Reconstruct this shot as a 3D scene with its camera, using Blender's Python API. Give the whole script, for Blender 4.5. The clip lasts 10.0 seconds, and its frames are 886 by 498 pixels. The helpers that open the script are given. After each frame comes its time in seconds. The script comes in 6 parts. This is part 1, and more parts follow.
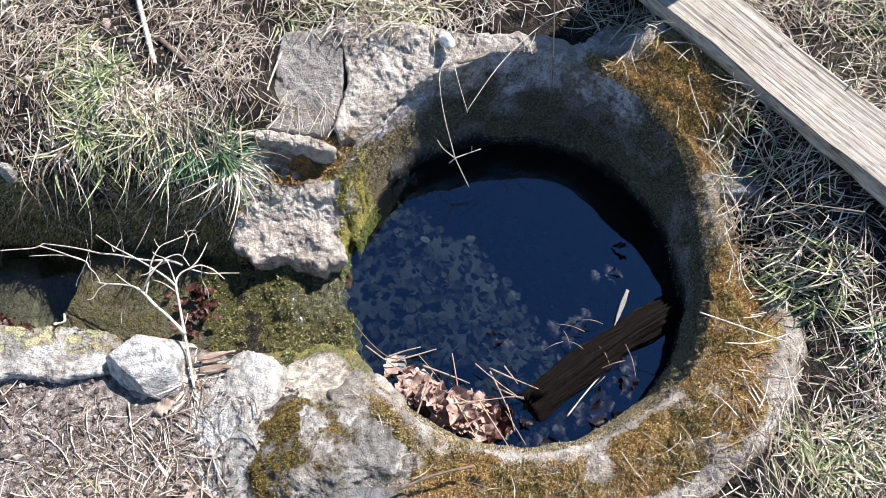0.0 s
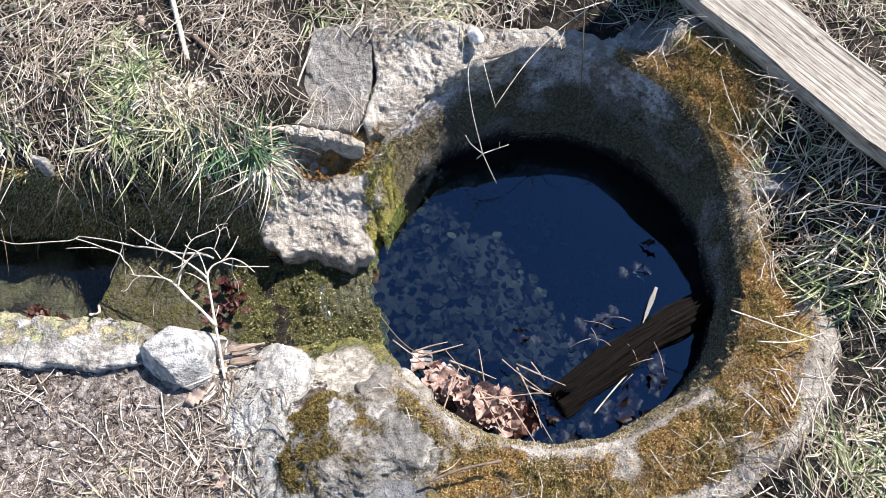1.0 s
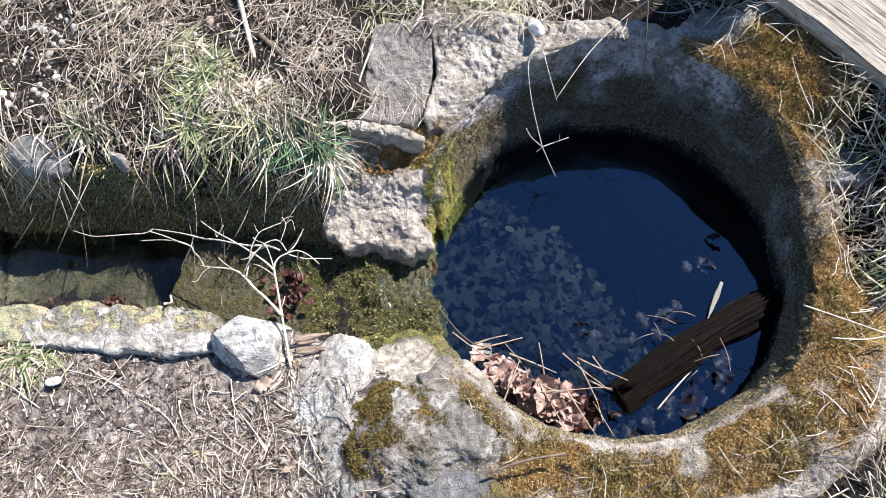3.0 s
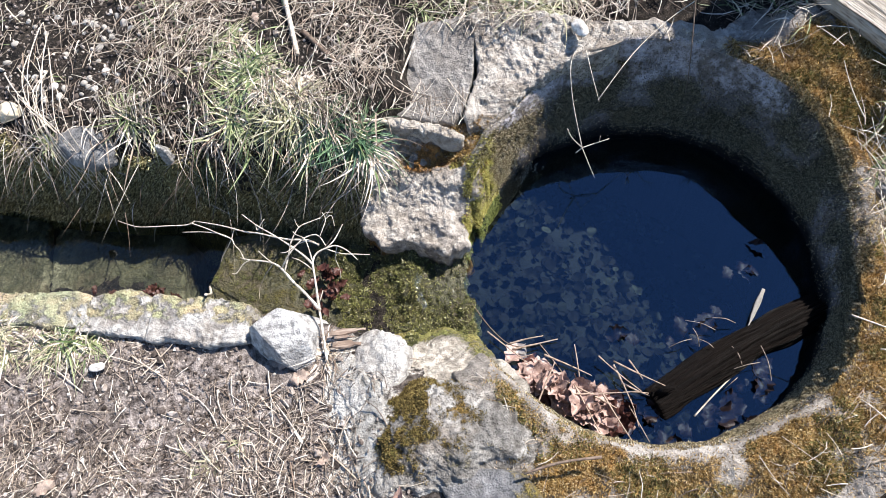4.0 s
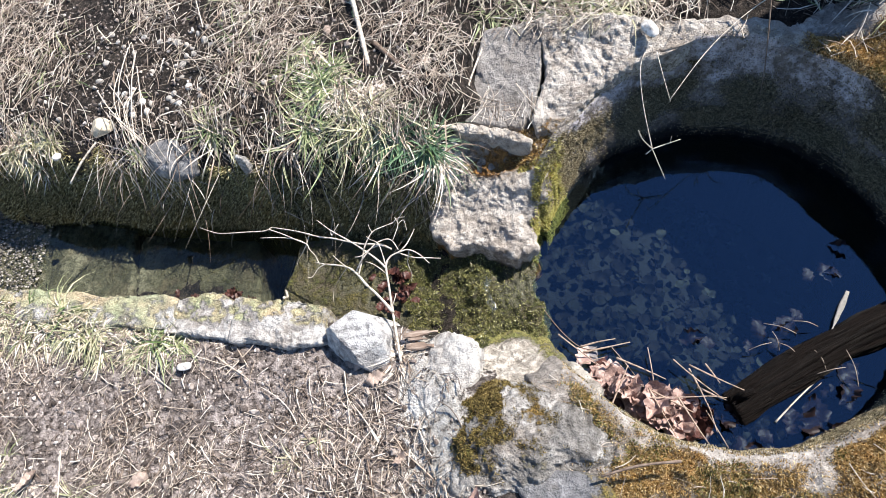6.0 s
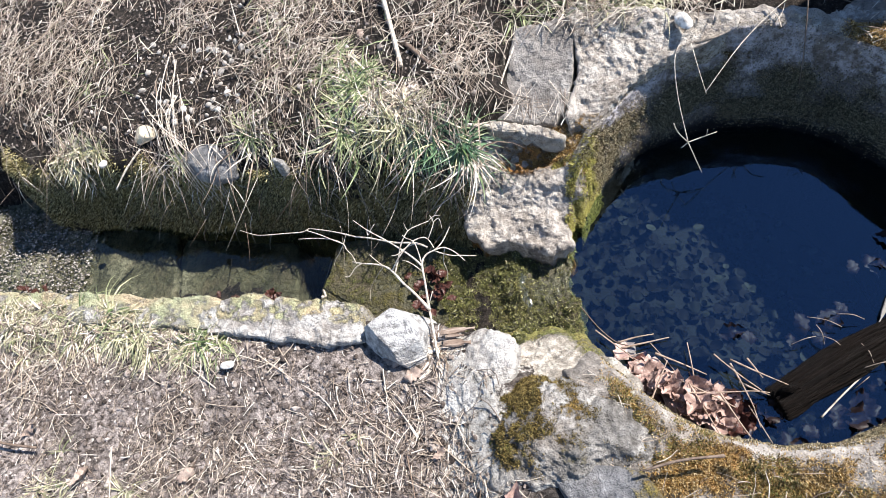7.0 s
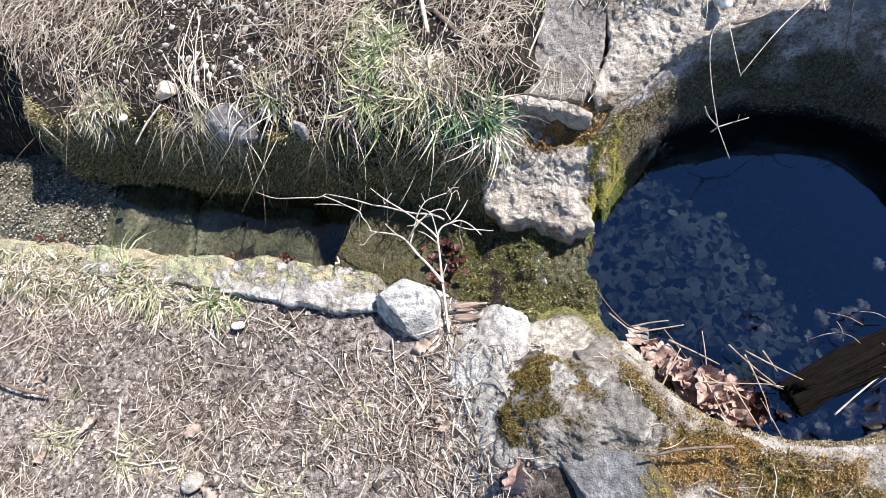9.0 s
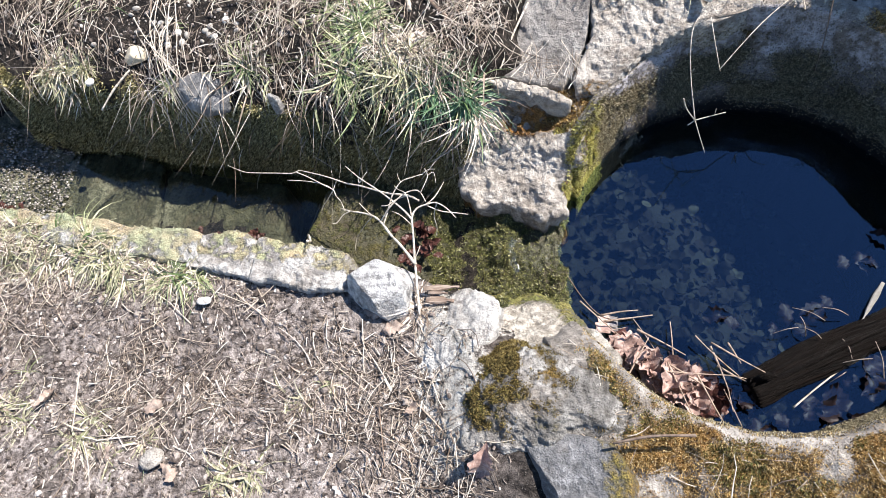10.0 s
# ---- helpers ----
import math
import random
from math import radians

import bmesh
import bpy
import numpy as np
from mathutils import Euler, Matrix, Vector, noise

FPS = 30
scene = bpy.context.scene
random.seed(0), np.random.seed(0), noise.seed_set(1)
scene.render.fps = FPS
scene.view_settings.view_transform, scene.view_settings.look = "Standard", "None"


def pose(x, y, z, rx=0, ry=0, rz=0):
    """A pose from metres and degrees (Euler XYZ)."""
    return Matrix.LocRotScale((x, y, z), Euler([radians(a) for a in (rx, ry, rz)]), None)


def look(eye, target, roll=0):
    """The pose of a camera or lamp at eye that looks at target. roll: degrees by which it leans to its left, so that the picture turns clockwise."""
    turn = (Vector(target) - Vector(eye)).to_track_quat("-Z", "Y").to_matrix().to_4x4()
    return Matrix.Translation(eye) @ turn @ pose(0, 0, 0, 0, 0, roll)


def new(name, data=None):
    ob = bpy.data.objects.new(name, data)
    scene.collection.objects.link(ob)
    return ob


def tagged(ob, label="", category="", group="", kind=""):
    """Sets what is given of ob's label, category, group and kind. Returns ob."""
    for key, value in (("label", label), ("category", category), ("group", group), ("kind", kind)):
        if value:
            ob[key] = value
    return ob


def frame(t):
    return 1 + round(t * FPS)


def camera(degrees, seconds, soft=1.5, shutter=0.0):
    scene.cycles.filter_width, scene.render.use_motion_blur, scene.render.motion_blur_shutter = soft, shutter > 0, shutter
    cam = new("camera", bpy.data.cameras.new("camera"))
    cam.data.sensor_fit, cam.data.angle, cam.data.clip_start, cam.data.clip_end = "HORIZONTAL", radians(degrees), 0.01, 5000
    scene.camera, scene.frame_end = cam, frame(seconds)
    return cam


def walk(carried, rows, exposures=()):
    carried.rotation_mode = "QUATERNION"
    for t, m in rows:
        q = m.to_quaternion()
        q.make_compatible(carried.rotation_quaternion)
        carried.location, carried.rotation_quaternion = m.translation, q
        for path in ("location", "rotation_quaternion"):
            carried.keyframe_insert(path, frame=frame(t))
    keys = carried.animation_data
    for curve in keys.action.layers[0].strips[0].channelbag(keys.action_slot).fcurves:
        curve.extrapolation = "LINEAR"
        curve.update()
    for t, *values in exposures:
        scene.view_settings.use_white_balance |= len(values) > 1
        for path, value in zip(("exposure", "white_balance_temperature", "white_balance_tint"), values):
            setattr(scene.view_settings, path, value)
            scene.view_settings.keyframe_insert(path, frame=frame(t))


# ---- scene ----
cam = camera(71.4, 10.0, soft=0.6)
PATH = [
    (0, (-0.006, -0.395, 1.13), (0.145, 0.464, -0.67), 0.3),
    (0.5, (-0.015, -0.398, 1.129), (0.104, 0.458, -0.675), -1.2),
    (1, (-0.02, -0.399, 1.129), (0.063, 0.466, -0.673), -3.3),
    (1.5, (-0.027, -0.402, 1.127), (0.015, 0.457, -0.678), -6.1),
    (2, (-0.035, -0.406, 1.128), (-0.066, 0.465, -0.672), -10.1),
    (2.5, (-0.04, -0.407, 1.13), (-0.096, 0.469, -0.667), -11.7),
    (3.8, (-0.071, -0.404, 1.134), (-0.189, 0.474, -0.659), -13.7),
    (4, (-0.075, -0.407, 1.134), (-0.221, 0.477, -0.654), -15.0),
    (4.5, (-0.085, -0.407, 1.138), (-0.277, 0.483, -0.643), -17.4),
    (5, (-0.091, -0.415, 1.14), (-0.298, 0.479, -0.637), -18.4),
    (5.5, (-0.097, -0.411, 1.147), (-0.36, 0.491, -0.619), -21.2),
    (5.7, (-0.103, -0.412, 1.15), (-0.386, 0.492, -0.612), -22.3),
    (7, (-0.119, -0.429, 1.16), (-0.526, 0.49, -0.569), -29.1),
    (7.5, (-0.127, -0.433, 1.161), (-0.59, 0.478, -0.559), -31.0),
    (8, (-0.134, -0.437, 1.16), (-0.639, 0.465, -0.552), -31.7),
    (8.5, (-0.136, -0.432, 1.157), (-0.634, 0.436, -0.575), -32.0),
    (9, (-0.127, -0.428, 1.145), (-0.586, 0.421, -0.607), -29.7),
    (9.5, (-0.134, -0.431, 1.143), (-0.529, 0.396, -0.635), -26.8),
    (10, (-0.133, -0.43, 1.132), (-0.506, 0.381, -0.658), -24.2),
]
walk(cam, [(t, look(eye, target, roll)) for t, eye, target, roll in PATH])
# ---- world and sun ----
SUN_EL, SUN_AZ = 50.0, 63.0          # elevation; azimuth from +y towards +x
world = bpy.data.worlds.new("sky")
scene.world = world
world.use_nodes = True
wn = world.node_tree.nodes
sky = wn.new("ShaderNodeTexSky")
sky.sky_type = "NISHITA"
sky.sun_disc = False
sky.sun_elevation = radians(SUN_EL)
sky.sun_rotation = radians(SUN_AZ)
sky.air_density, sky.dust_density, sky.ozone_density = 1.0, 0.0, 5.0
world.node_tree.links.new(sky.outputs[0], wn["Background"].inputs[0])
wn["Background"].inputs[1].default_value = 0.088
sun = new("sun", bpy.data.lights.new("sun", "SUN"))
sun.data.energy, sun.data.angle, sun.data.color = 5.0, radians(0.5), (1.0, 0.935, 0.865)
sv = Vector((math.sin(radians(SUN_AZ)) * math.cos(radians(SUN_EL)), math.cos(radians(SUN_AZ)) * math.cos(radians(SUN_EL)), math.sin(radians(SUN_EL))))
sun.matrix_world = look(sv * 20, (0, 0, 0))
scene.view_settings.exposure = 1.0

# ---- numbers of the place ----
WX, WY, WR = 0.235, 0.105, 0.385      # well: centre and radius of the rim
WATER = -0.123                        # level of the water in the well
CHAN = -0.185                         # level of the water in the channel
rng = np.random.default_rng(7)


def sm(v, a, b):
    """Smooth step of v from a to b."""
    u = np.clip((np.asarray(v, float) - a) / (b - a), 0, 1)
    return u * u * (3 - 2 * u)


def hash3(i, j, k, seed):
    i, j, k = np.atleast_1d(i), np.atleast_1d(j), np.atleast_1d(k)
    n = (i * 374761393 + j * 668265263 + k * 2147483647 + seed * 974634731).astype(np.int64) & 0xFFFFFFFF
    n = ((n ^ (n >> 13)) * 1274126177) & 0xFFFFFFFF
    n = ((n ^ (n >> 16)) * 2246822519) & 0xFFFFFFFF
    return ((n ^ (n >> 15)) & 0xFFFF) / 65535.0


def vnoise(x, y, z=0.0, seed=0):
    """Smooth value noise, -1 to 1."""
    x, y, z = np.broadcast_arrays(np.asarray(x, float), np.asarray(y, float), np.asarray(z, float))
    i, j, k = np.floor(x).astype(np.int64), np.floor(y).astype(np.int64), np.floor(z).astype(np.int64)
    fx, fy, fz = x - i, y - j, z - k
    fx, fy, fz = fx * fx * (3 - 2 * fx), fy * fy * (3 - 2 * fy), fz * fz * (3 - 2 * fz)
    out = 0
    for a in (0, 1):
        for b in (0, 1):
            for c in (0, 1):
                w = (fx if a else 1 - fx) * (fy if b else 1 - fy) * (fz if c else 1 - fz)
                out = out + w * hash3(i + a, j + b, k + c, seed)
    out = out * 2 - 1
    return out.reshape(x.shape)


def fbm(x, y, z=0.0, octaves=4, seed=0):
    out, amp = 0, 0.5
    for o in range(octaves):
        f = 2.0 ** o
        out = out + amp * vnoise(np.asarray(x) * f, np.asarray(y) * f, np.asarray(z) * f, seed + o)
        amp *= 0.5
    return out


def cells(p, scale, seed=0):
    """Cell noise of points (n,3): distance to the two nearest cell centres and the nearest cell's own number."""
    q = np.asarray(p, float) * scale
    base = np.floor(q).astype(np.int64)
    f1, f2, own = np.full(len(q), 9.0), np.full(len(q), 9.0), np.zeros(len(q))
    for i in (-1, 0, 1):
        for j in (-1, 0, 1):
            for k in (-1, 0, 1):
                c = base + [i, j, k]
                h = [hash3(c[:, 0], c[:, 1], c[:, 2], seed + s) for s in range(4)]
                d = np.linalg.norm(c + np.stack(h[:3], -1) - q, axis=1)
                near = d < f1
                f2 = np.where(near, f1, np.minimum(f2, d))
                own = np.where(near, h[3], own)
                f1 = np.where(near, d, f1)
    return f1, f2, own


def blob(x, y, cx, cy, rx, ry, turn=0.0, soft=0.5):
    """A soft ellipse: 1 inside, 0 outside."""
    c, s = math.cos(radians(turn)), math.sin(radians(turn))
    u, v = (x - cx) * c + (y - cy) * s, -(x - cx) * s + (y - cy) * c
    return 1 - sm(np.sqrt((u / rx) ** 2 + (v / ry) ** 2), 1 - soft, 1 + soft)


def curb_line(x):
    return 0.064 - 0.16 * (x + 0.565)


def bank_line(x):
    return 0.335 - 0.215 * (x + 0.59)


def base_height(x, y):
    """The ground without the channel."""
    z = 0.045 + 0.085 * sm(y, 0.0, 0.5) + 0.05 * sm(y, 0.5, 1.1)
    z = z - 0.060 * sm(-x, 0.26, 0.42) * (1 - sm(y, 0.2, 0.45)) * (1 - sm(-y, 0.8, 2.5))
    z = z - 0.060 * sm(x, 0.50, 0.72) * (1 - sm(y, -0.1, 0.2)) * (1 - sm(-y, 0.8, 2.5))
    z = z - 0.035 * sm(-y, 0.28, 0.42) * sm(x, -0.5, -0.1) * (1 - sm(-y, 0.9, 2.0))
    z = z - 0.075 * sm(x, 0.58, 0.78) * (1 - sm(y, 0.30, 0.60)) * sm(y, -0.25, 0.05)
    z = z - 0.045 * blob(x, y, 0.58, 0.52, 0.20, 0.12, -40, 0.6)
    z = z + 0.04 * sm(x, 0.3, 0.5) * sm(y, 0.66, 0.82)
    z = z + 0.102 * blob(x, y, 0.70, 0.39, 0.17, 0.17, 0, 0.5) * sm(np.hypot(x - WX, y - WY), 0.40, 0.58)
    z = z + 0.016 * sm(-x, 0.90, 0.98) * (1 - sm(-x, 1.9, 2.2)) * np.exp(-((y - curb_line(x) + 0.085) / 0.03) ** 2)
    z = z + 0.095 * sm(x, 0.68, 0.88) * (1 - sm(x, 1.1, 1.4)) * (1 - sm(y, 0.20, 0.45)) * sm(y, -0.30, 0.0)
    z = z + 0.045 * sm(x, 0.70, 0.84) * (1 - sm(x, 1.1, 1.4)) * (1 - sm(y, 0.10, 0.34)) * sm(y, -0.25, -0.02)
    z = z + 0.20 * blob(x, y, 1.16, -0.12, 0.16, 0.19, 0, 0.4) * (1 - sm(y, -0.16, -0.10))
    bed = 0.118 + 0.046 * (y + 0.12) - 0.006          # what lies under the plank stays below it
    off = np.abs((x - 0.826) * 0.876 + (y - 0.342) * 0.483)
    near = (1 - sm(off, 0.09, 0.16)) * sm(y, -0.25, -0.15) * (1 - sm(y, 0.85, 0.95))
    z = z - np.maximum(z - bed, 0) * near
    return z


def ground_height(x, y):
    """The ground with channel, notch and far pool, before small relief."""
    z = base_height(x, y)
    c, b = curb_line(x), bank_line(x)
    soft = 0.02 + 0.13 * sm(x, -0.42, -0.30)
    front = sm(y - c, -soft, 0.028)
    wob = 0.02 * vnoise(x * 6, 0, 0, 3) + 0.022 * fbm(x * 15, y * 15, 0, 3, 4)
    back = 1 - (0.82 * sm(y - b + wob, -0.014, 0.060) + 0.18 * sm(y - b + wob, 0.02, 0.18))
    m = front * back * (1 - sm(x, -0.06, 0.02)) * (1 - sm(-x, 2.6, 3.3))
    floor = CHAN - 0.03 - 0.16 * sm(x, -0.95, -0.88) * (1 - sm(x, -0.72, -0.66)) + 0.085 * sm(x, -0.50, -0.28) + 0.005 * vnoise(x * 9, y * 9, 0, 5)
    z = z * (1 - m) + floor * m
    pool = sm(-x, 1.60, 1.72) * (1 - sm(-x, 2.6, 3.3)) * sm(y - c, 0.0, 0.05) * (1 - sm(y + 0.03 * vnoise(x * 8, y * 8, 0, 21), 0.66, 0.80))
    z = z * (1 - pool) + (CHAN - 0.02) * pool
    return z


def relief(x, y):
    return 0.010 * fbm(x * 5, y * 5, 0, 3, 11) + 0.006 * fbm(x * 28, y * 28, 0, 3, 17)


def ring_distance(x, y):
    return np.hypot(x - WX, y - WY)


# ---- building helpers ----
def mesh_of(name, verts, faces, mats, smooth=True, attrs=None, index=None):
    """One mesh from arrays: verts (n,3), faces (m,3 or 4)."""
    me = bpy.data.meshes.new(name)
    verts, faces = np.asarray(verts, np.float32), np.asarray(faces, np.int32)
    k = faces.shape[1]
    me.vertices.add(len(verts))
    me.vertices.foreach_set("co", verts.ravel())
    me.loops.add(faces.size)
    me.loops.foreach_set("vertex_index", faces.ravel())
    me.polygons.add(len(faces))
    me.polygons.foreach_set("loop_start", np.arange(0, faces.size, k, dtype=np.int32))
    for m in (mats if isinstance(mats, (list, tuple)) else [mats]):
        me.materials.append(m)
    if index is not None:
        me.polygons.foreach_set("material_index", np.asarray(index, np.int32))
    me.polygons.foreach_set("use_smooth", np.full(len(faces), smooth))
    for key, values in (attrs or {}).items():
        a = me.attributes.new(key, "FLOAT", "POINT")
        a.data.foreach_set("value", np.asarray(values, np.float32))
    me.update(calc_edges=True)
    me.validate()
    return me


def thing(name, me, label, category, group="", kind="", parent=None):
    ob = new(name, me)
    if parent is not None:
        ob.parent = parent
        if label:
            tagged(ob, label)
        return ob
    return tagged(ob, label, category, group, kind)


def part(name, me, parent, label="", kind=""):
    ob = new(name, me)
    ob.parent = parent
    return tagged(ob, label, "", "", kind)


def grid_faces(nu, nv, close_u=False):
    """Quads of a grid whose vertex (i, j) is i * nv + j."""
    i = np.arange(nu if close_u else nu - 1)
    j = np.arange(nv - 1)
    a, b = np.meshgrid(i, j, indexing="ij")
    n = (a + 1) % nu
    return np.stack([a * nv + b, n * nv + b, n * nv + b + 1, a * nv + b + 1], -1).reshape(-1, 4)


def normals_of(verts, faces):
    a, b, c = verts[faces[:, 0]], verts[faces[:, 1]], verts[faces[:, 2]]
    fn = np.cross(b - a, c - a)
    vn = np.zeros_like(verts)
    for k in range(faces.shape[1]):
        np.add.at(vn, faces[:, k], fn)
    return vn / np.maximum(np.linalg.norm(vn, axis=1, keepdims=True), 1e-9)


def scatter(verts, faces, weight, n, seed):
    """n random points on a mesh by weighted area: places and normals."""
    r = np.random.default_rng(seed)
    a, b, c, d = (verts[faces[:, k]] for k in (0, 1, 2, faces.shape[1] - 1))
    fn = np.cross(b - a, c - a) + np.cross(c - a, d - a)
    w = np.linalg.norm(fn, axis=1) * np.maximum(weight[faces].mean(1), 0)
    pick = r.choice(len(faces), n, p=w / w.sum())
    u, v = r.random(n)[:, None], r.random(n)[:, None]
    p = (a[pick] * (1 - u) + b[pick] * u) * (1 - v) + (d[pick] * (1 - u) + c[pick] * u) * v
    nn = fn[pick]
    return p, nn / np.maximum(np.linalg.norm(nn, axis=1, keepdims=True), 1e-9)


def unit(v):
    return v / np.maximum(np.linalg.norm(v, axis=-1, keepdims=True), 1e-9)


def blades(root, direction, length, width, droop, segs=4, seed=1, bend=0.3, sink=None):
    """Tapered grass blades, a folded strip each: arrays root (n,3), direction (n,3), length, width, droop (n)."""
    r = np.random.default_rng(seed)
    n = len(root)
    d = unit(np.asarray(direction, float))
    side = unit(np.cross(d, [0, 0, 1.0]) + r.normal(0, 0.25, (n, 3)))
    curl = r.normal(0, bend, (n, 1))
    p, cur = np.array(root, float), d.copy()
    rows = []
    step = (np.asarray(length) / segs)[:, None]
    for k in range(segs + 1):
        f = k / segs
        w = (np.asarray(width) * (1 - f ** 1.6) * (0.75 + 0.5 * min(f * 3, 1)))[:, None] * 0.5 + 0.00015
        fold = np.cross(side, cur) * w * 0.55
        rows += [p - side * w, p - fold, p + side * w]
        cur = unit(cur + np.array([0, 0, -1.0]) * (np.asarray(droop) / segs)[:, None] + side * curl / segs)
        p = p + cur * step
        if sink is not None:
            low = sink(p[:, 0], p[:, 1])
            p[:, 2] = np.maximum(p[:, 2], low)
    v = np.stack(rows, 1)
    per = 3 * (segs + 1)
    base = []
    for k in range(segs):
        o = 3 * k
        base += [[o, o + 1, o + 4, o + 3], [o + 1, o + 2, o + 5, o + 4]]
    f = (np.arange(n)[:, None, None] * per + np.array(base)[None]).reshape(-1, 4)
    return v.reshape(-1, 3), f


def straws(mid, heading, length, width, tilt, arch, seed=2, sides=3, segs=3):
    """Thin round stalks lying about: a curved three-sided tube each."""
    r = np.random.default_rng(seed)
    n = len(mid)
    dirv = np.stack([np.cos(heading) * np.cos(tilt), np.sin(heading) * np.cos(tilt), np.sin(tilt)], 1)
    side = unit(np.stack([-np.sin(heading), np.cos(heading), np.zeros(n)], 1))
    up = np.cross(dirv, side)
    cv = r.normal(0, 1, n) * arch
    cz = r.normal(0.3, 0.5, n) * arch
    kink = np.where(r.random(n) < 0.3, r.normal(0, 0.16, n), 0.0)
    at = r.uniform(-0.25, 0.25, n)
    rows = []
    for k in range(segs + 1):
        f = k / segs - 0.5
        c = mid + dirv * (length * f)[:, None] + side * (cv * length * (f * f - 0.08) * 2)[:, None] + up * (cz * length * (0.12 - f * f) * 2)[:, None] + side * (kink * length * np.maximum(f - at, 0))[:, None]
        w = (width * (1 - 0.45 * (k / segs)))[:, None] * 0.5
        for s in range(sides):
            a = 2 * math.pi * s / sides
            rows.append(c + side * math.cos(a) * w + up * math.sin(a) * w)
    v = np.stack(rows, 1)
    per = sides * (segs + 1)
    base = []
    for k in range(segs):
        for s in range(sides):
            t = (s + 1) % sides
            base.append([k * sides + s, k * sides + t, (k + 1) * sides + t, (k + 1) * sides + s])
    f = (np.arange(n)[:, None, None] * per + np.array(base)[None]).reshape(-1, 4)
    return v.reshape(-1, 3), f


def tube(points, r0, r1, sides=7, knots=0.0, seed=0, sub=4):
    """A bent tapering stick through the points, with closed ends."""
    r = np.random.default_rng(seed)
    pts = np.asarray(points, float)
    n = len(pts)
    fine = []
    for i in range(n - 1):
        p0, p1, p2, p3 = pts[max(i - 1, 0)], pts[i], pts[i + 1], pts[min(i + 2, n - 1)]
        for k in range(sub):
            t = k / sub
            fine.append(0.5 * (2 * p1 + (p2 - p0) * t + (2 * p0 - 5 * p1 + 4 * p2 - p3) * t * t + (3 * p1 - p0 - 3 * p2 + p3) * t ** 3))
    fine.append(pts[-1])
    fine = np.array(fine)
    fine = np.vstack([fine[:1], fine, fine[-1:]])
    m = len(fine)
    fine[0] += (fine[1] - fine[2]) * 0.02
    fine[-1] += (fine[-2] - fine[-3]) * 0.02
    tan = unit(np.gradient(fine, axis=0))
    ref = np.array([0.3, 0.2, 1.0])
    s = unit(np.cross(tan, ref))
    u = np.cross(s, tan)
    rad = np.linspace(r0, r1, m) * (1 + knots * r.normal(0, 1, m))
    rad[0] = rad[-1] = 0.0002
    ang = np.arange(sides) * 2 * math.pi / sides
    v = (fine[:, None] + (s[:, None] * np.cos(ang)[None, :, None] + u[:, None] * np.sin(ang)[None, :, None]) * rad[:, None, None]).reshape(-1, 3)
    f = []
    for i in range(m - 1):
        for k in range(sides):
            q = (k + 1) % sides
            f.append([i * sides + k, i * sides + q, (i + 1) * sides + q, (i + 1) * sides + k])
    return v, np.array(f)


def join(parts):
    """Several (verts, faces) as one."""
    vs, fs, o = [], [], 0
    for v, f in parts:
        vs.append(v)
        fs.append(f + o)
        o += len(v)
    return np.vstack(vs), np.vstack(fs)


# ---- materials ----
def material(name, rough=0.8):
    m = bpy.data.materials.new(name)
    m.use_nodes = True
    nt = m.node_tree
    b = nt.nodes["Principled BSDF"]
    b.inputs["Roughness"].default_value = rough
    b.inputs["Specular IOR Level"].default_value = 0.3
    return m, nt, b


def node(nt, kind, **sets):
    n = nt.nodes.new(kind)
    for key, value in sets.items():
        n.inputs[key.replace("_", " ")].default_value = value
    return n


def tex_noise(nt, scale, detail=4.0, rough=0.55, vec=None):
    n = node(nt, "ShaderNodeTexNoise", Scale=scale, Detail=detail, Roughness=rough)
    if vec is not None:
        nt.links.new(vec, n.inputs["Vector"])
    return n.outputs[0]


def ramp(nt, fac, stops):
    n = nt.nodes.new("ShaderNodeValToRGB")
    e = n.color_ramp.elements
    while len(e) < len(stops):
        e.new(0.5)
    for el, (p, c) in zip(e, stops):
        el.position = p
        el.color = (*c, 1) if len(c) == 3 else c
    nt.links.new(fac, n.inputs[0])
    return n.outputs[0]


def mix(nt, fac, a, b, mode="MIX"):
    n = nt.nodes.new("ShaderNodeMix")
    n.data_type, n.blend_type = "RGBA", mode
    for sock, v in ((n.inputs[0], fac), (n.inputs[6], a), (n.inputs[7], b)):
        if isinstance(v, (int, float)):
            sock.default_value = v
        elif isinstance(v, tuple):
            sock.default_value = (*v, 1)
        else:
            nt.links.new(v, sock)
    return n.outputs[2]


def calc(nt, op, a, b=0.0, clamp=False):
    n = nt.nodes.new("ShaderNodeMath")
    n.operation, n.use_clamp = op, clamp
    for sock, v in zip(n.inputs, (a, b)):
        if isinstance(v, (int, float)):
            sock.default_value = v
        else:
            nt.links.new(v, sock)
    return n.outputs[0]


def attribute(nt, name):
    n = nt.nodes.new("ShaderNodeAttribute")
    n.attribute_name = name
    return n.outputs["Fac"]


def bump(nt, b, height, strength, distance):
    n = node(nt, "ShaderNodeBump", Strength=strength, Distance=distance)
    nt.links.new(height, n.inputs["Height"])
    nt.links.new(n.outputs[0], b.inputs["Normal"])


def coords(nt):
    return nt.nodes.new("ShaderNodeTexCoord").outputs["Object"]


def island(nt):
    return nt.nodes.new("ShaderNodeNewGeometry").outputs["Random Per Island"]


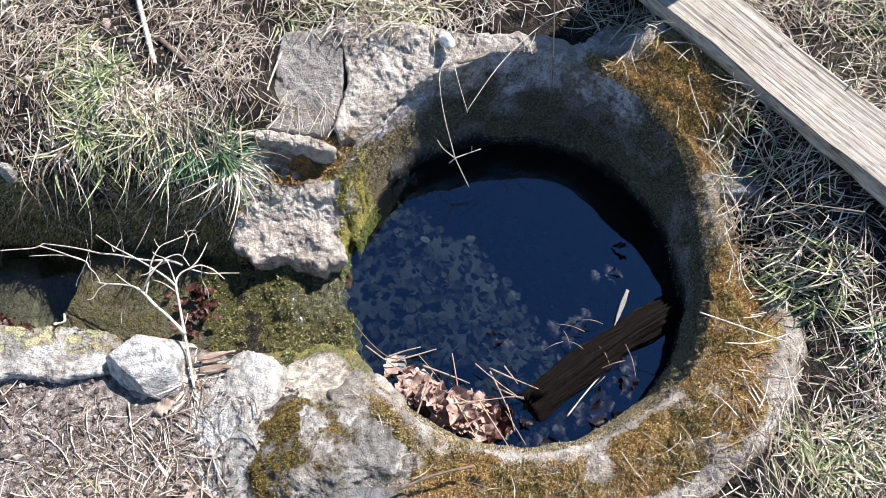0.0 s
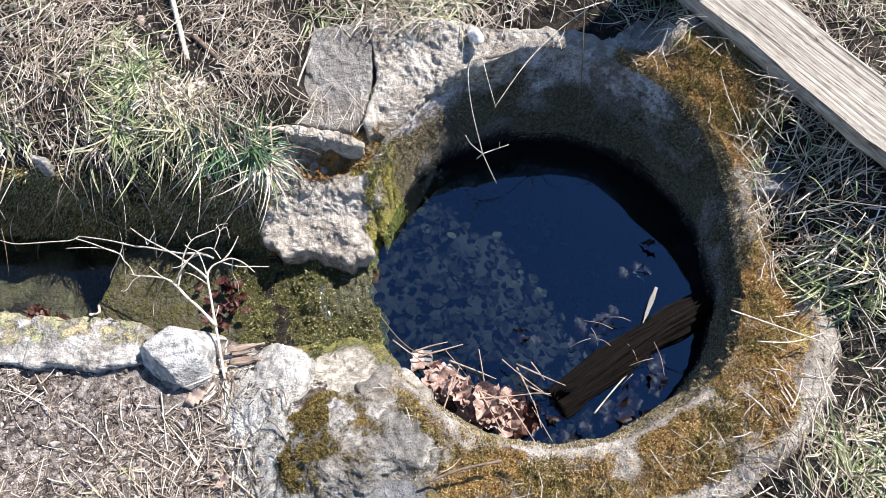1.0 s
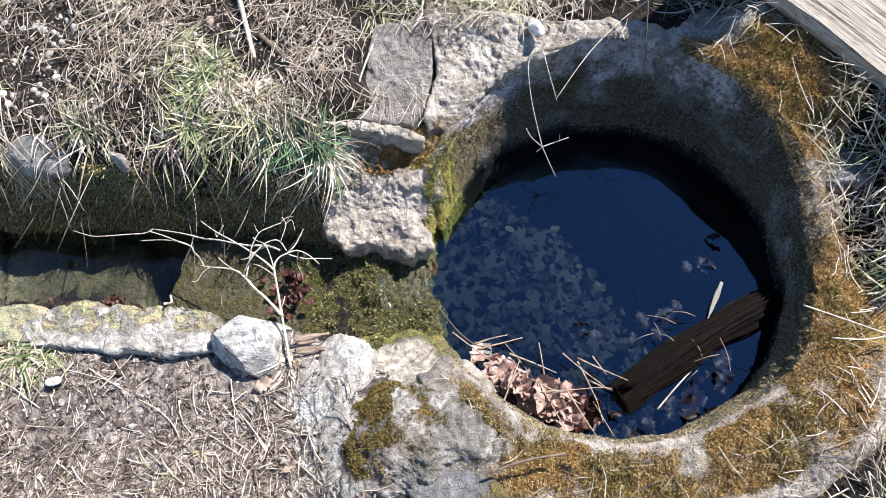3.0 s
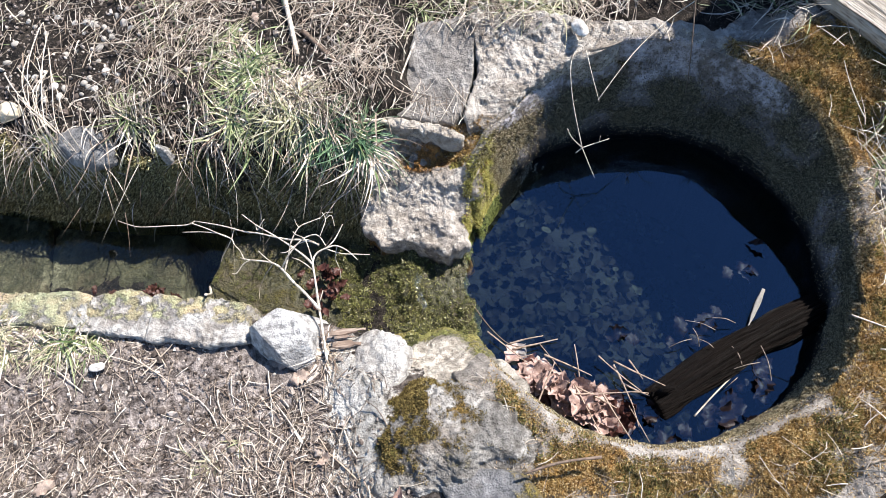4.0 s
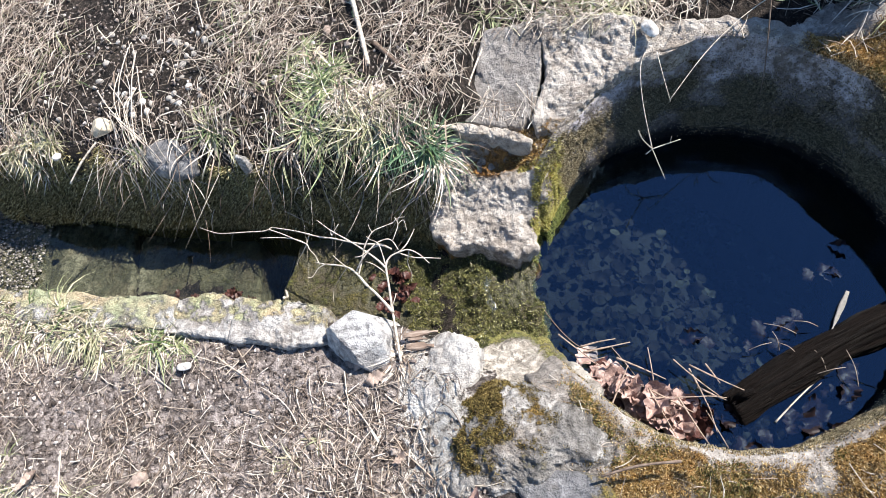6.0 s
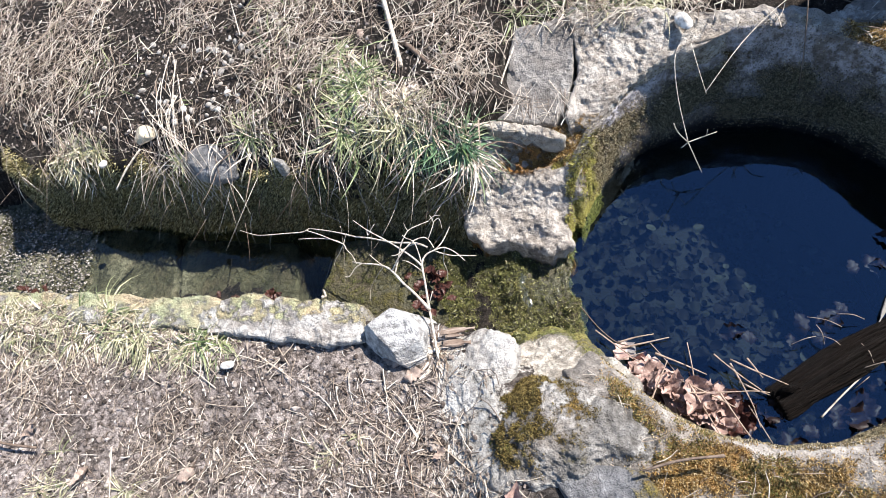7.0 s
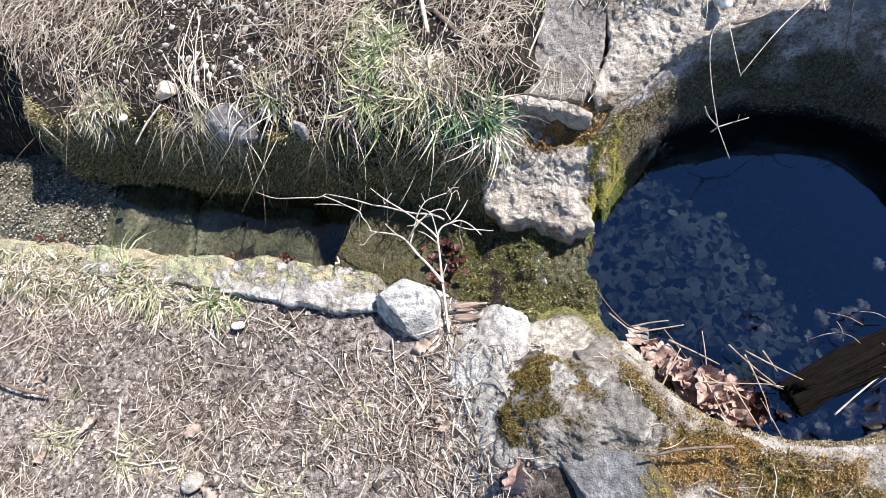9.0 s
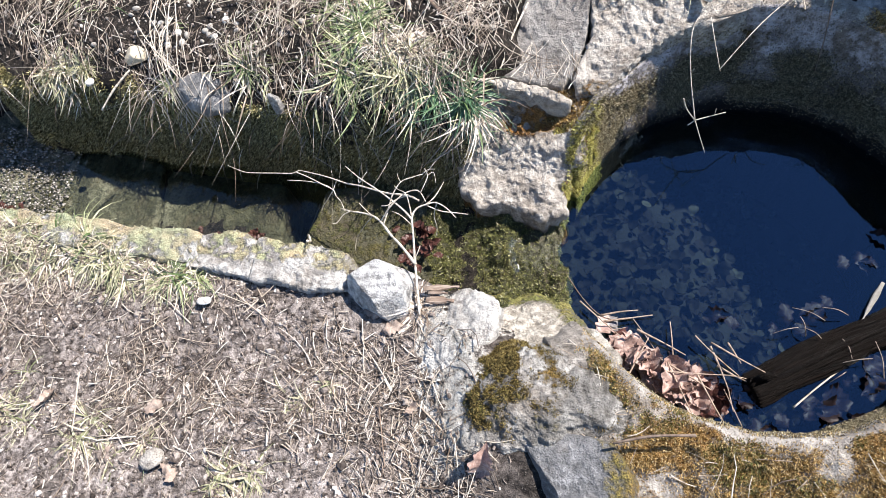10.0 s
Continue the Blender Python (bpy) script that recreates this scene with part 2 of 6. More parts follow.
def stone_material(name, dark, mid, light, moss_dark, moss_light, white=(0.72, 0.70, 0.66), pits=1.0, rough=0.85, dirty=0.8, low_black=False):
    """Rough grey stone; the attributes moss and lichen say where growth and pale crust lie."""
    m, nt, b = material(name, rough)
    vec = coords(nt)
    n1 = tex_noise(nt, 9.0, 6.0, 0.6, vec)
    n2 = tex_noise(nt, 70.0, 5.0, 0.65, vec)
    n3 = tex_noise(nt, 320.0, 3.0, 0.6, vec)
    col = ramp(nt, calc(nt, "ADD", calc(nt, "MULTIPLY", n1, 0.6), calc(nt, "MULTIPLY", n2, 0.4)), [(0.36, dark), (0.5, mid), (0.62, light)])
    lich = calc(nt, "ADD", attribute(nt, "lichen"), calc(nt, "MULTIPLY", calc(nt, "SUBTRACT", n2, 0.5), 2.2))
    big = tex_noise(nt, 16.0, 5.0, 0.6, vec)
    lich = calc(nt, "ADD", lich, calc(nt, "MULTIPLY", calc(nt, "SUBTRACT", big, 0.5), 2.0))
    lf = ramp(nt, lich, [(0.30, (0, 0, 0)), (0.95, (1, 1, 1))])
    col = mix(nt, lf, col, white)
    n7 = tex_noise(nt, 7.0, 7.0, 0.68, vec)
    dirt = ramp(nt, n7, [(0.47, (0, 0, 0)), (0.63, (dirty, dirty, dirty))])
    col = mix(nt, dirt, col, mix(nt, 0.55, col, (0.20, 0.15, 0.105)))
    speck = ramp(nt, n3, [(0.32, (0.18, 0.17, 0.16)), (0.43, (0.95, 0.95, 0.95)), (0.62, (1.15, 1.15, 1.15))])
    col = mix(nt, 0.65 * pits, col, speck, "MULTIPLY")
    mo = calc(nt, "ADD", attribute(nt, "moss"), calc(nt, "MULTIPLY", calc(nt, "SUBTRACT", n2, 0.5), 1.6))
    mf = ramp(nt, mo, [(0.38, (0, 0, 0)), (0.70, (1, 1, 1))])
    n4 = tex_noise(nt, 420.0, 2.0, 0.5, vec)
    mc = ramp(nt, n4, [(0.35, moss_dark), (0.62, moss_light)])
    hue = ramp(nt, n1, [(0.40, (0.85, 0.95, 0.8)), (0.60, (1.12, 0.95, 0.85))])
    mc = mix(nt, 1.0, mc, hue, "MULTIPLY")
    col = mix(nt, mf, col, mc)
    if low_black:                                          # blends to near black low on the wall
        col = mix(nt, attribute(nt, "low_black"), col, (0.006, 0.0055, 0.005))
    nt.links.new(col, b.inputs["Base Color"])
    n5 = tex_noise(nt, 22.0, 8.0, 0.72, vec)
    h = calc(nt, "ADD", calc(nt, "MULTIPLY", n2, 0.60), calc(nt, "MULTIPLY", n3, 0.30))
    h = calc(nt, "ADD", h, calc(nt, "MULTIPLY", n5, 0.45))
    h = calc(nt, "ADD", h, calc(nt, "MULTIPLY", mf, 0.5))
    bump(nt, b, h, 1.0, 0.016)
    return m


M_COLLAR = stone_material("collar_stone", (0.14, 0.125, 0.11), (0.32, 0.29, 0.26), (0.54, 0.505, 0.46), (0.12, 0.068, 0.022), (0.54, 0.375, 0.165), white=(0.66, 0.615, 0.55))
M_BOULDER = stone_material("boulder_stone", (0.085, 0.078, 0.07), (0.25, 0.238, 0.222), (0.44, 0.425, 0.40), (0.045, 0.036, 0.012), (0.25, 0.19, 0.065), white=(0.60, 0.585, 0.555))
M_GREYSTONE = stone_material("blue_grey_stone", (0.085, 0.085, 0.088), (0.20, 0.20, 0.205), (0.34, 0.34, 0.345), (0.07, 0.055, 0.02), (0.34, 0.27, 0.10), white=(0.48, 0.48, 0.48), pits=0.8)
M_WALL = stone_material("well_wall_stone", (0.07, 0.062, 0.057), (0.20, 0.18, 0.17), (0.42, 0.395, 0.395), (0.026, 0.019, 0.009), (0.14, 0.105, 0.045), white=(0.62, 0.59, 0.63), rough=0.75, low_black=True)
M_SANDY = stone_material("sandy_stone", (0.20, 0.175, 0.145), (0.44, 0.40, 0.345), (0.66, 0.615, 0.54), (0.07, 0.07, 0.025), (0.32, 0.30, 0.12), white=(0.68, 0.645, 0.57))
M_SLAB = stone_material("grey_slab_stone", (0.15, 0.14, 0.132), (0.29, 0.272, 0.255), (0.42, 0.395, 0.37), (0.06, 0.035, 0.01), (0.30, 0.19, 0.05), white=(0.52, 0.49, 0.455), dirty=0.3)
M_ROUGH = stone_material("rough_pale_stone", (0.13, 0.112, 0.095), (0.40, 0.36, 0.32), (0.62, 0.575, 0.52), (0.09, 0.05, 0.016), (0.36, 0.22, 0.08), white=(0.66, 0.62, 0.56), dirty=0.75)
M_WHITE = stone_material("white_limestone", (0.15, 0.14, 0.132), (0.38, 0.36, 0.34), (0.60, 0.58, 0.55), (0.28, 0.265, 0.17), (0.58, 0.55, 0.41), white=(0.70, 0.68, 0.64), pits=0.7, dirty=0.55)
M_ROCK = stone_material("pale_limestone", (0.12, 0.118, 0.118), (0.37, 0.365, 0.36), (0.60, 0.59, 0.58), (0.16, 0.14, 0.05), (0.50, 0.46, 0.22), white=(0.72, 0.71, 0.69), pits=0.5, dirty=0.35)
M_KERB = stone_material("overgrown_kerb", (0.22, 0.215, 0.20), (0.40, 0.39, 0.37), (0.58, 0.57, 0.54), (0.26, 0.25, 0.17), (0.58, 0.56, 0.44), white=(0.66, 0.65, 0.62), pits=0.7)
M_WET = stone_material("wet_mossy_stone", (0.035, 0.036, 0.024), (0.11, 0.108, 0.072), (0.24, 0.232, 0.165), (0.022, 0.024, 0.010), (0.17, 0.165, 0.065), white=(0.38, 0.37, 0.29), rough=0.4)


def ground_material():
    m, nt, b = material("soil", 0.95)
    vec = coords(nt)
    n1 = tex_noise(nt, 6.0, 5.0, 0.6, vec)
    n2 = tex_noise(nt, 60.0, 6.0, 0.7, vec)
    n3 = tex_noise(nt, 350.0, 3.0, 0.6, vec)
    col = ramp(nt, n2, [(0.40, (0.008, 0.007, 0.006)), (0.56, (0.036, 0.030, 0.025)), (0.70, (0.13, 0.11, 0.095))])
    dry = ramp(nt, n1, [(0.40, (0.55, 0.5, 0.5)), (0.62, (1.2, 1.15, 1.1))])
    col = mix(nt, 1.0, col, dry, "MULTIPLY")
    trod = ramp(nt, n2, [(0.36, (0.045, 0.036, 0.033)), (0.48, (0.22, 0.19, 0.176)), (0.62, (0.54, 0.485, 0.455))])
    trod = mix(nt, 1.0, trod, ramp(nt, n1, [(0.40, (0.58, 0.56, 0.55)), (0.58, (1.15, 1.13, 1.12))]), "MULTIPLY")
    col = mix(nt, attribute(nt, "trodden"), col, trod)
    chalk = ramp(nt, n2, [(0.35, (0.16, 0.145, 0.125)), (0.48, (0.46, 0.43, 0.385)), (0.62, (0.70, 0.67, 0.62))])
    ck = ramp(nt, calc(nt, "ADD", attribute(nt, "chalk"), calc(nt, "MULTIPLY", calc(nt, "SUBTRACT", n2, 0.5), 1.6)), [(0.40, (0, 0, 0)), (0.62, (1, 1, 1))])
    col = mix(nt, ck, col, chalk)
    mo = calc(nt, "ADD", attribute(nt, "moss"), calc(nt, "MULTIPLY", calc(nt, "SUBTRACT", n2, 0.5), 1.4))
    mf = ramp(nt, mo, [(0.45, (0, 0, 0)), (0.6, (1, 1, 1))])
    mc = ramp(nt, n3, [(0.36, (0.045, 0.040, 0.018)), (0.62, (0.36, 0.315, 0.14))])
    col = mix(nt, mf, col, mc)
    grit = ramp(nt, n3, [(0.60, (0, 0, 0)), (0.70, (1, 1, 1))])
    col = mix(nt, calc(nt, "MULTIPLY", calc(nt, "MULTIPLY", grit, calc(nt, "SUBTRACT", 1.0, mf)), 0.35), col, (0.42, 0.39, 0.35))
    n6 = tex_noise(nt, 1.3, 8.0, 0.7, vec)
    turf = ramp(nt, n2, [(0.35, (0.05, 0.045, 0.025)), (0.5, (0.19, 0.175, 0.10)), (0.66, (0.46, 0.42, 0.29))])
    lush = mix(nt, ramp(nt, n6, [(0.42, (0, 0, 0)), (0.58, (1, 1, 1))]), turf, mix(nt, 1.0, turf, (0.45, 0.75, 0.35), "MULTIPLY"))
    col = mix(nt, attribute(nt, "turf"), col, lush)
    nt.links.new(col, b.inputs["Base Color"])
    bump(nt, b, calc(nt, "ADD", n2, calc(nt, "MULTIPLY", n3, 0.5)), 1.0, 0.012)
    return m


M_SOIL = ground_material()


def fibre_material(name, stops, rough=0.7, through_light=0.0, gloss=0.25):
    """Stalks, blades and leaves: the tint differs from piece to piece, with grain along each."""
    m, nt, b = material(name, rough)
    col = ramp(nt, island(nt), stops)
    n = tex_noise(nt, 140.0, 3.0, 0.6, coords(nt))
    shade = ramp(nt, n, [(0.34, (0.55, 0.52, 0.49)), (0.60, (1.15, 1.15, 1.15))])
    col = mix(nt, 1.0, col, shade, "MULTIPLY")
    nt.links.new(col, b.inputs["Base Color"])
    b.inputs["Specular IOR Level"].default_value = gloss
    if through_light:
        t = nt.nodes.new("ShaderNodeBsdfTranslucent")
        nt.links.new(col, t.inputs[0])
        x = nt.nodes.new("ShaderNodeMixShader")
        x.inputs[0].default_value = through_light
        nt.links.new(b.outputs[0], x.inputs[1])
        nt.links.new(t.outputs[0], x.inputs[2])
        nt.links.new(x.outputs[0], nt.nodes["Material Output"].inputs[0])
    return m


M_STRAW = fibre_material("dry_straw", [(0.0, (0.16, 0.115, 0.085)), (0.3, (0.48, 0.395, 0.315)), (0.65, (0.75, 0.675, 0.58)), (1.0, (0.88, 0.83, 0.76))], 0.5, 0.10, 0.5)
def stalk_material():
    m, nt, b = material("thick_stalk", 0.6)
    col = ramp(nt, nt.nodes.new("ShaderNodeObjectInfo").outputs["Random"], [(0.0, (0.22, 0.155, 0.115)), (0.35, (0.50, 0.41, 0.32)), (0.75, (0.70, 0.62, 0.52)), (1.0, (0.82, 0.76, 0.68))])
    n = tex_noise(nt, 9.0, 4.0, 0.6, coords(nt))
    nt.links.new(mix(nt, 1.0, col, ramp(nt, n, [(0.35, (0.6, 0.58, 0.56)), (0.6, (1.1, 1.1, 1.1))]), "MULTIPLY"), b.inputs["Base Color"])
    return m


M_STALK = stalk_material()
M_DARKSTRAW = fibre_material("weathered_straw", [(0.0, (0.045, 0.034, 0.028)), (0.4, (0.18, 0.14, 0.115)), (1.0, (0.52, 0.45, 0.385))], 0.7, 0.0, 0.25)
M_GRASS = fibre_material("green_grass", [(0.0, (0.09, 0.15, 0.05)), (0.35, (0.24, 0.31, 0.14)), (0.7, (0.47, 0.50, 0.28)), (1.0, (0.76, 0.72, 0.53))], 0.45, 0.2, 0.6)
M_DARKGRASS = fibre_material("dark_grass", [(0.0, (0.05, 0.11, 0.055)), (0.6, (0.11, 0.21, 0.11)), (1.0, (0.26, 0.37, 0.20))], 0.35, 0.15, 0.6)
M_YELGRASS = fibre_material("yellow_grass", [(0.0, (0.22, 0.25, 0.12)), (0.5, (0.46, 0.45, 0.29)), (1.0, (0.72, 0.67, 0.52))], 0.5, 0.2, 0.5)
M_MOSS_OCHRE = fibre_material("ochre_moss", [(0.0, (0.07, 0.034, 0.010)), (0.35, (0.40, 0.25, 0.085)), (0.75, (0.68, 0.49, 0.22)), (1.0, (0.84, 0.73, 0.47))], 0.8, 0.2, 0.15)
M_MOSS_GREEN = fibre_material("green_moss", [(0.0, (0.04, 0.045, 0.016)), (0.5, (0.165, 0.175, 0.055)), (1.0, (0.40, 0.40, 0.16))], 0.8, 0.15, 0.15)
M_MOSS_SILL = fibre_material("sill_moss", [(0.0, (0.035, 0.04, 0.014)), (0.55, (0.17, 0.18, 0.055)), (0.85, (0.38, 0.38, 0.14)), (1.0, (0.66, 0.64, 0.36))], 0.4, 0.2, 0.6)
M_MOSS_YELLOW = fibre_material("yellow_moss", [(0.0, (0.16, 0.14, 0.03)), (0.5, (0.48, 0.45, 0.13)), (1.0, (0.72, 0.68, 0.30))], 0.8, 0.2, 0.15)
M_MOSS_DARK = fibre_material("shade_moss", [(0.0, (0.022, 0.018, 0.010)), (0.5, (0.20, 0.168, 0.10)), (0.82, (0.56, 0.49, 0.32)), (1.0, (0.84, 0.77, 0.58))], 0.8, 0.1, 0.15)
M_REED = fibre_material("reed", [(0.0, (0.13, 0.09, 0.068)), (0.5, (0.33, 0.245, 0.19)), (1.0, (0.60, 0.50, 0.415))], 0.6)
M_MOSS_KERB = fibre_material("kerb_moss", [(0.0, (0.16, 0.15, 0.08)), (0.5, (0.44, 0.42, 0.27)), (1.0, (0.74, 0.70, 0.54))], 0.8, 0.15, 0.15)
M_MOSS_BANK = fibre_material("bank_moss", [(0.0, (0.03, 0.026, 0.012)), (0.5, (0.28, 0.24, 0.11)), (0.8, (0.62, 0.56, 0.30)), (1.0, (0.86, 0.80, 0.50))], 0.8, 0.15, 0.15)
M_MOSS_BROWN = fibre_material("brown_moss", [(0.0, (0.04, 0.03, 0.012)), (0.5, (0.17, 0.125, 0.045)), (1.0, (0.38, 0.30, 0.12))], 0.8, 0.15, 0.15)
M_TWIG = fibre_material("bare_twig", [(0.0, (0.48, 0.42, 0.35)), (1.0, (0.70, 0.64, 0.55))], 0.7)
M_DARKTWIG = fibre_material("dark_twig", [(0.0, (0.10, 0.075, 0.06)), (1.0, (0.24, 0.18, 0.14))], 0.7)
# near black: the water's dimming of the sunlit bed is in the colour
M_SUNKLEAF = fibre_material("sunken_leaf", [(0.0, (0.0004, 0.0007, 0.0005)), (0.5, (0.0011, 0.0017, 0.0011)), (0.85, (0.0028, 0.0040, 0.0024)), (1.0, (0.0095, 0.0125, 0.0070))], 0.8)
# sunken leaf tint lifted to offset the shade on the deep side
M_SUNKLIFT = fibre_material("shade_lifted_leaf", [(0.0, (0.004, 0.0056, 0.0046)), (0.7, (0.013, 0.0165, 0.0125)), (1.0, (0.034, 0.040, 0.030))], 0.8)
M_PEBBLE = fibre_material("pale_pebble", [(0.0, (0.36, 0.35, 0.33)), (1.0, (0.66, 0.64, 0.61))], 0.7)


def plain(name, stops, scale, rough=0.8, dist=0.004, stretch=(1, 1, 1)):
    m, nt, b = material(name, rough)
    mp = node(nt, "ShaderNodeMapping", Scale=stretch)
    nt.links.new(coords(nt), mp.inputs["Vector"])
    n1 = tex_noise(nt, scale, 6.0, 0.6, mp.outputs[0])
    n2 = tex_noise(nt, scale * 6, 4.0, 0.6, mp.outputs[0])
    f = calc(nt, "ADD", calc(nt, "MULTIPLY", n1, 0.6), calc(nt, "MULTIPLY", n2, 0.4))
    nt.links.new(ramp(nt, f, stops), b.inputs["Base Color"])
    bump(nt, b, f, 0.8, dist)
    return m


def timber():
    m, nt, b = material("weathered_grey_timber", 0.75)
    vec = coords(nt)
    out = []
    for scale, stretch in ((6.0, (0.5, 60.0, 10.0)), (5.0, (0.9, 14.0, 8.0)), (40.0, (1.0, 6.0, 6.0))):
        mp = node(nt, "ShaderNodeMapping", Scale=stretch)
        nt.links.new(vec, mp.inputs["Vector"])
        out.append(tex_noise(nt, scale, 4.0, 0.6, mp.outputs[0]))
    f = calc(nt, "ADD", calc(nt, "MULTIPLY", out[0], 0.78), calc(nt, "MULTIPLY", out[1], 0.22))
    col = ramp(nt, f, [(0.35, (0.14, 0.12, 0.098)), (0.43, (0.29, 0.262, 0.228)), (0.53, (0.40, 0.372, 0.33)), (0.66, (0.52, 0.487, 0.44))])
    stain = ramp(nt, out[2], [(0.34, (0.45, 0.42, 0.39)), (0.42, (0.85, 0.83, 0.80)), (0.6, (1.05, 1.05, 1.05))])
    nt.links.new(mix(nt, 1.0, col, stain, "MULTIPLY"), b.inputs["Base Color"])
    bump(nt, b, f, 1.0, 0.006)
    return m


M_PLANK = timber()
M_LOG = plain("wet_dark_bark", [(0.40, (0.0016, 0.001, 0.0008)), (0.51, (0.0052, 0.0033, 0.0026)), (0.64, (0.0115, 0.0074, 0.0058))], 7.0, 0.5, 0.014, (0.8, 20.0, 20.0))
M_LOG.node_tree.nodes["Principled BSDF"].inputs["Specular IOR Level"].default_value = 0.12
M_SPLINTER = plain("pale_splinter", [(0.3, (0.13, 0.125, 0.115)), (0.6, (0.26, 0.25, 0.23))], 20.0, 0.7, 0.002)
M_BARK = plain("flaking_bark", [(0.3, (0.10, 0.065, 0.05)), (0.5, (0.27, 0.20, 0.155)), (0.68, (0.48, 0.40, 0.33))], 40.0, 0.7, 0.004, (0.4, 3.0, 3.0))
M_TAN = plain("tan_stone", [(0.3, (0.42, 0.35, 0.25)), (0.6, (0.68, 0.60, 0.46))], 40.0, 0.8, 0.003)
# tint kept near black so the deep bottom stays dark
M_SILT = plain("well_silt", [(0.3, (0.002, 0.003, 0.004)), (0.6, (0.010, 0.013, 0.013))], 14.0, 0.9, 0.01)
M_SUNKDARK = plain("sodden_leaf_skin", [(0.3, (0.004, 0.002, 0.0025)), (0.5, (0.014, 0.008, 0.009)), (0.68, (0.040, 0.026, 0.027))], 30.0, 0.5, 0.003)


def water_material(name, ior, tint, ripple, sheen=(1, 1, 1), rough=0.0, scale=14.0):
    m = bpy.data.materials.new(name)
    m.use_nodes = True
    nt = m.node_tree
    nt.nodes.remove(nt.nodes["Principled BSDF"])
    g = nt.nodes.new("ShaderNodeBsdfGlossy")
    g.inputs["Color"].default_value = (*sheen, 1)
    g.inputs["Roughness"].default_value = rough
    t = nt.nodes.new("ShaderNodeBsdfTransparent")
    t.inputs[0].default_value = (*tint, 1)
    fr = node(nt, "ShaderNodeFresnel", IOR=ior)
    bp = node(nt, "ShaderNodeBump", Strength=ripple, Distance=0.002)
    nt.links.new(tex_noise(nt, scale, 2.0, 0.5, coords(nt)), bp.inputs["Height"])
    nt.links.new(bp.outputs[0], g.inputs["Normal"])
    x = nt.nodes.new("ShaderNodeMixShader")
    nt.links.new(fr.outputs[0], x.inputs[0])
    nt.links.new(t.outputs[0], x.inputs[1])
    nt.links.new(g.outputs[0], x.inputs[2])
    nt.links.new(x.outputs[0], nt.nodes["Material Output"].inputs[0])
    return m


# gloss tinted blue and IOR raised to deepen the reflected sky
M_WATER = water_material("still_water", 2.0, (0.54, 0.70, 0.78), 0.03, (0.39, 0.61, 0.93))
M_STREAM = water_material("stream_water", 1.5, (0.72, 0.76, 0.68), 0.25)
M_TRICKLE = water_material("trickling_water", 2.4, (0.85, 0.88, 0.85), 1.0, (1, 1, 1), 0.16, 70.0)


# ---- ground: one sheet to the horizon ----
def spread(lo, hi, step, far):
    fine = np.arange(lo, hi + step / 2, step)
    out = step * 1.35 ** np.arange(1, 40)
    out = np.cumsum(out)
    out = out[out < far]
    return np.concatenate([lo - out[::-1], fine, hi + out])


gx, gy = spread(-2.35, 1.35, 0.0085, 400), spread(-0.75, 1.45, 0.0085, 400)
X, Y = np.meshgrid(gx, gy, indexing="ij")


def soil_height(x, y):
    z = ground_height(x, y) + relief(x, y)
    r = ring_distance(x, y)
    z = z - 0.032 * (1 - sm(r, 0.50, 0.60))
    z = z - 0.075 * np.maximum(blob(x, y, -0.105, 0.525, 0.105, 0.120, 0, 0.32), 0.08 * blob(x, y, -0.24, 0.40, 0.05, 0.075, 15, 0.25))
    z = z - 0.12 * blob(x, y, -0.205, 0.355, 0.125, 0.115, 0, 0.25)
    return z - 0.9 * (1 - sm(r, 0.43, 0.50))


Z = soil_height(X, Y)
far = np.hypot(X, Y)
Z = Z + 0.5 * fbm(X * 0.15, Y * 0.15, 0, 3, 40) * sm(far, 3.0, 12.0)
verts = np.stack([X, Y, Z], -1).reshape(-1, 3)
dist_bank = Y - bank_line(X)
moss = (sm(dist_bank, -0.04, 0.0) * (1 - sm(dist_bank + 0.03 * fbm(X * 12, Y * 12, 0, 3, 9), 0.035, 0.085)) * sm(-X, 0.22, 0.35) * (X > -1.75) * 0.85).ravel()
ground_faces = grid_faces(len(gx), len(gy))
ground = thing("ground", mesh_of("ground", verts, ground_faces, M_SOIL, True, {"moss": moss, "trodden": ((1 - sm(Y - curb_line(X), -0.05, 0.0)) * sm(-X, 0.15, 0.35) * (1 - sm(far, 2.2, 3.4))).ravel(), "turf": sm(np.maximum(np.maximum(X - 0.9, -X - 1.9), np.maximum(Y - 1.0, -0.75 - Y)) + 0.35 * fbm(X * 2, Y * 2, 0, 3, 7), 0.1, 0.8).ravel() * (1 - 0.9 * (1 - sm(far, 1.6, 2.6)) * (X < -0.3) * (Y < 0)).ravel(), "chalk": (0.75 * blob(X, Y, -0.345, -0.15, 0.075, 0.17, 5, 0.5) + 0.6 * blob(X, Y, -0.27, -0.045, 0.12, 0.06) + 0.35 * blob(X, Y, -0.36, -0.32, 0.08, 0.10)).ravel()}),
               "dark crumbly soil under strewn dry straw and grass", "ground", kind="structure")
G_VERTS, G_FACES, G_MOSS = verts, ground_faces, moss

# ---- the well: wall and collar in one turned piece of stone ----
NT = 420
theta = np.linspace(0, 2 * math.pi, NT, endpoint=False)
STEPS_OUT = 44
ct, st = np.cos(theta), np.sin(theta)
rim_noise = 0.010 * fbm(ct * 2.2, st * 2.2, 0, 3, 51) + 0.006 * fbm(ct * 9, st * 9, 0, 3, 57)
deg = np.degrees(theta)
back_lip = sm(deg, 20, 60) * (1 - sm(deg, 95, 130))
side_gap = sm(deg, 90, 108) * (1 - sm(deg, 172, 184))
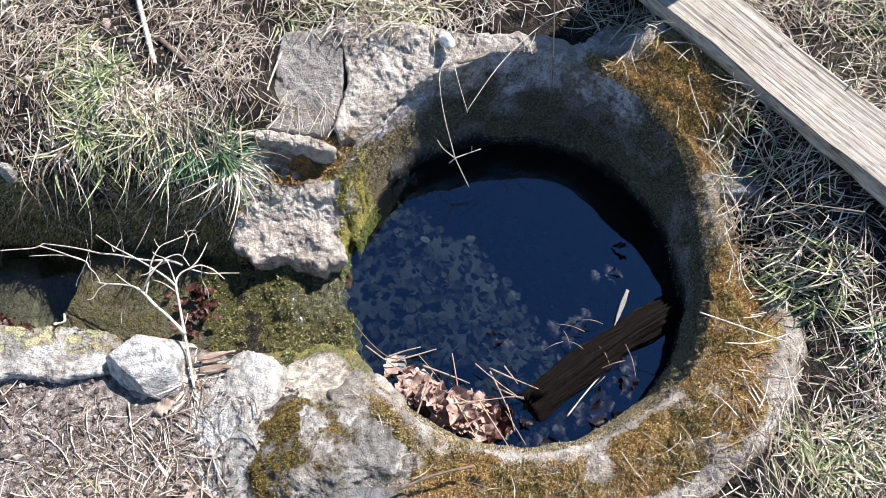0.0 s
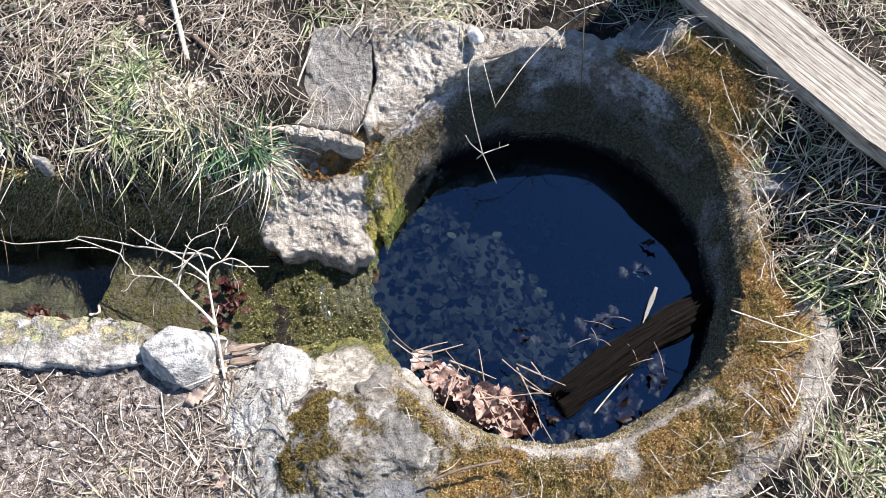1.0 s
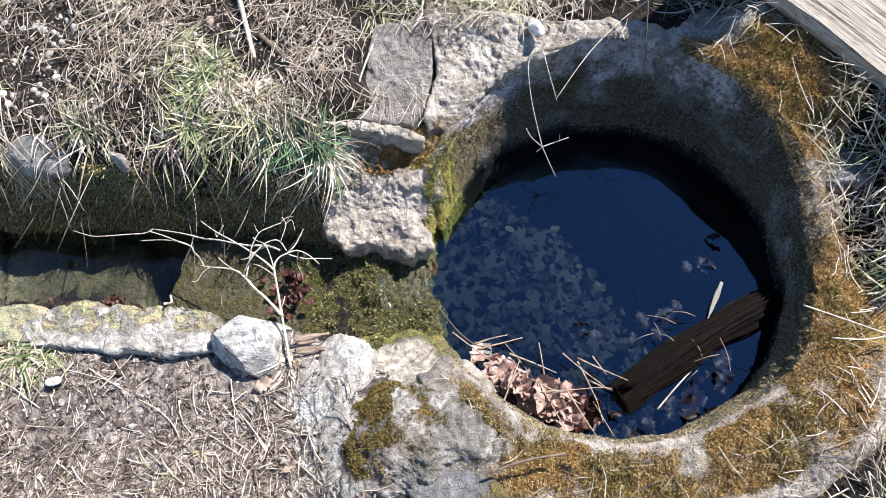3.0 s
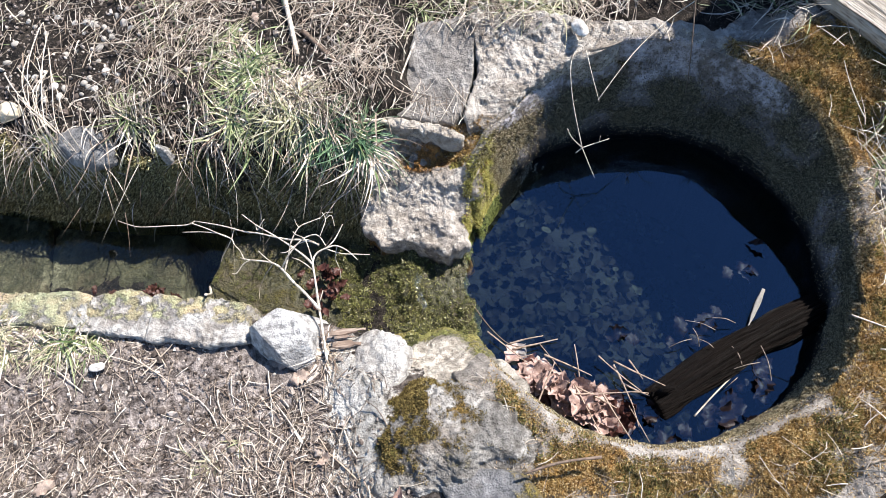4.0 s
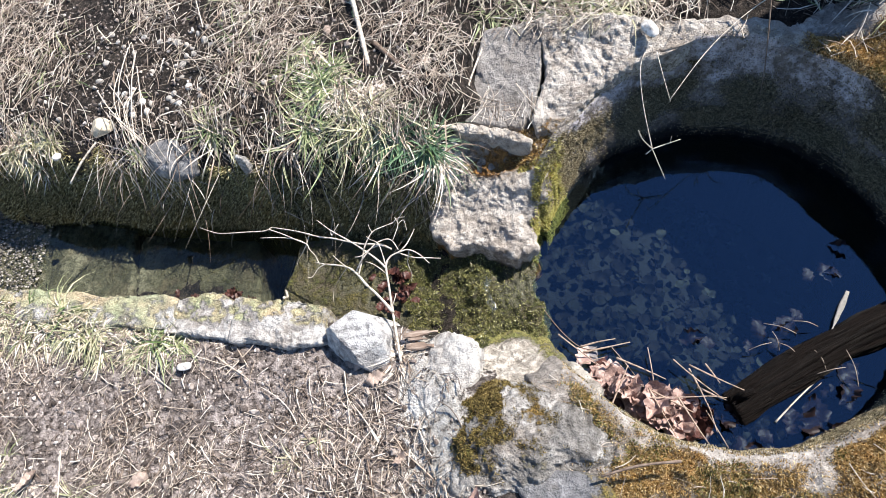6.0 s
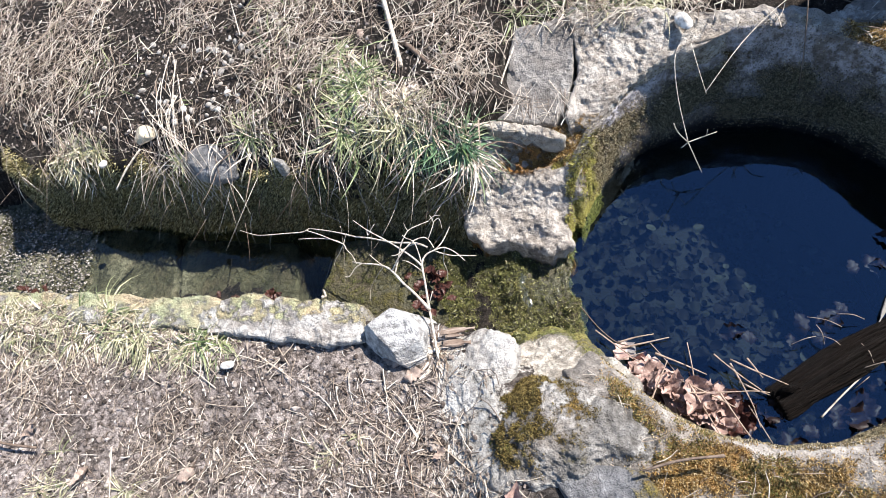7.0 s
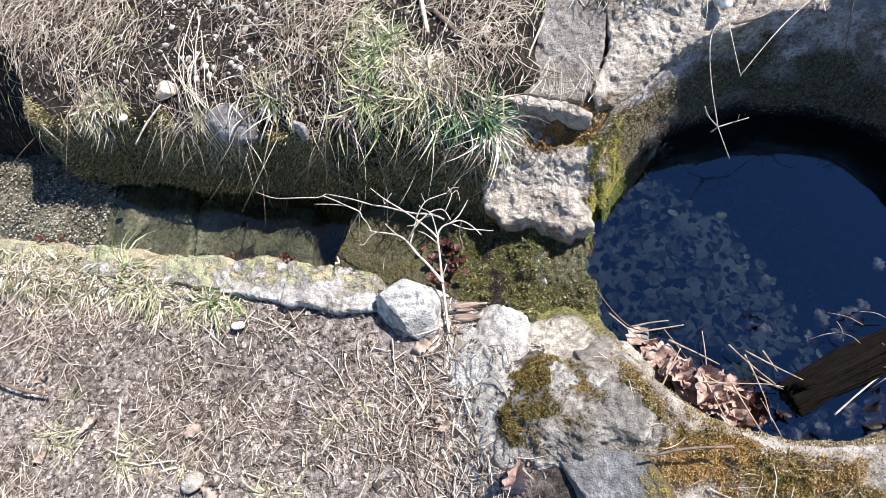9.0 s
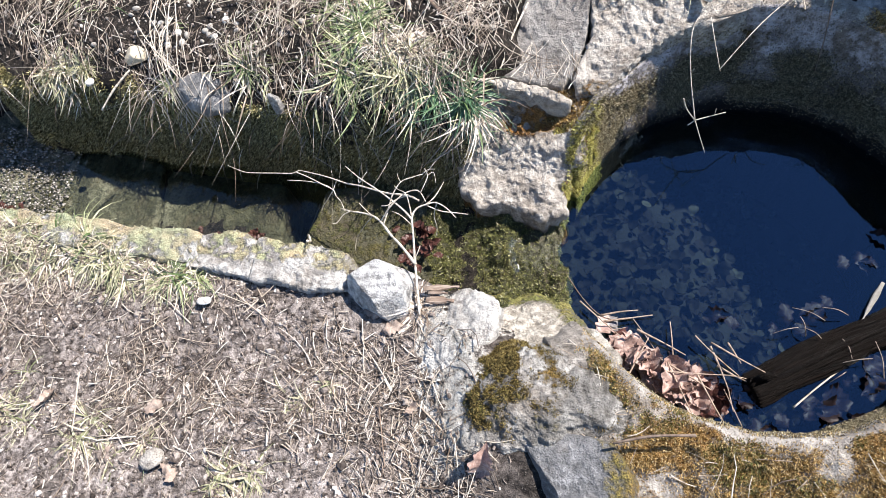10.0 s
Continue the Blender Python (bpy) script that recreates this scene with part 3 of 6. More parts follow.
reach = 1 - 0.78 * sm(deg, 56, 66) * (1 - sm(deg, 100, 110)) - 0.50 * (sm(deg, 340, 352) + 1 - sm(deg, 12, 24)) + 0.20 * (sm(deg, 14, 24) * (1 - sm(deg, 50, 60))) - 0.6 * sm(deg, 182, 192) * (1 - sm(deg, 214, 226))
R_TOP = WR + rim_noise + 0.035 * back_lip
R_LOW = 0.362 + 0.6 * rim_noise
zt = ground_height(WX + (R_TOP + 0.03) * ct, WY + (R_TOP + 0.03) * st)
zt = zt + 0.008 * back_lip - side_gap * (0.06 + 0.05 * sm(deg, 140, 165)) - 0.03 * sm(deg, 160, 176) * (1 - sm(deg, 196, 206))


def collar_relief(x, y):
    return 0.014 * fbm(x * 9, y * 9, 0, 4, 61) + 0.007 * fbm(x * 45, y * 45, 0, 3, 67)


low = np.minimum(zt - 0.02, WATER - 0.004)
rows = []
for k in range(10):                                   # under water
    f = k / 9
    z = -0.75 * (1 - f) + low * f
    r = R_LOW - 0.012 * (1 - f)
    rows.append((r, z))
for k in range(1, 17):                                # the wall above the water
    f = k / 16
    z = low + (zt - 0.012 - low) * f
    r = R_LOW + (R_TOP - R_LOW) * f ** (2.2 - 0.9 * back_lip)
    rows.append((r, z))
for k in range(1, 7):                                 # rounded lip
    a = k / 6 * math.pi / 2
    rows.append((R_TOP + 0.014 * (1 - math.cos(a)), zt - 0.012 + 0.012 * math.sin(a)))
for k in range(1, STEPS_OUT + 1):                     # collar
    f = k / STEPS_OUT
    rows.append((R_TOP + 0.014 + 0.20 * f, None))
P = np.zeros((NT, len(rows), 3))
for j, (r, z) in enumerate(rows):
    x, y = WX + r * ct, WY + r * st
    if z is None:
        f = (j - 31) / STEPS_OUT
        zz = ground_height(x, y)
        z = zt * (1 - sm(f, 0, 0.3)) + zz * sm(f, 0, 0.3) + 0.006 * math.sin(min(f * 5, 1) * math.pi) + collar_relief(x, y) * sm(f, 0, 0.1) - 0.07 * sm(f, reach * 0.7, reach) - 0.12 * np.maximum(side_gap, sm(deg, 176, 183) * (1 - sm(deg, 200, 210))) * sm(f, 0.0, 0.2)
    P[:, j] = np.stack([x, y, np.broadcast_to(z, x.shape)], -1)
# rough relief on the wall, along the radius
wn_ = 0.006 * fbm(ct[:, None] * 9, st[:, None] * 9, P[:, :, 2] * 22, 3, 71) + 0.0035 * fbm(ct[:, None] * 40, st[:, None] * 40, P[:, :, 2] * 100, 2, 77)
fade = np.ones(len(rows))
fade[32:] = 0.3
P[:, :, 0] += ct[:, None] * wn_ * fade
P[:, :, 1] += st[:, None] * wn_ * fade
wv = P.reshape(-1, 3)
c1, c2, own = cells(wv + 0.004 * np.stack([fbm(wv[:, 0] * 60, wv[:, 1] * 60, wv[:, 2] * 60, 2, 19 + q) for q in range(3)], -1), 42.0, 5)
wv[:, 2] += (np.tile(np.arange(len(rows)), NT) >= 32) * (0.004 * (own - 0.5) * np.minimum((c2 - c1) * 3, 1) + 0.015 * fbm(wv[:, 0] * 50, wv[:, 1] * 50, wv[:, 2] * 50, 4, 33))
wf = grid_faces(NT, len(rows), True)
col_j = np.tile(np.arange(len(rows)), NT)
xx, yy, zz = wv.T
ang = np.degrees(np.arctan2(yy - WY, xx - WX)) % 360
rr = ring_distance(xx, yy)
front_side = (ang > 205) & (ang < 335)
is_wall = col_j < np.where(front_side, 22, 29)
m_front = 0.75 * blob(xx, yy, -0.02, -0.205, 0.11, 0.035, -40) + blob(xx, yy, 0.20, -0.31, 0.34, 0.07, 8) + blob(xx, yy, 0.50, -0.24, 0.16, 0.085, 38) + blob(xx, yy, 0.62, -0.10, 0.15, 0.06, 65) + blob(xx, yy, 0.66, -0.01, 0.07, 0.05) + 0.9 * blob(xx, yy, 0.36, -0.295, 0.11, 0.06, 15)
m_front = np.clip(m_front + 0.9 * (1 - sm(np.abs(rr - 0.436 - 0.015 * fbm(xx * 9, yy * 9, 0, 2, 8)), 0.036, 0.075)) * sm(ang, 228, 246) * (1 - sm(ang, 346, 354)), 0, 1.4) * sm(rr - WR + 0.018 * fbm(xx * 24, yy * 24, 0, 3, 88) + 0.022 * sm(ang, 285, 320), 0.002, 0.018)
m_back = blob(xx, yy, 0.64, 0.36, 0.15, 0.14, 0, 0.3) + blob(xx, yy, 0.50, 0.46, 0.05, 0.05)
m_left = blob(xx, yy, -0.085, 0.285, 0.026, 0.085, -20) * np.clip(0.6 + 1.6 * fbm(xx * 25, yy * 25, zz * 25, 3, 14), 0, 1)
patch = 0.5 + 1.1 * fbm(xx * 14, yy * 14, zz * 14, 3, 81)
moss_c = np.clip(np.where(is_wall, 0.50 + 0.8 * (patch - 0.5) - 0.45 * sm(zz, 0.02, 0.06) * sm(ang, 25, 50) * (1 - sm(ang, 125, 140)), np.clip(m_front + m_back, 0, 1) * np.clip(0.14 + 0.75 * patch + 0.45 * fbm(xx * 34, yy * 34, zz * 34, 3, 83), 0, 0.85) + 0.30 * m_back + 0.9 * m_left + 0.45 * blob(xx, yy, 0.66, 0.12, 0.10, 0.20)), 0, 1)
lich_c = np.clip(np.where(is_wall, sm(zz + 0.03 * fbm(xx * 12, yy * 12, zz * 12, 3, 6), 0.0, 0.06) * (0.12 + 0.42 * sm(ang, 20, 50) * (1 - sm(ang, 125, 140))), 0.10 - 0.3 * blob(xx, yy, 0.66, 0.12, 0.13, 0.22) + 0.5 * blob(xx, yy, 0.30, 0.47, 0.22, 0.05) + 0.35 * blob(xx, yy, 0.62, -0.2, 0.2, 0.1) + 0.9 * blob(xx, yy, -0.2, -0.03, 0.12, 0.06)), 0, 1)
# near black from the water up to a ragged edge
low_black = is_wall * (1 - sm(zz + 0.025 * fbm(xx * 9, yy * 9, zz * 9, 3, 26), -0.105, -0.050))
fj = wf[:, 0] % len(rows)
well = thing("stone_well", mesh_of("stone_well", wv, wf, [M_WALL, M_COLLAR], True, {"moss": moss_c * (1 - low_black), "lichen": lich_c * (1 - low_black), "low_black": low_black}, (fj >= np.where((ang[wf[:, 0]] > 205) & (ang[wf[:, 0]] < 335), 21, 28))),
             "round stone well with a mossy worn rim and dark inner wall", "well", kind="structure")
# bottom of the well
br = np.linspace(0, 0.40, 24)
BT = 72
bt = np.linspace(0, 2 * math.pi, BT, endpoint=False)
BX, BY = WX + np.outer(np.cos(bt), br), WY + np.outer(np.sin(bt), br)


def bottom_height(x, y):
    deep = sm(x + 0.25 * (y - WY), 0.08, 0.56)
    return -0.235 - 0.28 * deep + 0.05 * sm(-(y - WY), 0.16, 0.36) * sm(0.5 - np.abs(x - 0.1), 0.1, 0.45) + 0.03 * fbm(x * 7, y * 7, 0, 3, 91)


BZ = bottom_height(BX, BY)
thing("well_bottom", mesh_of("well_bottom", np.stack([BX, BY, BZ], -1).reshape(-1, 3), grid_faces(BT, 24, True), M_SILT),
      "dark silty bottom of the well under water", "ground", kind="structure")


def water_sheet(name, outline, z, mat, label):
    me = bpy.data.meshes.new(name)
    me.from_pydata([(x, y, z) for x, y in outline], [], [list(range(len(outline)))])
    me.materials.append(mat)
    ob = thing(name, me, label, "water", kind="structure")
    ob.visible_shadow = False
    return ob


water_sheet("water", [(WX + 0.374 * math.cos(a), WY + 0.374 * math.sin(a)) for a in np.linspace(0, 2 * math.pi, 96, endpoint=False)],
            WATER, M_WATER, "still clear water, its sky reflection tinted blue")
water_sheet("stream_water", [(-3.0, curb_line(-3.0) - 0.02), (-0.46, curb_line(-0.46)), (-0.44, bank_line(-0.44)), (-1.6, bank_line(-1.6) + 0.03), (-1.7, 1.1), (-3.0, 1.1)],
            CHAN, M_STREAM, "shallow clear water running in the channel")


# ---- stones ----
def block(name, outline, top, height, mat, label, category="stone", bevel=0.018, rough=0.010, grain=0.004, seed=1, moss=None, lichen=None, dome=0.0, taper=0.0, n=112, rings=30, group="", wobble=0.05, notch=0.0, crag=0.0, cragf=13, rubble=0.0, rubblef=25):
    """A natural block: outline in plan, top height as a function of place, worn edges, rough all over."""
    o = np.asarray(outline, float)
    c = o.mean(0)
    a = np.linspace(0, 2 * math.pi, n, endpoint=False)
    dx, dy = np.cos(a), np.sin(a)
    rad = np.zeros(n)
    for (x0, y0), (x1, y1) in zip(o - c, np.roll(o, -1, 0) - c):
        den = dx * (y1 - y0) - dy * (x1 - x0)
        t = (x0 * (y1 - y0) - y0 * (x1 - x0)) / np.where(np.abs(den) < 1e-9, 1e-9, den)
        u = (x0 * dy - y0 * dx) / np.where(np.abs(den) < 1e-9, 1e-9, den)
        ok = (t > 0) & (u >= -1e-6) & (u <= 1 + 1e-6)
        rad = np.where(ok, np.maximum(rad, t), rad)
    for _ in range(2):
        rad = 0.25 * np.roll(rad, 1) + 0.5 * rad + 0.25 * np.roll(rad, -1)
    rad = rad * (1 + wobble * fbm(dx * 3, dy * 3, seed, 3, seed))
    V = []
    for k in range(rings + 1):
        s = (k / rings) ** 0.8
        V.append((np.maximum(rad * s, 1e-5), np.zeros(n)))
    for k in range(1, 6):                     # worn edge
        b = k / 5 * math.pi / 2
        V.append((rad + bevel * math.sin(b) * 0.6, np.full(n, -bevel * (1 - math.cos(b)))))
    for k in range(1, 15):
        f = k / 14
        V.append((rad + bevel * 0.6 + taper * f, np.full(n, -bevel - (height - bevel) * f)))
    pts = []
    for j, (r, dz) in enumerate(V):
        x, y = c[0] + r * dx, c[1] + r * dy
        s = np.minimum(r / np.maximum(rad, 1e-6), 1)
        pts.append(np.stack([x, y, top(x, y) + dz - dome * s ** 2.5], -1))
    P = np.stack(pts, 1).reshape(-1, 3)
    F = grid_faces(n, len(V), True)
    nn = normals_of(P, F)
    rid = 0.6 - 2 * np.abs(fbm(P[:, 0] * cragf + 3, P[:, 1] * cragf, P[:, 2] * cragf + seed, 3, seed + 2))
    d = rough * fbm(P[:, 0] * 16, P[:, 1] * 16, P[:, 2] * 16 + seed, 4, seed) + crag * rid + grain * fbm(P[:, 0] * 90, P[:, 1] * 90, P[:, 2] * 90, 3, seed + 5)
    if notch:
        q = fbm(P[:, 0] * 12 + 7, P[:, 1] * 12, P[:, 2] * 12, 3, seed + 9)
        d = d - notch * sm(q, 0.12, 0.3)
    if rubble:
        W = P * [1.0, 1.25, 0.8] + 0.030 * np.stack([fbm(P[:, 0] * 22, P[:, 1] * 22, P[:, 2] * 22, 4, 9 + q) for q in range(3)], -1)
        f1, f2, own = cells(W, rubblef * 0.8, seed)
        g1, g2, gwn = cells(W, rubblef * 2.1, seed + 20)
        worn = sm(fbm(P[:, 0] * 8, P[:, 1] * 8, P[:, 2] * 8, 3, seed + 31), -0.15, 0.25)
        d = d + rubble * 0.8 * worn * (own - 0.5) * np.minimum((f2 - f1) * 2.5, 1) + rubble * 0.35 * (gwn - 0.5) * np.minimum((g2 - g1) * 2, 1)
        d = d + rubble * 1.1 * fbm(P[:, 0] * 38, P[:, 1] * 38, P[:, 2] * 38, 4, seed + 41)
    P = P + nn * d[:, None]
    m = np.clip(moss(P[:, 0], P[:, 1], P[:, 2]), 0, 1) if moss else np.zeros(len(P))
    l = np.clip(lichen(P[:, 0], P[:, 1], P[:, 2]), 0, 1) if lichen else np.zeros(len(P))
    ob = thing(name, mesh_of(name, P, F, mat, True, {"moss": m, "lichen": l}), label, category, group)
    return ob, P, F, m


def flat(z, sx=0.0, sy=0.0, cx=0.0, cy=0.0):
    return lambda x, y: z + sx * (x - cx) + sy * (y - cy)


# grey slab behind the well, split along a crack
SLAB_TOP = flat(0.098, 0.10, 0.36, 0.0, 0.5)
block("grey_slab", [(-0.172, 0.640), (-0.240, 0.462), (-0.122, 0.428), (-0.096, 0.452), (-0.074, 0.505), (-0.066, 0.53), (-0.047, 0.645)],
      SLAB_TOP, 0.25, M_SLAB, "flat smooth grey stone slab beside the well", "slab", bevel=0.007, rough=0.003, grain=0.004, seed=3, notch=0.006, wobble=0.02, n=260, rings=60,
      moss=lambda x, y, z: 0.3 * blob(x, y, -0.11, 0.425, 0.04, 0.02), lichen=lambda x, y, z: 0.12 + 0 * x)
_, BP, BF, _ = block("broken_slab", [(-0.050, 0.640), (-0.050, 0.52), (-0.083, 0.445), (-0.085, 0.405), (-0.03, 0.408), (0.040, 0.462), (0.105, 0.498), (0.265, 0.518), (0.27, 0.548), (0.15, 0.59), (0.04, 0.625)],
      lambda x, y: SLAB_TOP(x, y) + 0.003, 0.25, M_ROUGH, "rough pale broken slab with a crumbling edge at the well", "slab", bevel=0.010, rough=0.010, grain=0.008, seed=4, rubble=0.0035, rubblef=36, notch=0.006, n=320, rings=70,
      moss=lambda x, y, z: 0.5 * blob(x, y, -0.05, 0.40, 0.05, 0.03) + 0.6 * blob(x, y, 0.085, 0.455, 0.03, 0.012, 40), lichen=lambda x, y, z: 0.40 + 0 * x)
# crumbling pale block between slab, well and channel
def crumbling_top(x, y):
    z = -0.066 + 0.112 * sm(y + 0.25 * (x + 0.15), 0.20, 0.44)
    z = z - 0.030 * np.clip(blob(x, y, -0.190, 0.385, 0.070, 0.028, -12, 0.6) * (1 + 1.2 * fbm(x * 30, y * 30, 0, 3, 4)), 0, 1.1)
    return z - 0.03 * sm(x, -0.10, 0.0) * (1 - sm(y, 0.36, 0.42))


# moss blob at (-0.19, 0.378) is brown painted in for the hollow's shade
crumb, CP, CF, CM = block("crumbling_stone", [(-0.345, 0.33), (-0.345, 0.262), (-0.30, 0.228), (-0.235, 0.215), (-0.17, 0.190), (-0.128, 0.205), (-0.116, 0.25), (-0.076, 0.335), (-0.022, 0.408), (-0.07, 0.428), (-0.16, 0.432), (-0.268, 0.465), (-0.305, 0.40), (-0.33, 0.36)],
      crumbling_top, 0.24, M_ROUGH, "crumbling pale stone with yellow moss between slab and channel", bevel=0.014, rough=0.024, grain=0.006, seed=8, wobble=0.20, rubble=0.0065, rubblef=34, crag=0.002, notch=0.006, n=340, rings=84,
      moss=lambda x, y, z: (0.85 * blob(x, y, -0.075, 0.295, 0.020, 0.12, -36, 0.4) + 0.6 * blob(x, y, -0.085, 0.395, 0.055, 0.045)) * (0.6 + 1.2 * fbm(x * 30, y * 30, 0, 3, 5)) + 0.75 * blob(x, y, -0.19, 0.378, 0.075, 0.034, -8, 0.7) + 0.9 * sm(-z, 0.10, 0.15), lichen=lambda x, y, z: 0.32 + 0 * x)
block("pale_root_stone", [(-0.265, 0.452), (-0.258, 0.433), (-0.19, 0.418), (-0.125, 0.385), (-0.10, 0.390), (-0.135, 0.412), (-0.20, 0.438)],
      flat(0.060, 0.0, 0.1, -0.18, 0.42), 0.05, M_ROUGH, "long pale stone bridging a dark hollow by the slab", bevel=0.012, rough=0.010, grain=0.006, seed=13, lichen=lambda x, y, z: 0.7 + 0 * x)
# boulder in front of the well
hump, HP, HF, HM = block("mossy_boulder", [(-0.300, -0.22), (-0.285, -0.155), (-0.225, -0.120), (-0.13, -0.135), (-0.06, -0.19), (-0.04, -0.275), (-0.15, -0.325), (-0.25, -0.325), (-0.305, -0.30)],
      lambda x, y: 0.086 - 0.02 * sm(y, -0.16, -0.09), 0.16, M_BOULDER, "low rounded boulder patched with moss at the well", bevel=0.018, rough=0.020, grain=0.008, seed=21, dome=0.045, rubble=0.004, rubblef=26, crag=0.003, cragf=17, n=300, rings=64,
      moss=lambda x, y, z: (0.75 * blob(x, y, -0.262, -0.175, 0.045, 0.12, -15, 0.8) + 0.85 * blob(x, y, -0.205, -0.195, 0.075, 0.075, -30, 0.8) + 0.3 * blob(x, y, -0.09, -0.28, 0.06, 0.03)) * (0.7 + 1.5 * fbm(x * 40, y * 40, z * 40, 4, 12)), lichen=lambda x, y, z: 0.16 + 0.30 * blob(x, y, -0.17, -0.14, 0.12, 0.04) - 0.3 * blob(x, y, -0.30, -0.22, 0.04, 0.1))
block("dark_stone", [(-0.212, -0.283), (-0.135, -0.285), (-0.062, -0.305), (-0.035, -0.36), (-0.07, -0.46), (-0.115, -0.44), (-0.150, -0.375)],
      flat(0.056, 0.02, -0.05, -0.14, -0.35), 0.13, M_GREYSTONE, "smooth blue grey stone set in the ground before the well", bevel=0.008, rough=0.008, grain=0.003, seed=25, taper=0.05, wobble=0.02,
      moss=lambda x, y, z: 0.15 + 0.5 * sm(x, -0.10, -0.05), lichen=lambda x, y, z: 0.12 + 0 * x)
block("flat_stone", [(0.50, -0.24), (0.62, -0.16), (0.72, -0.09), (0.78, -0.14), (0.72, -0.25), (0.60, -0.36), (0.50, -0.40), (0.42, -0.34)],
      lambda x, y: 0.030 - 0.05 * (x - 0.6) + 0.10 * (y + 0.2) - 0.03 * sm(x - 0.5 * y, 0.70, 0.86) + 0.012 * fbm(x * 12, y * 12, 0, 3, 9), 0.10, M_COLLAR, "flat lichened stone with ochre moss beside the well", bevel=0.03, taper=0.03, rough=0.016, grain=0.010, seed=29, rubble=0.004, dome=0.034,
      moss=lambda x, y, z: 0.55 * blob(x, y, 0.56, -0.22, 0.14, 0.06, 40) + 0.6 * blob(x, y, 0.66, -0.1, 0.07, 0.06) + 0.25 * fbm(x * 20, y * 20, 0, 3, 5), lichen=lambda x, y, z: 0.18 + 0 * x)
block("blue_grey_stone", [(0.66, 0.16), (0.65, 0.22), (0.72, 0.25), (0.78, 0.21), (0.75, 0.15)],
      flat(0.040), 0.09, M_GREYSTONE, "small blue grey stone beside the well rim", bevel=0.01, rough=0.012, grain=0.005, seed=31, lichen=lambda x, y, z: 0.35 + 0 * x)
block("chalky_stone", [(-0.42, -0.09), (-0.39, -0.03), (-0.32, -0.005), (-0.255, -0.05), (-0.27, -0.12), (-0.345, -0.17), (-0.365, -0.25), (-0.385, -0.33), (-0.43, -0.31), (-0.44, -0.2)],
      lambda x, y: base_height(x, y) + 0.003 - 0.03 * sm(y, -0.06, 0.02), 0.12, M_WHITE, "chalky white worn stone in the path by the notch", bevel=0.02, rough=0.012, grain=0.006, seed=35, dome=0.012, rubble=0.003, rubblef=24, n=200, rings=44, lichen=lambda x, y, z: 0.6 + 0 * x)
block("sandy_stone", [(-0.34, -0.02), (-0.32, 0.025), (-0.22, 0.015), (-0.145, 0.005), (-0.105, -0.06), (-0.045, -0.135), (-0.06, -0.19), (-0.22, -0.17), (-0.29, -0.08)],
      lambda x, y: np.minimum(-0.090 - 0.85 * (y + 0.01) - 0.5 * np.maximum(y, 0), 0.045), 0.12, M_SANDY, "pale sandy stone sloping down into the notch", bevel=0.02, rough=0.018, grain=0.007, seed=37, rubble=0.005, rubblef=28, n=200, rings=44,
      moss=lambda x, y, z: 0.9 * sm(y, -0.035, 0.015) + 0.6 * blob(x, y, -0.09, -0.03, 0.05, 0.06) + 0.3 * fbm(x * 25, y * 25, 0, 3, 4), lichen=lambda x, y, z: 0.4 + 0 * x)


# ---- channel: kerb, floor slabs, notch ----
def along_curb(x0, x1, wide, gap=0.0):
    k = np.linspace(x0, x1, 6)
    front = [(x, curb_line(x) - wide + 0.006 * math.sin(x * 41)) for x in k]
    back = [(x, curb_line(x) + 0.016 + 0.004 * math.sin(x * 57)) for x in k[::-1]]
    return front + back


KERB_FORMS = []
for i, (x0, x1, w, zt_) in enumerate([(-0.940, -0.788, 0.066, 0.010), (-0.772, -0.575, 0.072, 0.013), (-1.24, -0.930, 0.055, 0.010), (-1.57, -1.225, 0.055, 0.012), (-1.99, -1.555, 0.06, 0.016)]):
    _, kp, kf, km = block("kerb_stone", along_curb(x0, x1, w), lambda x, y, zt_=zt_, i=i: zt_ + (0.010 * fbm(x * 14, y * 14, 0, 3, i) if i > 1 else 0), 0.24, M_WHITE if i < 2 else M_KERB,
          ("white limestone kerb stone with a mossy back edge" if i < 2 else "kerb stone overgrown with yellow moss along the channel"), group="kerb stones", bevel=0.012, rough=0.012, grain=0.006, seed=40 + i, rubble=0.005, rubblef=24, crag=0.003, rings=18, n=200,
          moss=(lambda x, y, z: (0.60 + 0.9 * fbm(x * 55, y * 55, 0, 3, 2)) * sm(y - curb_line(x) + 0.016 * fbm(x * 16, 0, 0, 2, 8), -0.048, -0.022) - 0.6 * sm(0.004 - z, 0, 0.02) * (y < curb_line(x) - 0.03)) if i < 2 else (lambda x, y, z: 0.62 + 0.8 * fbm(x * 45, y * 45, 0, 3, 3) + 0.25 * sm(y - curb_line(x), -0.03, 0)), lichen=lambda x, y, z: 0.45 + 0 * x)
    KERB_FORMS.append((kp, kf, km))
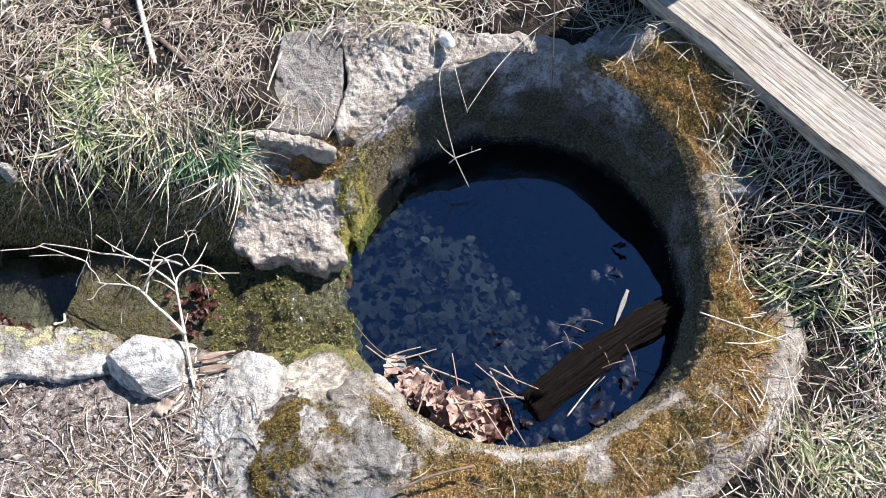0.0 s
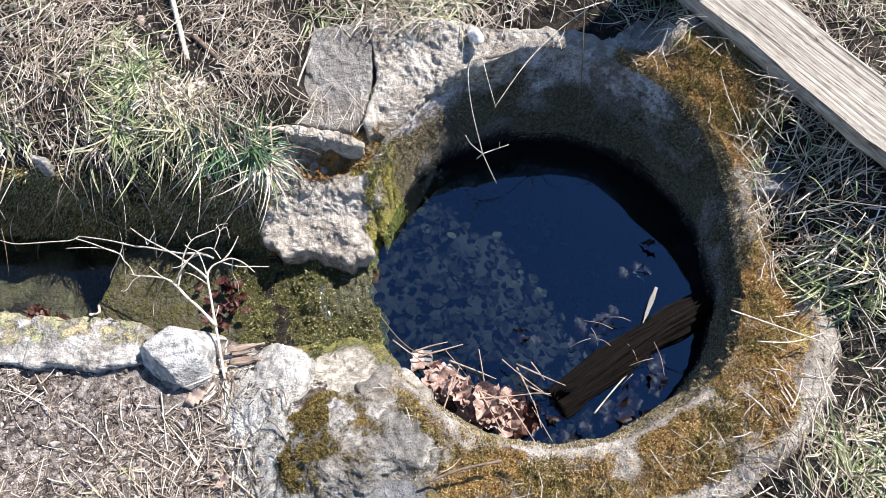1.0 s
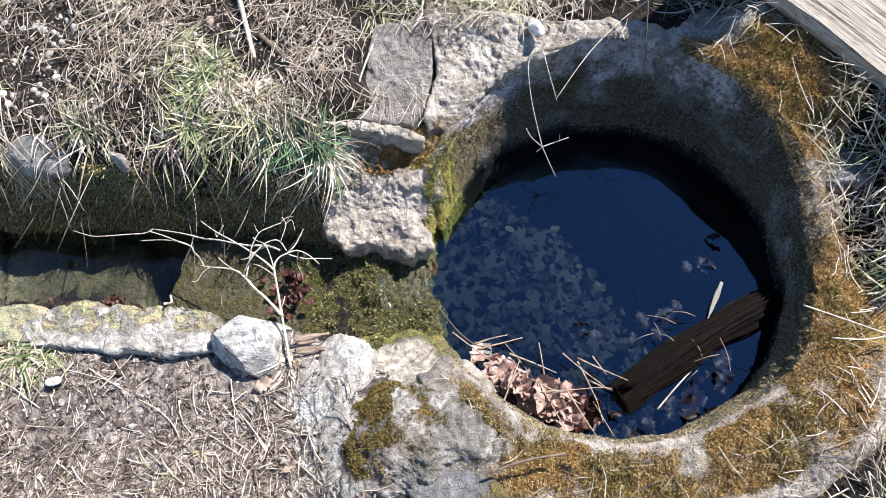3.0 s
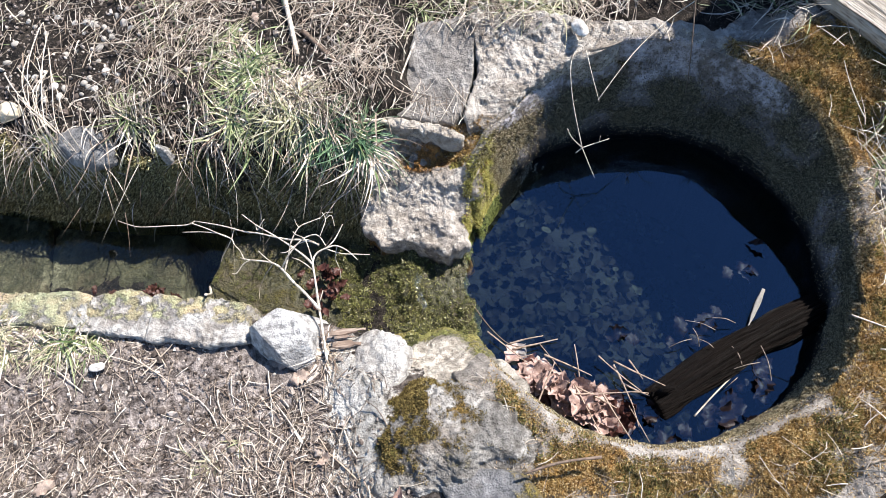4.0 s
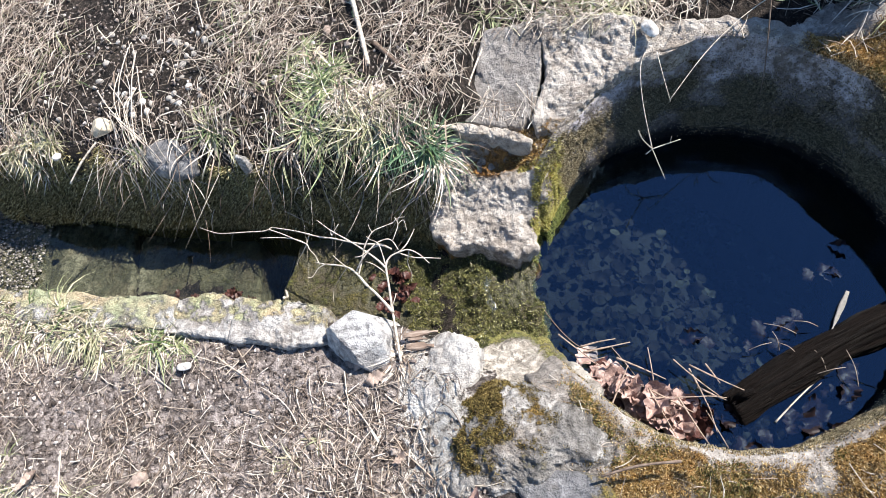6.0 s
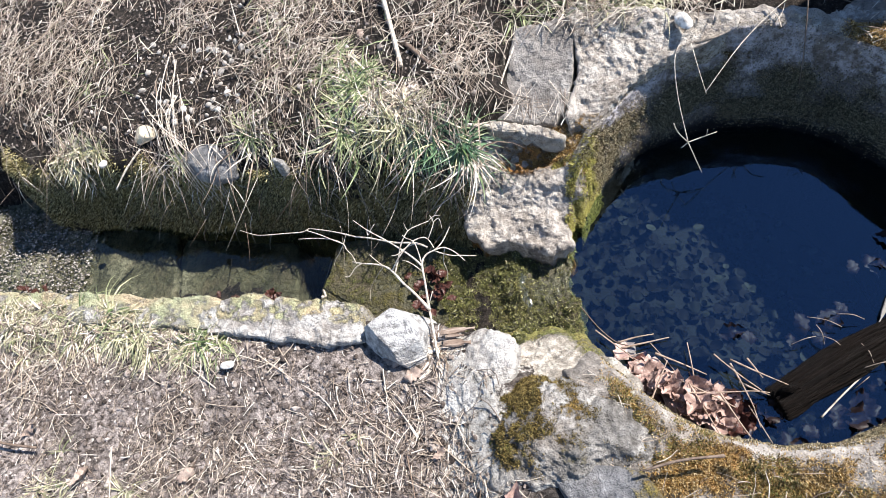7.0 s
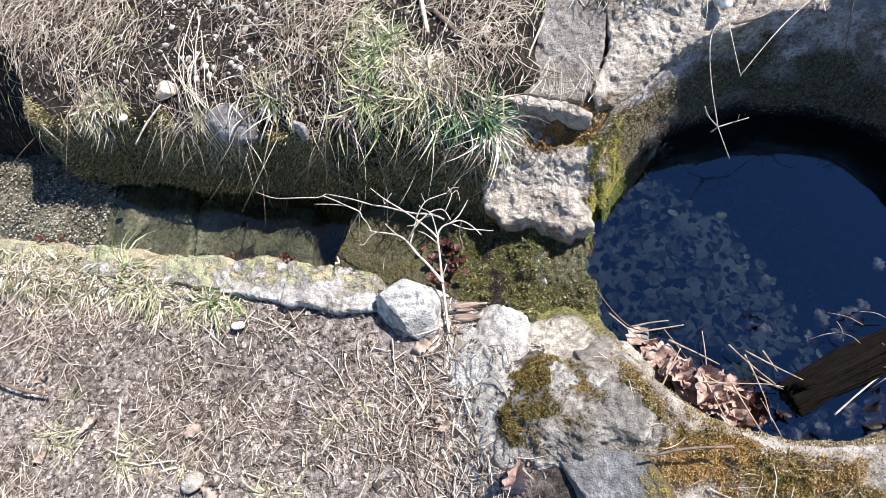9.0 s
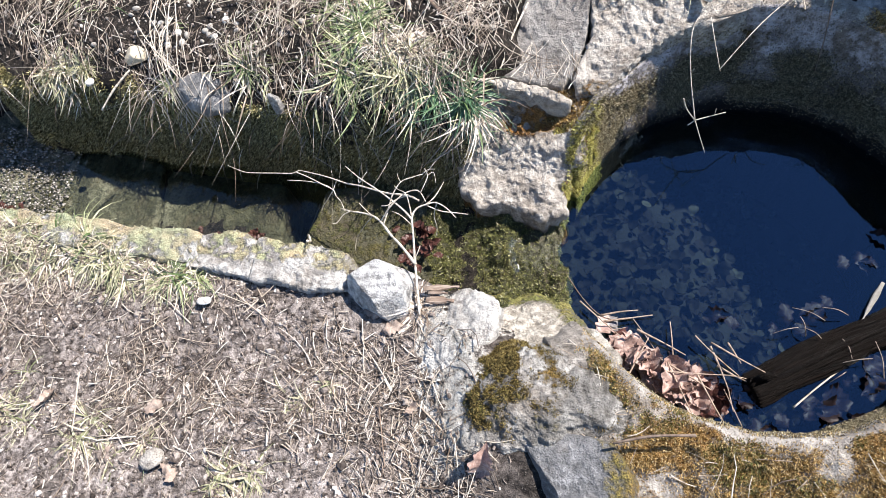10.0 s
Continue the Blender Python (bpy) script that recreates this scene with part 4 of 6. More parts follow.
# floor slabs under the shallow water, and the higher slab by the notch
for i, (o, z, lab) in enumerate([
        ([(-0.755, 0.12), (-0.70, 0.325), (-0.46, 0.30), (-0.43, 0.07)], -0.150, "mossy stone slab across the channel floor"),
        ([(-1.18, 0.18), (-1.22, 0.45), (-0.97, 0.40), (-0.86, 0.38), (-0.84, 0.13)], -0.215, "dark sunken channel slab with leaves on it"),
        ([(-1.46, 0.23), (-1.485, 0.52), (-1.24, 0.46), (-1.20, 0.18)], -0.196, "pale green channel slab under shallow water"),
        ([(-2.35, 0.36), (-2.4, 1.0), (-1.85, 0.75), (-1.50, 0.54), (-1.48, 0.23)], -0.190, "pebbly grey channel slab under shallow water")]):
    # pale crust drops right of x -1.15, painting the bank's shade on that slab
    block("channel_slab", o, flat(z, 0.0, 0.02, 0, o[0][1]), 0.12, M_WET, lab, "slab", group="channel slabs", bevel=0.01, rough=0.010, grain=0.006 if i != 3 else 0.016, seed=50 + i, rings=22,
          moss=(lambda x, y, z: 0.5 + 0 * x) if i == 0 else (lambda x, y, z: 0.3 + 0 * x), lichen=(lambda x, y, z: 0.25 + 0 * x) if i == 0 else (lambda x, y, z: 0.45 + 0.5 * fbm(x * 7, y * 7, 0, 3, 6) - 0.5 * sm(x, -1.15, -1.1)))
notch_ob, NP, NF, NM = block("notch_sill", [(-0.45, 0.06), (-0.44, 0.25), (-0.30, 0.26), (-0.135, 0.22), (-0.130, 0.02), (-0.165, -0.06), (-0.28, -0.01)],
      lambda x, y: -0.118 + 0.010 * sm(x, -0.20, -0.15) - 0.035 * sm(-x, 0.24, 0.40) + 0.03 * sm(-(y - 0.03), 0, 0.08), 0.25, M_WET, "wet mossy sill where the well spills over", bevel=0.012, rough=0.034, grain=0.014, seed=60, rings=40, crag=0.010, n=200,
      moss=lambda x, y, z: 0.55 - 0.3 * blob(x, y, -0.17, 0.13, 0.05, 0.06), lichen=lambda x, y, z: 0.2 + 0 * x)


# ---- the loose rock at the end of the kerb ----
def boulder(name, centre, size, turn, mat, label, category, seed, cuts=7, sub=4, group="", rough=0.05, lich=0.5, planes=None):
    bm = bmesh.new()
    bmesh.ops.create_icosphere(bm, subdivisions=sub, radius=1.0)
    v = np.array([q.co[:] for q in bm.verts])
    f = np.array([[l.index for l in q.verts] for q in bm.faces])
    bm.free()
    r = np.random.default_rng(seed)
    pl = planes if planes is not None else [(unit(r.normal(0, 1, 3) * [1, 1, 0.8]), r.uniform(0.55, 0.85)) for _ in range(cuts)]
    for nrm, dd in pl:
        nrm = unit(np.asarray(nrm, float))
        over = v @ nrm - dd
        v = v - np.outer(np.maximum(over, 0) * 0.99, nrm)
    nn = unit(v)
    v = v + nn * (rough * fbm(v[:, 0] * 2.5, v[:, 1] * 2.5, v[:, 2] * 2.5 + seed, 4, seed) + rough * 0.35 * fbm(v[:, 0] * 11, v[:, 1] * 11, v[:, 2] * 11, 2, seed + 3))[:, None]
    v = v * np.array(size)
    c, s = math.cos(radians(turn)), math.sin(radians(turn))
    v = np.stack([v[:, 0] * c - v[:, 1] * s, v[:, 0] * s + v[:, 1] * c, v[:, 2]], -1) + np.array(centre)
    me = mesh_of(name, v, f, mat, True, {"moss": np.zeros(len(v)), "lichen": np.full(len(v), lich)})
    return thing(name, me, label, category, group)


boulder("loose_rock", (-0.496, 0.000, 0.000), (0.110, 0.092, 0.092), -12, M_ROCK, "angular pale limestone rock resting at the kerb's end", "rock", 5,
        sub=5, planes=[((0.08, -0.14, 1), 0.47), ((-0.52, -0.70, 0.38), 0.44), ((-0.90, 0.10, 0.10), 0.62), ((0.95, 0.10, 0.10), 0.60), ((-0.28, -0.90, 0.05), 0.54), ((0.55, -0.70, 0.45), 0.60), ((0.1, 0.95, 0.2), 0.56), ((0.72, 0.62, 0.35), 0.56), ((-0.70, 0.62, 0.40), 0.56), ((-0.3, -0.75, -0.5), 0.62)], rough=0.045, lich=0.5)
boulder("white_pebble", (0.165, 0.548, 0.158), (0.014, 0.028, 0.010), 20, M_PEBBLE, "white elongated pebble in the dry grass", "pebble", 6, sub=3)
boulder("tan_stone", (-1.132, 0.566, 0.118), (0.036, 0.028, 0.024), 10, M_TAN, "rounded tan stone on the bank's edge", "stone", 7, sub=4, cuts=12, rough=0.16)
boulder("white_chip", (-0.882, -0.022, 0.004), (0.017, 0.010, 0.008), 5, M_PEBBLE, "white stone chip on the trodden path", "pebble", 9, sub=3)
boulder("pale_stone", (-0.925, -0.345, -0.004), (0.026, 0.022, 0.014), 30, M_COLLAR, "half buried pale stone in the path", "stone", 10, sub=3)
boulder("bank_stone", (-0.950, 0.488, 0.052), (0.085, 0.050, 0.062), -12, M_GREYSTONE, "bluish stone showing in the bank", "stone", 14, sub=4, cuts=12, rough=0.14, lich=0.1)
boulder("white_pebble", (-1.246, 0.508, 0.112), (0.013, 0.011, 0.009), 20, M_PEBBLE, "white pebble at the bank's edge", "pebble", 16, sub=3)
boulder("bank_chip", (-0.768, 0.440, 0.062), (0.020, 0.020, 0.034), 0, M_ROCK, "pale stone chip in the bank", "stone", 15, sub=4, cuts=10, rough=0.14, lich=0.3)

# ---- plank ----
def plank():
    length, wide, thick = 1.06, 0.140, 0.032
    n, q = 110, 56
    prof = []
    for k in range(q):
        u = k / (q - 1) * 2 - 1
        prof.append((u * wide / 2, thick / 2))
    for k in range(5):
        prof.append((wide / 2 + 0.002 * math.sin(k), thick / 2 - (k + 0.5) / 5 * thick))
    for k in range(q):
        u = 1 - k / (q - 1) * 2
        prof.append((u * wide / 2, -thick / 2))
    for k in range(5):
        prof.append((-wide / 2 - 0.002 * math.sin(k), -thick / 2 + (k + 0.5) / 5 * thick))
    prof = np.array(prof)
    xs = np.linspace(-length / 2, length / 2, n)
    V = np.zeros((n, len(prof), 3))
    V[:, :, 0] = xs[:, None]
    V[:, :, 1] = prof[None, :, 0] * (1 + 0.05 * fbm(xs * 4, 0 * xs, 0, 3, 5))[:, None] + 0.005 * vnoise(xs[:, None] * 14, prof[None, :, 1] * 60, 0, 6)
    V[:, :, 2] = prof[None, :, 1] + 0.0022 * vnoise(xs[:, None] * 1.5, prof[None, :, 0] * 230, 0, 7) + 0.003 * vnoise(xs[:, None] * 5, prof[None, :, 0] * 12, 0, 8)
    for e, s in ((0, 1), (n - 1, -1)):
        V[e, :, 1:] *= 0.02
    v = V.reshape(-1, 3)
    ob = thing("plank", mesh_of("plank", v, grid_faces(n, len(prof)), M_PLANK, True), "weathered grey wooden plank lying on dry grass", "plank")
    a, b = Vector((0.570, 0.806, 0.176)), Vector((1.082, -0.122, 0.132))
    x = (b - a).normalized()
    y = Vector((0, 0, 1)).cross(x).normalized()
    z = x.cross(y)
    m = Matrix((x, y, z)).transposed().to_4x4()
    m.translation = (a + b) / 2
    ob.matrix_world = m
    return ob



plank()


def post():
    """An unseen rough square timber post with a slanted top, added to cast shade."""
    n, q = 40, 48
    t = np.linspace(0, 1, n)
    ang_ = np.linspace(0, 2 * math.pi, q, endpoint=False)
    sq = 0.076 / np.maximum(np.maximum(np.abs(np.cos(ang_)), np.abs(np.sin(ang_))), 0.74)
    V = np.zeros((q, n, 3))
    rad = sq[:, None] * (1 + 0.03 * fbm(ang_[:, None] * 3, t[None] * 4, 0, 3, 3)) + 0.0025 * vnoise(ang_[:, None] * 14, t[None] * 3, 0, 5)
    rad[:, -1] *= 0.02
    V[:, :, 0], V[:, :, 1] = np.cos(ang_)[:, None] * rad, np.sin(ang_)[:, None] * rad
    V[:, :, 2] = t[None] * 0.76 - 0.14 + 0.15 * V[:, :, 0] * (t[None] > 0.9)
    ob = thing("shade_post", mesh_of("shade_post", V.reshape(-1, 3), grid_faces(q, n, True), M_PLANK), "unseen thick timber post added to shade the well's back rim", "post")
    ob.matrix_world = Matrix.Translation((0.910, 0.766, float(ground_height(np.array(0.910), np.array(0.766))))) @ Matrix.Rotation(0.5, 4, "Z")


post()

# water trickling over the sill
TN, TW = 26, 9
TX, TY = np.meshgrid(np.linspace(0, 1, TN), np.linspace(-1, 1, TW), indexing="ij")
tx = -0.242 + 0.016 * TX + TY * (0.008 + 0.004 * np.sin(TX * 11)) + 0.004 * np.sin(TX * 17)
ty = 0.148 - 0.090 * TX + 0.003 * np.sin(TY * 5)
tz = -0.112 + 0.012 * TY + 0.010 * vnoise(TX * 9, TY * 3, 0, 2) + 0.007 * vnoise(TX * 16, TY * 6, 0, 3) + 0.020 - 0.012 * TY ** 2
trickle = thing("water_trickle", mesh_of("water_trickle", np.stack([tx, ty, tz], -1).reshape(-1, 3), grid_faces(TN, TW), M_TRICKLE), "clear water trickling over the mossy sill", "water", kind="structure")
trickle.visible_shadow = False

# ---- log and splinter in the water ----
def log():
    a, b = Vector((0.205, -0.178, WATER - 0.004)), Vector((0.575, -0.020, WATER + 0.010))
    length = (b - a).length
    n, k = 90, 130
    t = np.linspace(0, 1, n)
    ang = np.linspace(0, 2 * math.pi, k, endpoint=False)
    rad = 0.031 + 0.003 * vnoise(t * 5, 0, 0, 3)
    ridge = 0.0030 * vnoise(t[:, None] * 2.5, ang[None] * 5.1, 0, 4) + 0.0036 * vnoise(t[:, None] * 2.5, ang[None] * 8.5, 0, 5) + 0.0062 * vnoise(t[:, None] * 4, ang[None] * 17, 0, 6) + 0.0022 * vnoise(t[:, None] * 12, ang[None] * 26, 0, 7)
    rr_ = rad[:, None] + ridge
    rr_[0] *= 0.03
    rr_[1] *= 0.80
    rr_[-1] *= 0.03
    V = np.zeros((k, n, 3))
    V[:, :, 0] = (t * length)[None]
    V[:, 0, 0] = 0.008
    V[:, :, 1] = np.cos(ang)[:, None] * rr_.T + (0.010 * np.sin(t * 3.0))[None]
    V[:, :, 2] = np.sin(ang)[:, None] * rr_.T
    ob = new("log")
    tagged(ob, "dark wet log with ridged bark lying in the well water", "log")
    x = (b - a).normalized()
    y = Vector((0, 0, 1)).cross(x).normalized()
    m = Matrix((x, y, x.cross(y))).transposed().to_4x4()
    m.translation = a
    ob.matrix_world = m
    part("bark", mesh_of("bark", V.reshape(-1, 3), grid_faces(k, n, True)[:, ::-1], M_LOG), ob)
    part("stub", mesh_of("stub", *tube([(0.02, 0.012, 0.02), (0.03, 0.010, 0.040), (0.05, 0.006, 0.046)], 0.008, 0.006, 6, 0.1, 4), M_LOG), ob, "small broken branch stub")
    return ob


log()


def splinter(name, a, b, w, thick, mat, label, seed):
    a, b = np.array(a, float), np.array(b, float)
    d = unit(b - a)
    s = unit(np.cross(d, [0, 0, 1.0]))
    n = 14
    t = np.linspace(0, 1, n)
    half = w * (0.35 + 0.65 * np.sin(np.clip(t * 1.15 + 0.12, 0, 1) * math.pi) ** 0.6) * (1 + 0.15 * vnoise(t * 8, seed, 0, seed))
    c = a + (b - a) * t[:, None]
    ring = []
    for sx, sz in ((-1, 0), (-0.7, 1), (0.7, 1), (1, 0), (0.7, -1), (-0.7, -1)):
        ring.append(c + s * (half * sx)[:, None] + np.array([0, 0, 1.0]) * (thick * sz * np.minimum(np.minimum(t, 1 - t) * 8 + 0.1, 1))[:, None])
    V = np.stack(ring, 0)
    return thing(name, mesh_of(name, V.reshape(-1, 3), grid_faces(6, n, True), mat, False), label, "splinter")


splinter("wood_splinter", (0.480, 0.036, WATER + 0.004), (0.415, -0.055, WATER + 0.012), 0.0048, 0.0016, M_SPLINTER, "pale flat wood splinter floating beside the log", 3)


# ---- leaves ----
def leaf_mesh(length, wide, curl, seed, lobes=4.5):
    """A lobed oak leaf, curled, along +x."""
    r = np.random.default_rng(seed)
    n, k = 22, 5
    t = np.linspace(0, 1, n)
    w = wide * np.sin(np.pi * np.clip(t, 0, 1) ** 0.75) ** 0.8 * (0.83 + 0.17 * np.cos(2 * np.pi * (lobes * t - 0.3)))
    w = np.maximum(w, length * 0.012)
    w[t < 0.1] = length * 0.012
    V = np.zeros((n, k, 3))
    a, b, c = r.uniform(-1, 1, 3)
    for j in range(k):
        f = j / (k - 1) * 2 - 1
        V[:, j, 0] = t * length + 0.06 * length * abs(f) * np.sin(t * np.pi)
        V[:, j, 1] = f * w
        V[:, j, 2] = curl * length * (a * (t - 0.5) ** 2 * 1.6 + b * f * f * 0.35 * np.sin(t * 4 + c) + 0.10 * c * np.sin(t * 9 + 2 * f)) + 0.012 * length * (abs(f) - 0.5)
    V[:, :, 0] -= length / 2
    return V.reshape(-1, 3), grid_faces(n, k)


def turned(v, heading, pitch, roll, at):
    m = Euler((roll, pitch, heading)).to_matrix()
    return v @ np.array(m).T + np.array(at)


LEAF_FORMS = [leaf_mesh(0.085, 0.024 + 0.003 * (i % 3), 1.0, i) for i in range(6)]
ROUND_FORMS = [leaf_mesh(0.032, 0.0120, 0.6, 20 + i, 0.5) for i in range(4)]
LEAF_DATA = {}


def leaf(form, mat, at, heading, pitch, roll, size, label, group):
    key = (form, mat.name)
    if key not in LEAF_DATA:
        LEAF_DATA[key] = mesh_of("oak_leaf", *LEAF_FORMS[form], mat)
    ob = thing("oak_leaf", LEAF_DATA[key], label, "leaf", group)
    ob.matrix_basis = Matrix.LocRotScale(Vector(at), Euler((roll, pitch, heading)), Vector((size, size, size)))
    return ob


M_LEAF1 = plain("dry_oak_leaf_skin", [(0.3, (0.12, 0.062, 0.052)), (0.5, (0.36, 0.245, 0.21)), (0.68, (0.66, 0.535, 0.48))], 30.0, 0.55, 0.003)
M_LEAF2 = plain("wet_oak_leaf_skin", [(0.3, (0.022, 0.009, 0.008)), (0.5, (0.065, 0.026, 0.021)), (0.68, (0.15, 0.075, 0.06))], 30.0, 0.3, 0.003)
M_LEAF3 = plain("path_oak_leaf_skin", [(0.3, (0.17, 0.12, 0.095)), (0.5, (0.33, 0.255, 0.21)), (0.68, (0.50, 0.42, 0.36))], 30.0, 0.65, 0.003)
r5 = np.random.default_rng(15)
for i in range(66):                                   # heap at the front wall of the well
    f = r5.random()
    x = -0.035 + 0.190 * f + r5.normal(0, 0.010)
    edge = WY - math.sqrt(max(0.352 ** 2 - (x - WX) ** 2, 0.001))
    y = max(edge + 0.02, edge + 0.044 - 0.008 * f + r5.normal(0, 0.019))
    z = WATER + 0.004 + 0.045 * math.exp(-((x - 0.06) / 0.06) ** 2 - ((y - edge - 0.05) / 0.05) ** 2) * r5.uniform(0.3, 1)
    wet = z < WATER + 0.014 and r5.random() < 0.35 + 0.6 * (x > 0.12)
    leaf(int(r5.integers(6)), M_LEAF2 if wet else M_LEAF1, (x, y, z), r5.uniform(0, 6.28), r5.normal(0, 0.24), r5.normal(0, 0.28), r5.uniform(0.55, 1.0),
         "wet dark oak leaf in the well" if wet else "dry pinkish brown oak leaf heaped in the well", "leaves heaped in the well")
for x, y, n in ((0.30, -0.06, 3), (0.36, -0.01, 3), (0.42, 0.06, 2), (0.465, 0.09, 3), (0.33, -0.20, 6), (0.42, -0.16, 6), (0.19, -0.03, 2), (0.22, -0.22, 6)):
    for i in range(n):                                # dark leaves afloat
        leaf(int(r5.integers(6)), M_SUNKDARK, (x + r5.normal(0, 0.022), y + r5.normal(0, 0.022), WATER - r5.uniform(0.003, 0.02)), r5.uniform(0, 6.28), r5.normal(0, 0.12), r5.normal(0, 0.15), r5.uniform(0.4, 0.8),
             "dark sodden oak leaf floating on the water", "leaves afloat in the well")
for x, y, z, n, sp in ((-1.04, 0.215, -0.198, 15, 0.028), (-0.895, 0.20, -0.198, 17, 0.028), (-0.47, 0.17, -0.130, 9, 0.035), (-0.445, 0.11, -0.115, 10, 0.022), (-1.70, 0.30, -0.180, 7, 0.05)):
    for i in range(n):
        leaf(int(r5.integers(6)), M_LEAF2, (x + r5.normal(0, sp), y + r5.normal(0, sp * 0.8), z + r5.uniform(0, 0.015)), r5.uniform(0, 6.28), r5.normal(0, 0.25), r5.normal(0, 0.25), r5.uniform(0.28, 0.55),
             "dark red oak leaf lying in the channel", "leaves in the channel")
for i in range(5, 20):                                # pale leaves on path and bank
    if i < 13:
        x, y = r5.uniform(-1.6, -0.35), r5.uniform(-0.5, 0.0)
    else:
        x, y = r5.uniform(-1.5, 0.5), r5.uniform(0.68, 1.1)
    if y > curb_line(x) - 0.09 and i < 13:
        y = curb_line(x) - 0.1
    leaf(int(r5.integers(6)), M_LEAF3, (x, y, float(ground_height(x, y)) + 0.012), r5.uniform(0, 6.28), r5.normal(0, 0.2), r5.normal(0, 0.25), r5.uniform(0.35, 0.6),
         "dry tan oak leaf on the ground", "leaves on the ground")
leaf(2, M_LEAF3, (-0.463, -0.085, 0.006), 0.3, 0.05, 0.05, 0.55, "dry tan oak leaf before the loose rock", "leaves on the ground")
leaf(1, M_LEAF1, (-0.275, -0.335, 0.055), 1.2, -0.6, 0.3, 0.9, "reddish oak leaf propped against the dark stone", "leaves on the ground")

parts_, pale_ = [], []
for i in range(1500):                                 # leaves sunk to the bottom, paler ones on top in the shade-lifted tint
    a, q = r5.uniform(0, 6.28), 0.36 * math.sqrt(r5.random())
    x, y = WX + q * math.cos(a), WY + q * math.sin(a)
    if r5.random() < float(sm(x + 0.25 * (y - WY), 0.02, 0.50)) * 0.8 + 0.25 * (vnoise(np.array(x * 9), np.array(y * 9), 0, 12) < -0.1):
        continue
    v, f = (LEAF_FORMS if i % 9 == 0 else ROUND_FORMS)[int(r5.integers(4))]
    # fresh picks the leaves that take the lifted tint
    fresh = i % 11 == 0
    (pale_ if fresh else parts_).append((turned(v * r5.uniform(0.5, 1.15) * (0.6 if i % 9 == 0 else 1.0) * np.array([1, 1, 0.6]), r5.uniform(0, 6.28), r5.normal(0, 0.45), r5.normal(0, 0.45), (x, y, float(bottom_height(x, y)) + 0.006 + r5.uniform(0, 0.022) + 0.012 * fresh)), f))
for i in range(110):                                   # shaded deep side: leaves in the lifted tint so they stay visible
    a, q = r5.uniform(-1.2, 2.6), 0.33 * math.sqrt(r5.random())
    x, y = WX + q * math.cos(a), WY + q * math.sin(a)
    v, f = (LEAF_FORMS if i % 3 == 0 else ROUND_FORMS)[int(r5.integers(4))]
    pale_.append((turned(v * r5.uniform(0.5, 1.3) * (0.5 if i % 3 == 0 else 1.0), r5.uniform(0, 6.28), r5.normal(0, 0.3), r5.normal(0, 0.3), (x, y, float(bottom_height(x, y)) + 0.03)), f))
thing("sunken_pale_leaves", mesh_of("sunken_pale_leaves", *join(pale_), M_SUNKLIFT), "leaves sunk deep in the well, tinted paler to offset the shade", "leaves", kind="stuff")
thing("sunken_leaves", mesh_of("sunken_leaves", *join(parts_), M_SUNKLEAF), "leaves lying on the well's bottom, near black to look dim under water", "leaves", kind="stuff")


# ---- twigs and sticks ----
def stick(name, pts, r0, r1, mat, label, category="stick", seed=1, group=""):
    return thing(name, mesh_of(name, *tube(pts, r0, r1, 6, 0.08, seed), mat), label, category, group)


def branch(name, label, base, limbs, mat, category="branch", twiglets=0):
    """A bare branch: each limb a part of its own."""
    ob = new(name)
    ob.location = base
    tagged(ob, label, category)
    r = np.random.default_rng(17)
    for pts, r0, r1 in list(limbs)[:twiglets]:
        p = np.array(pts, float)
        for _ in range(3):
            k = r.integers(1, len(p))
            d = unit(p[k] - p[k - 1]) + r.normal(0, 0.55, 3) * [1, 1, 0.5]
            L = r.uniform(0.03, 0.075)
            q = p[k] - (p[k] - p[k - 1]) * r.random()
            limbs.append(([tuple(q), tuple(q + d * L * 0.5), tuple(q + d * L + r.normal(0, 0.006, 3))], max(r1, 0.0011), 0.0006))
    for i, (pts, r0, r1) in enumerate(limbs):
        v, f = tube(pts, r0, r1, 6, 0.10, i + 3)
        part("stem" if i == 0 else "twig", mesh_of("twig", v - np.array(base), f, mat), ob)
    return ob


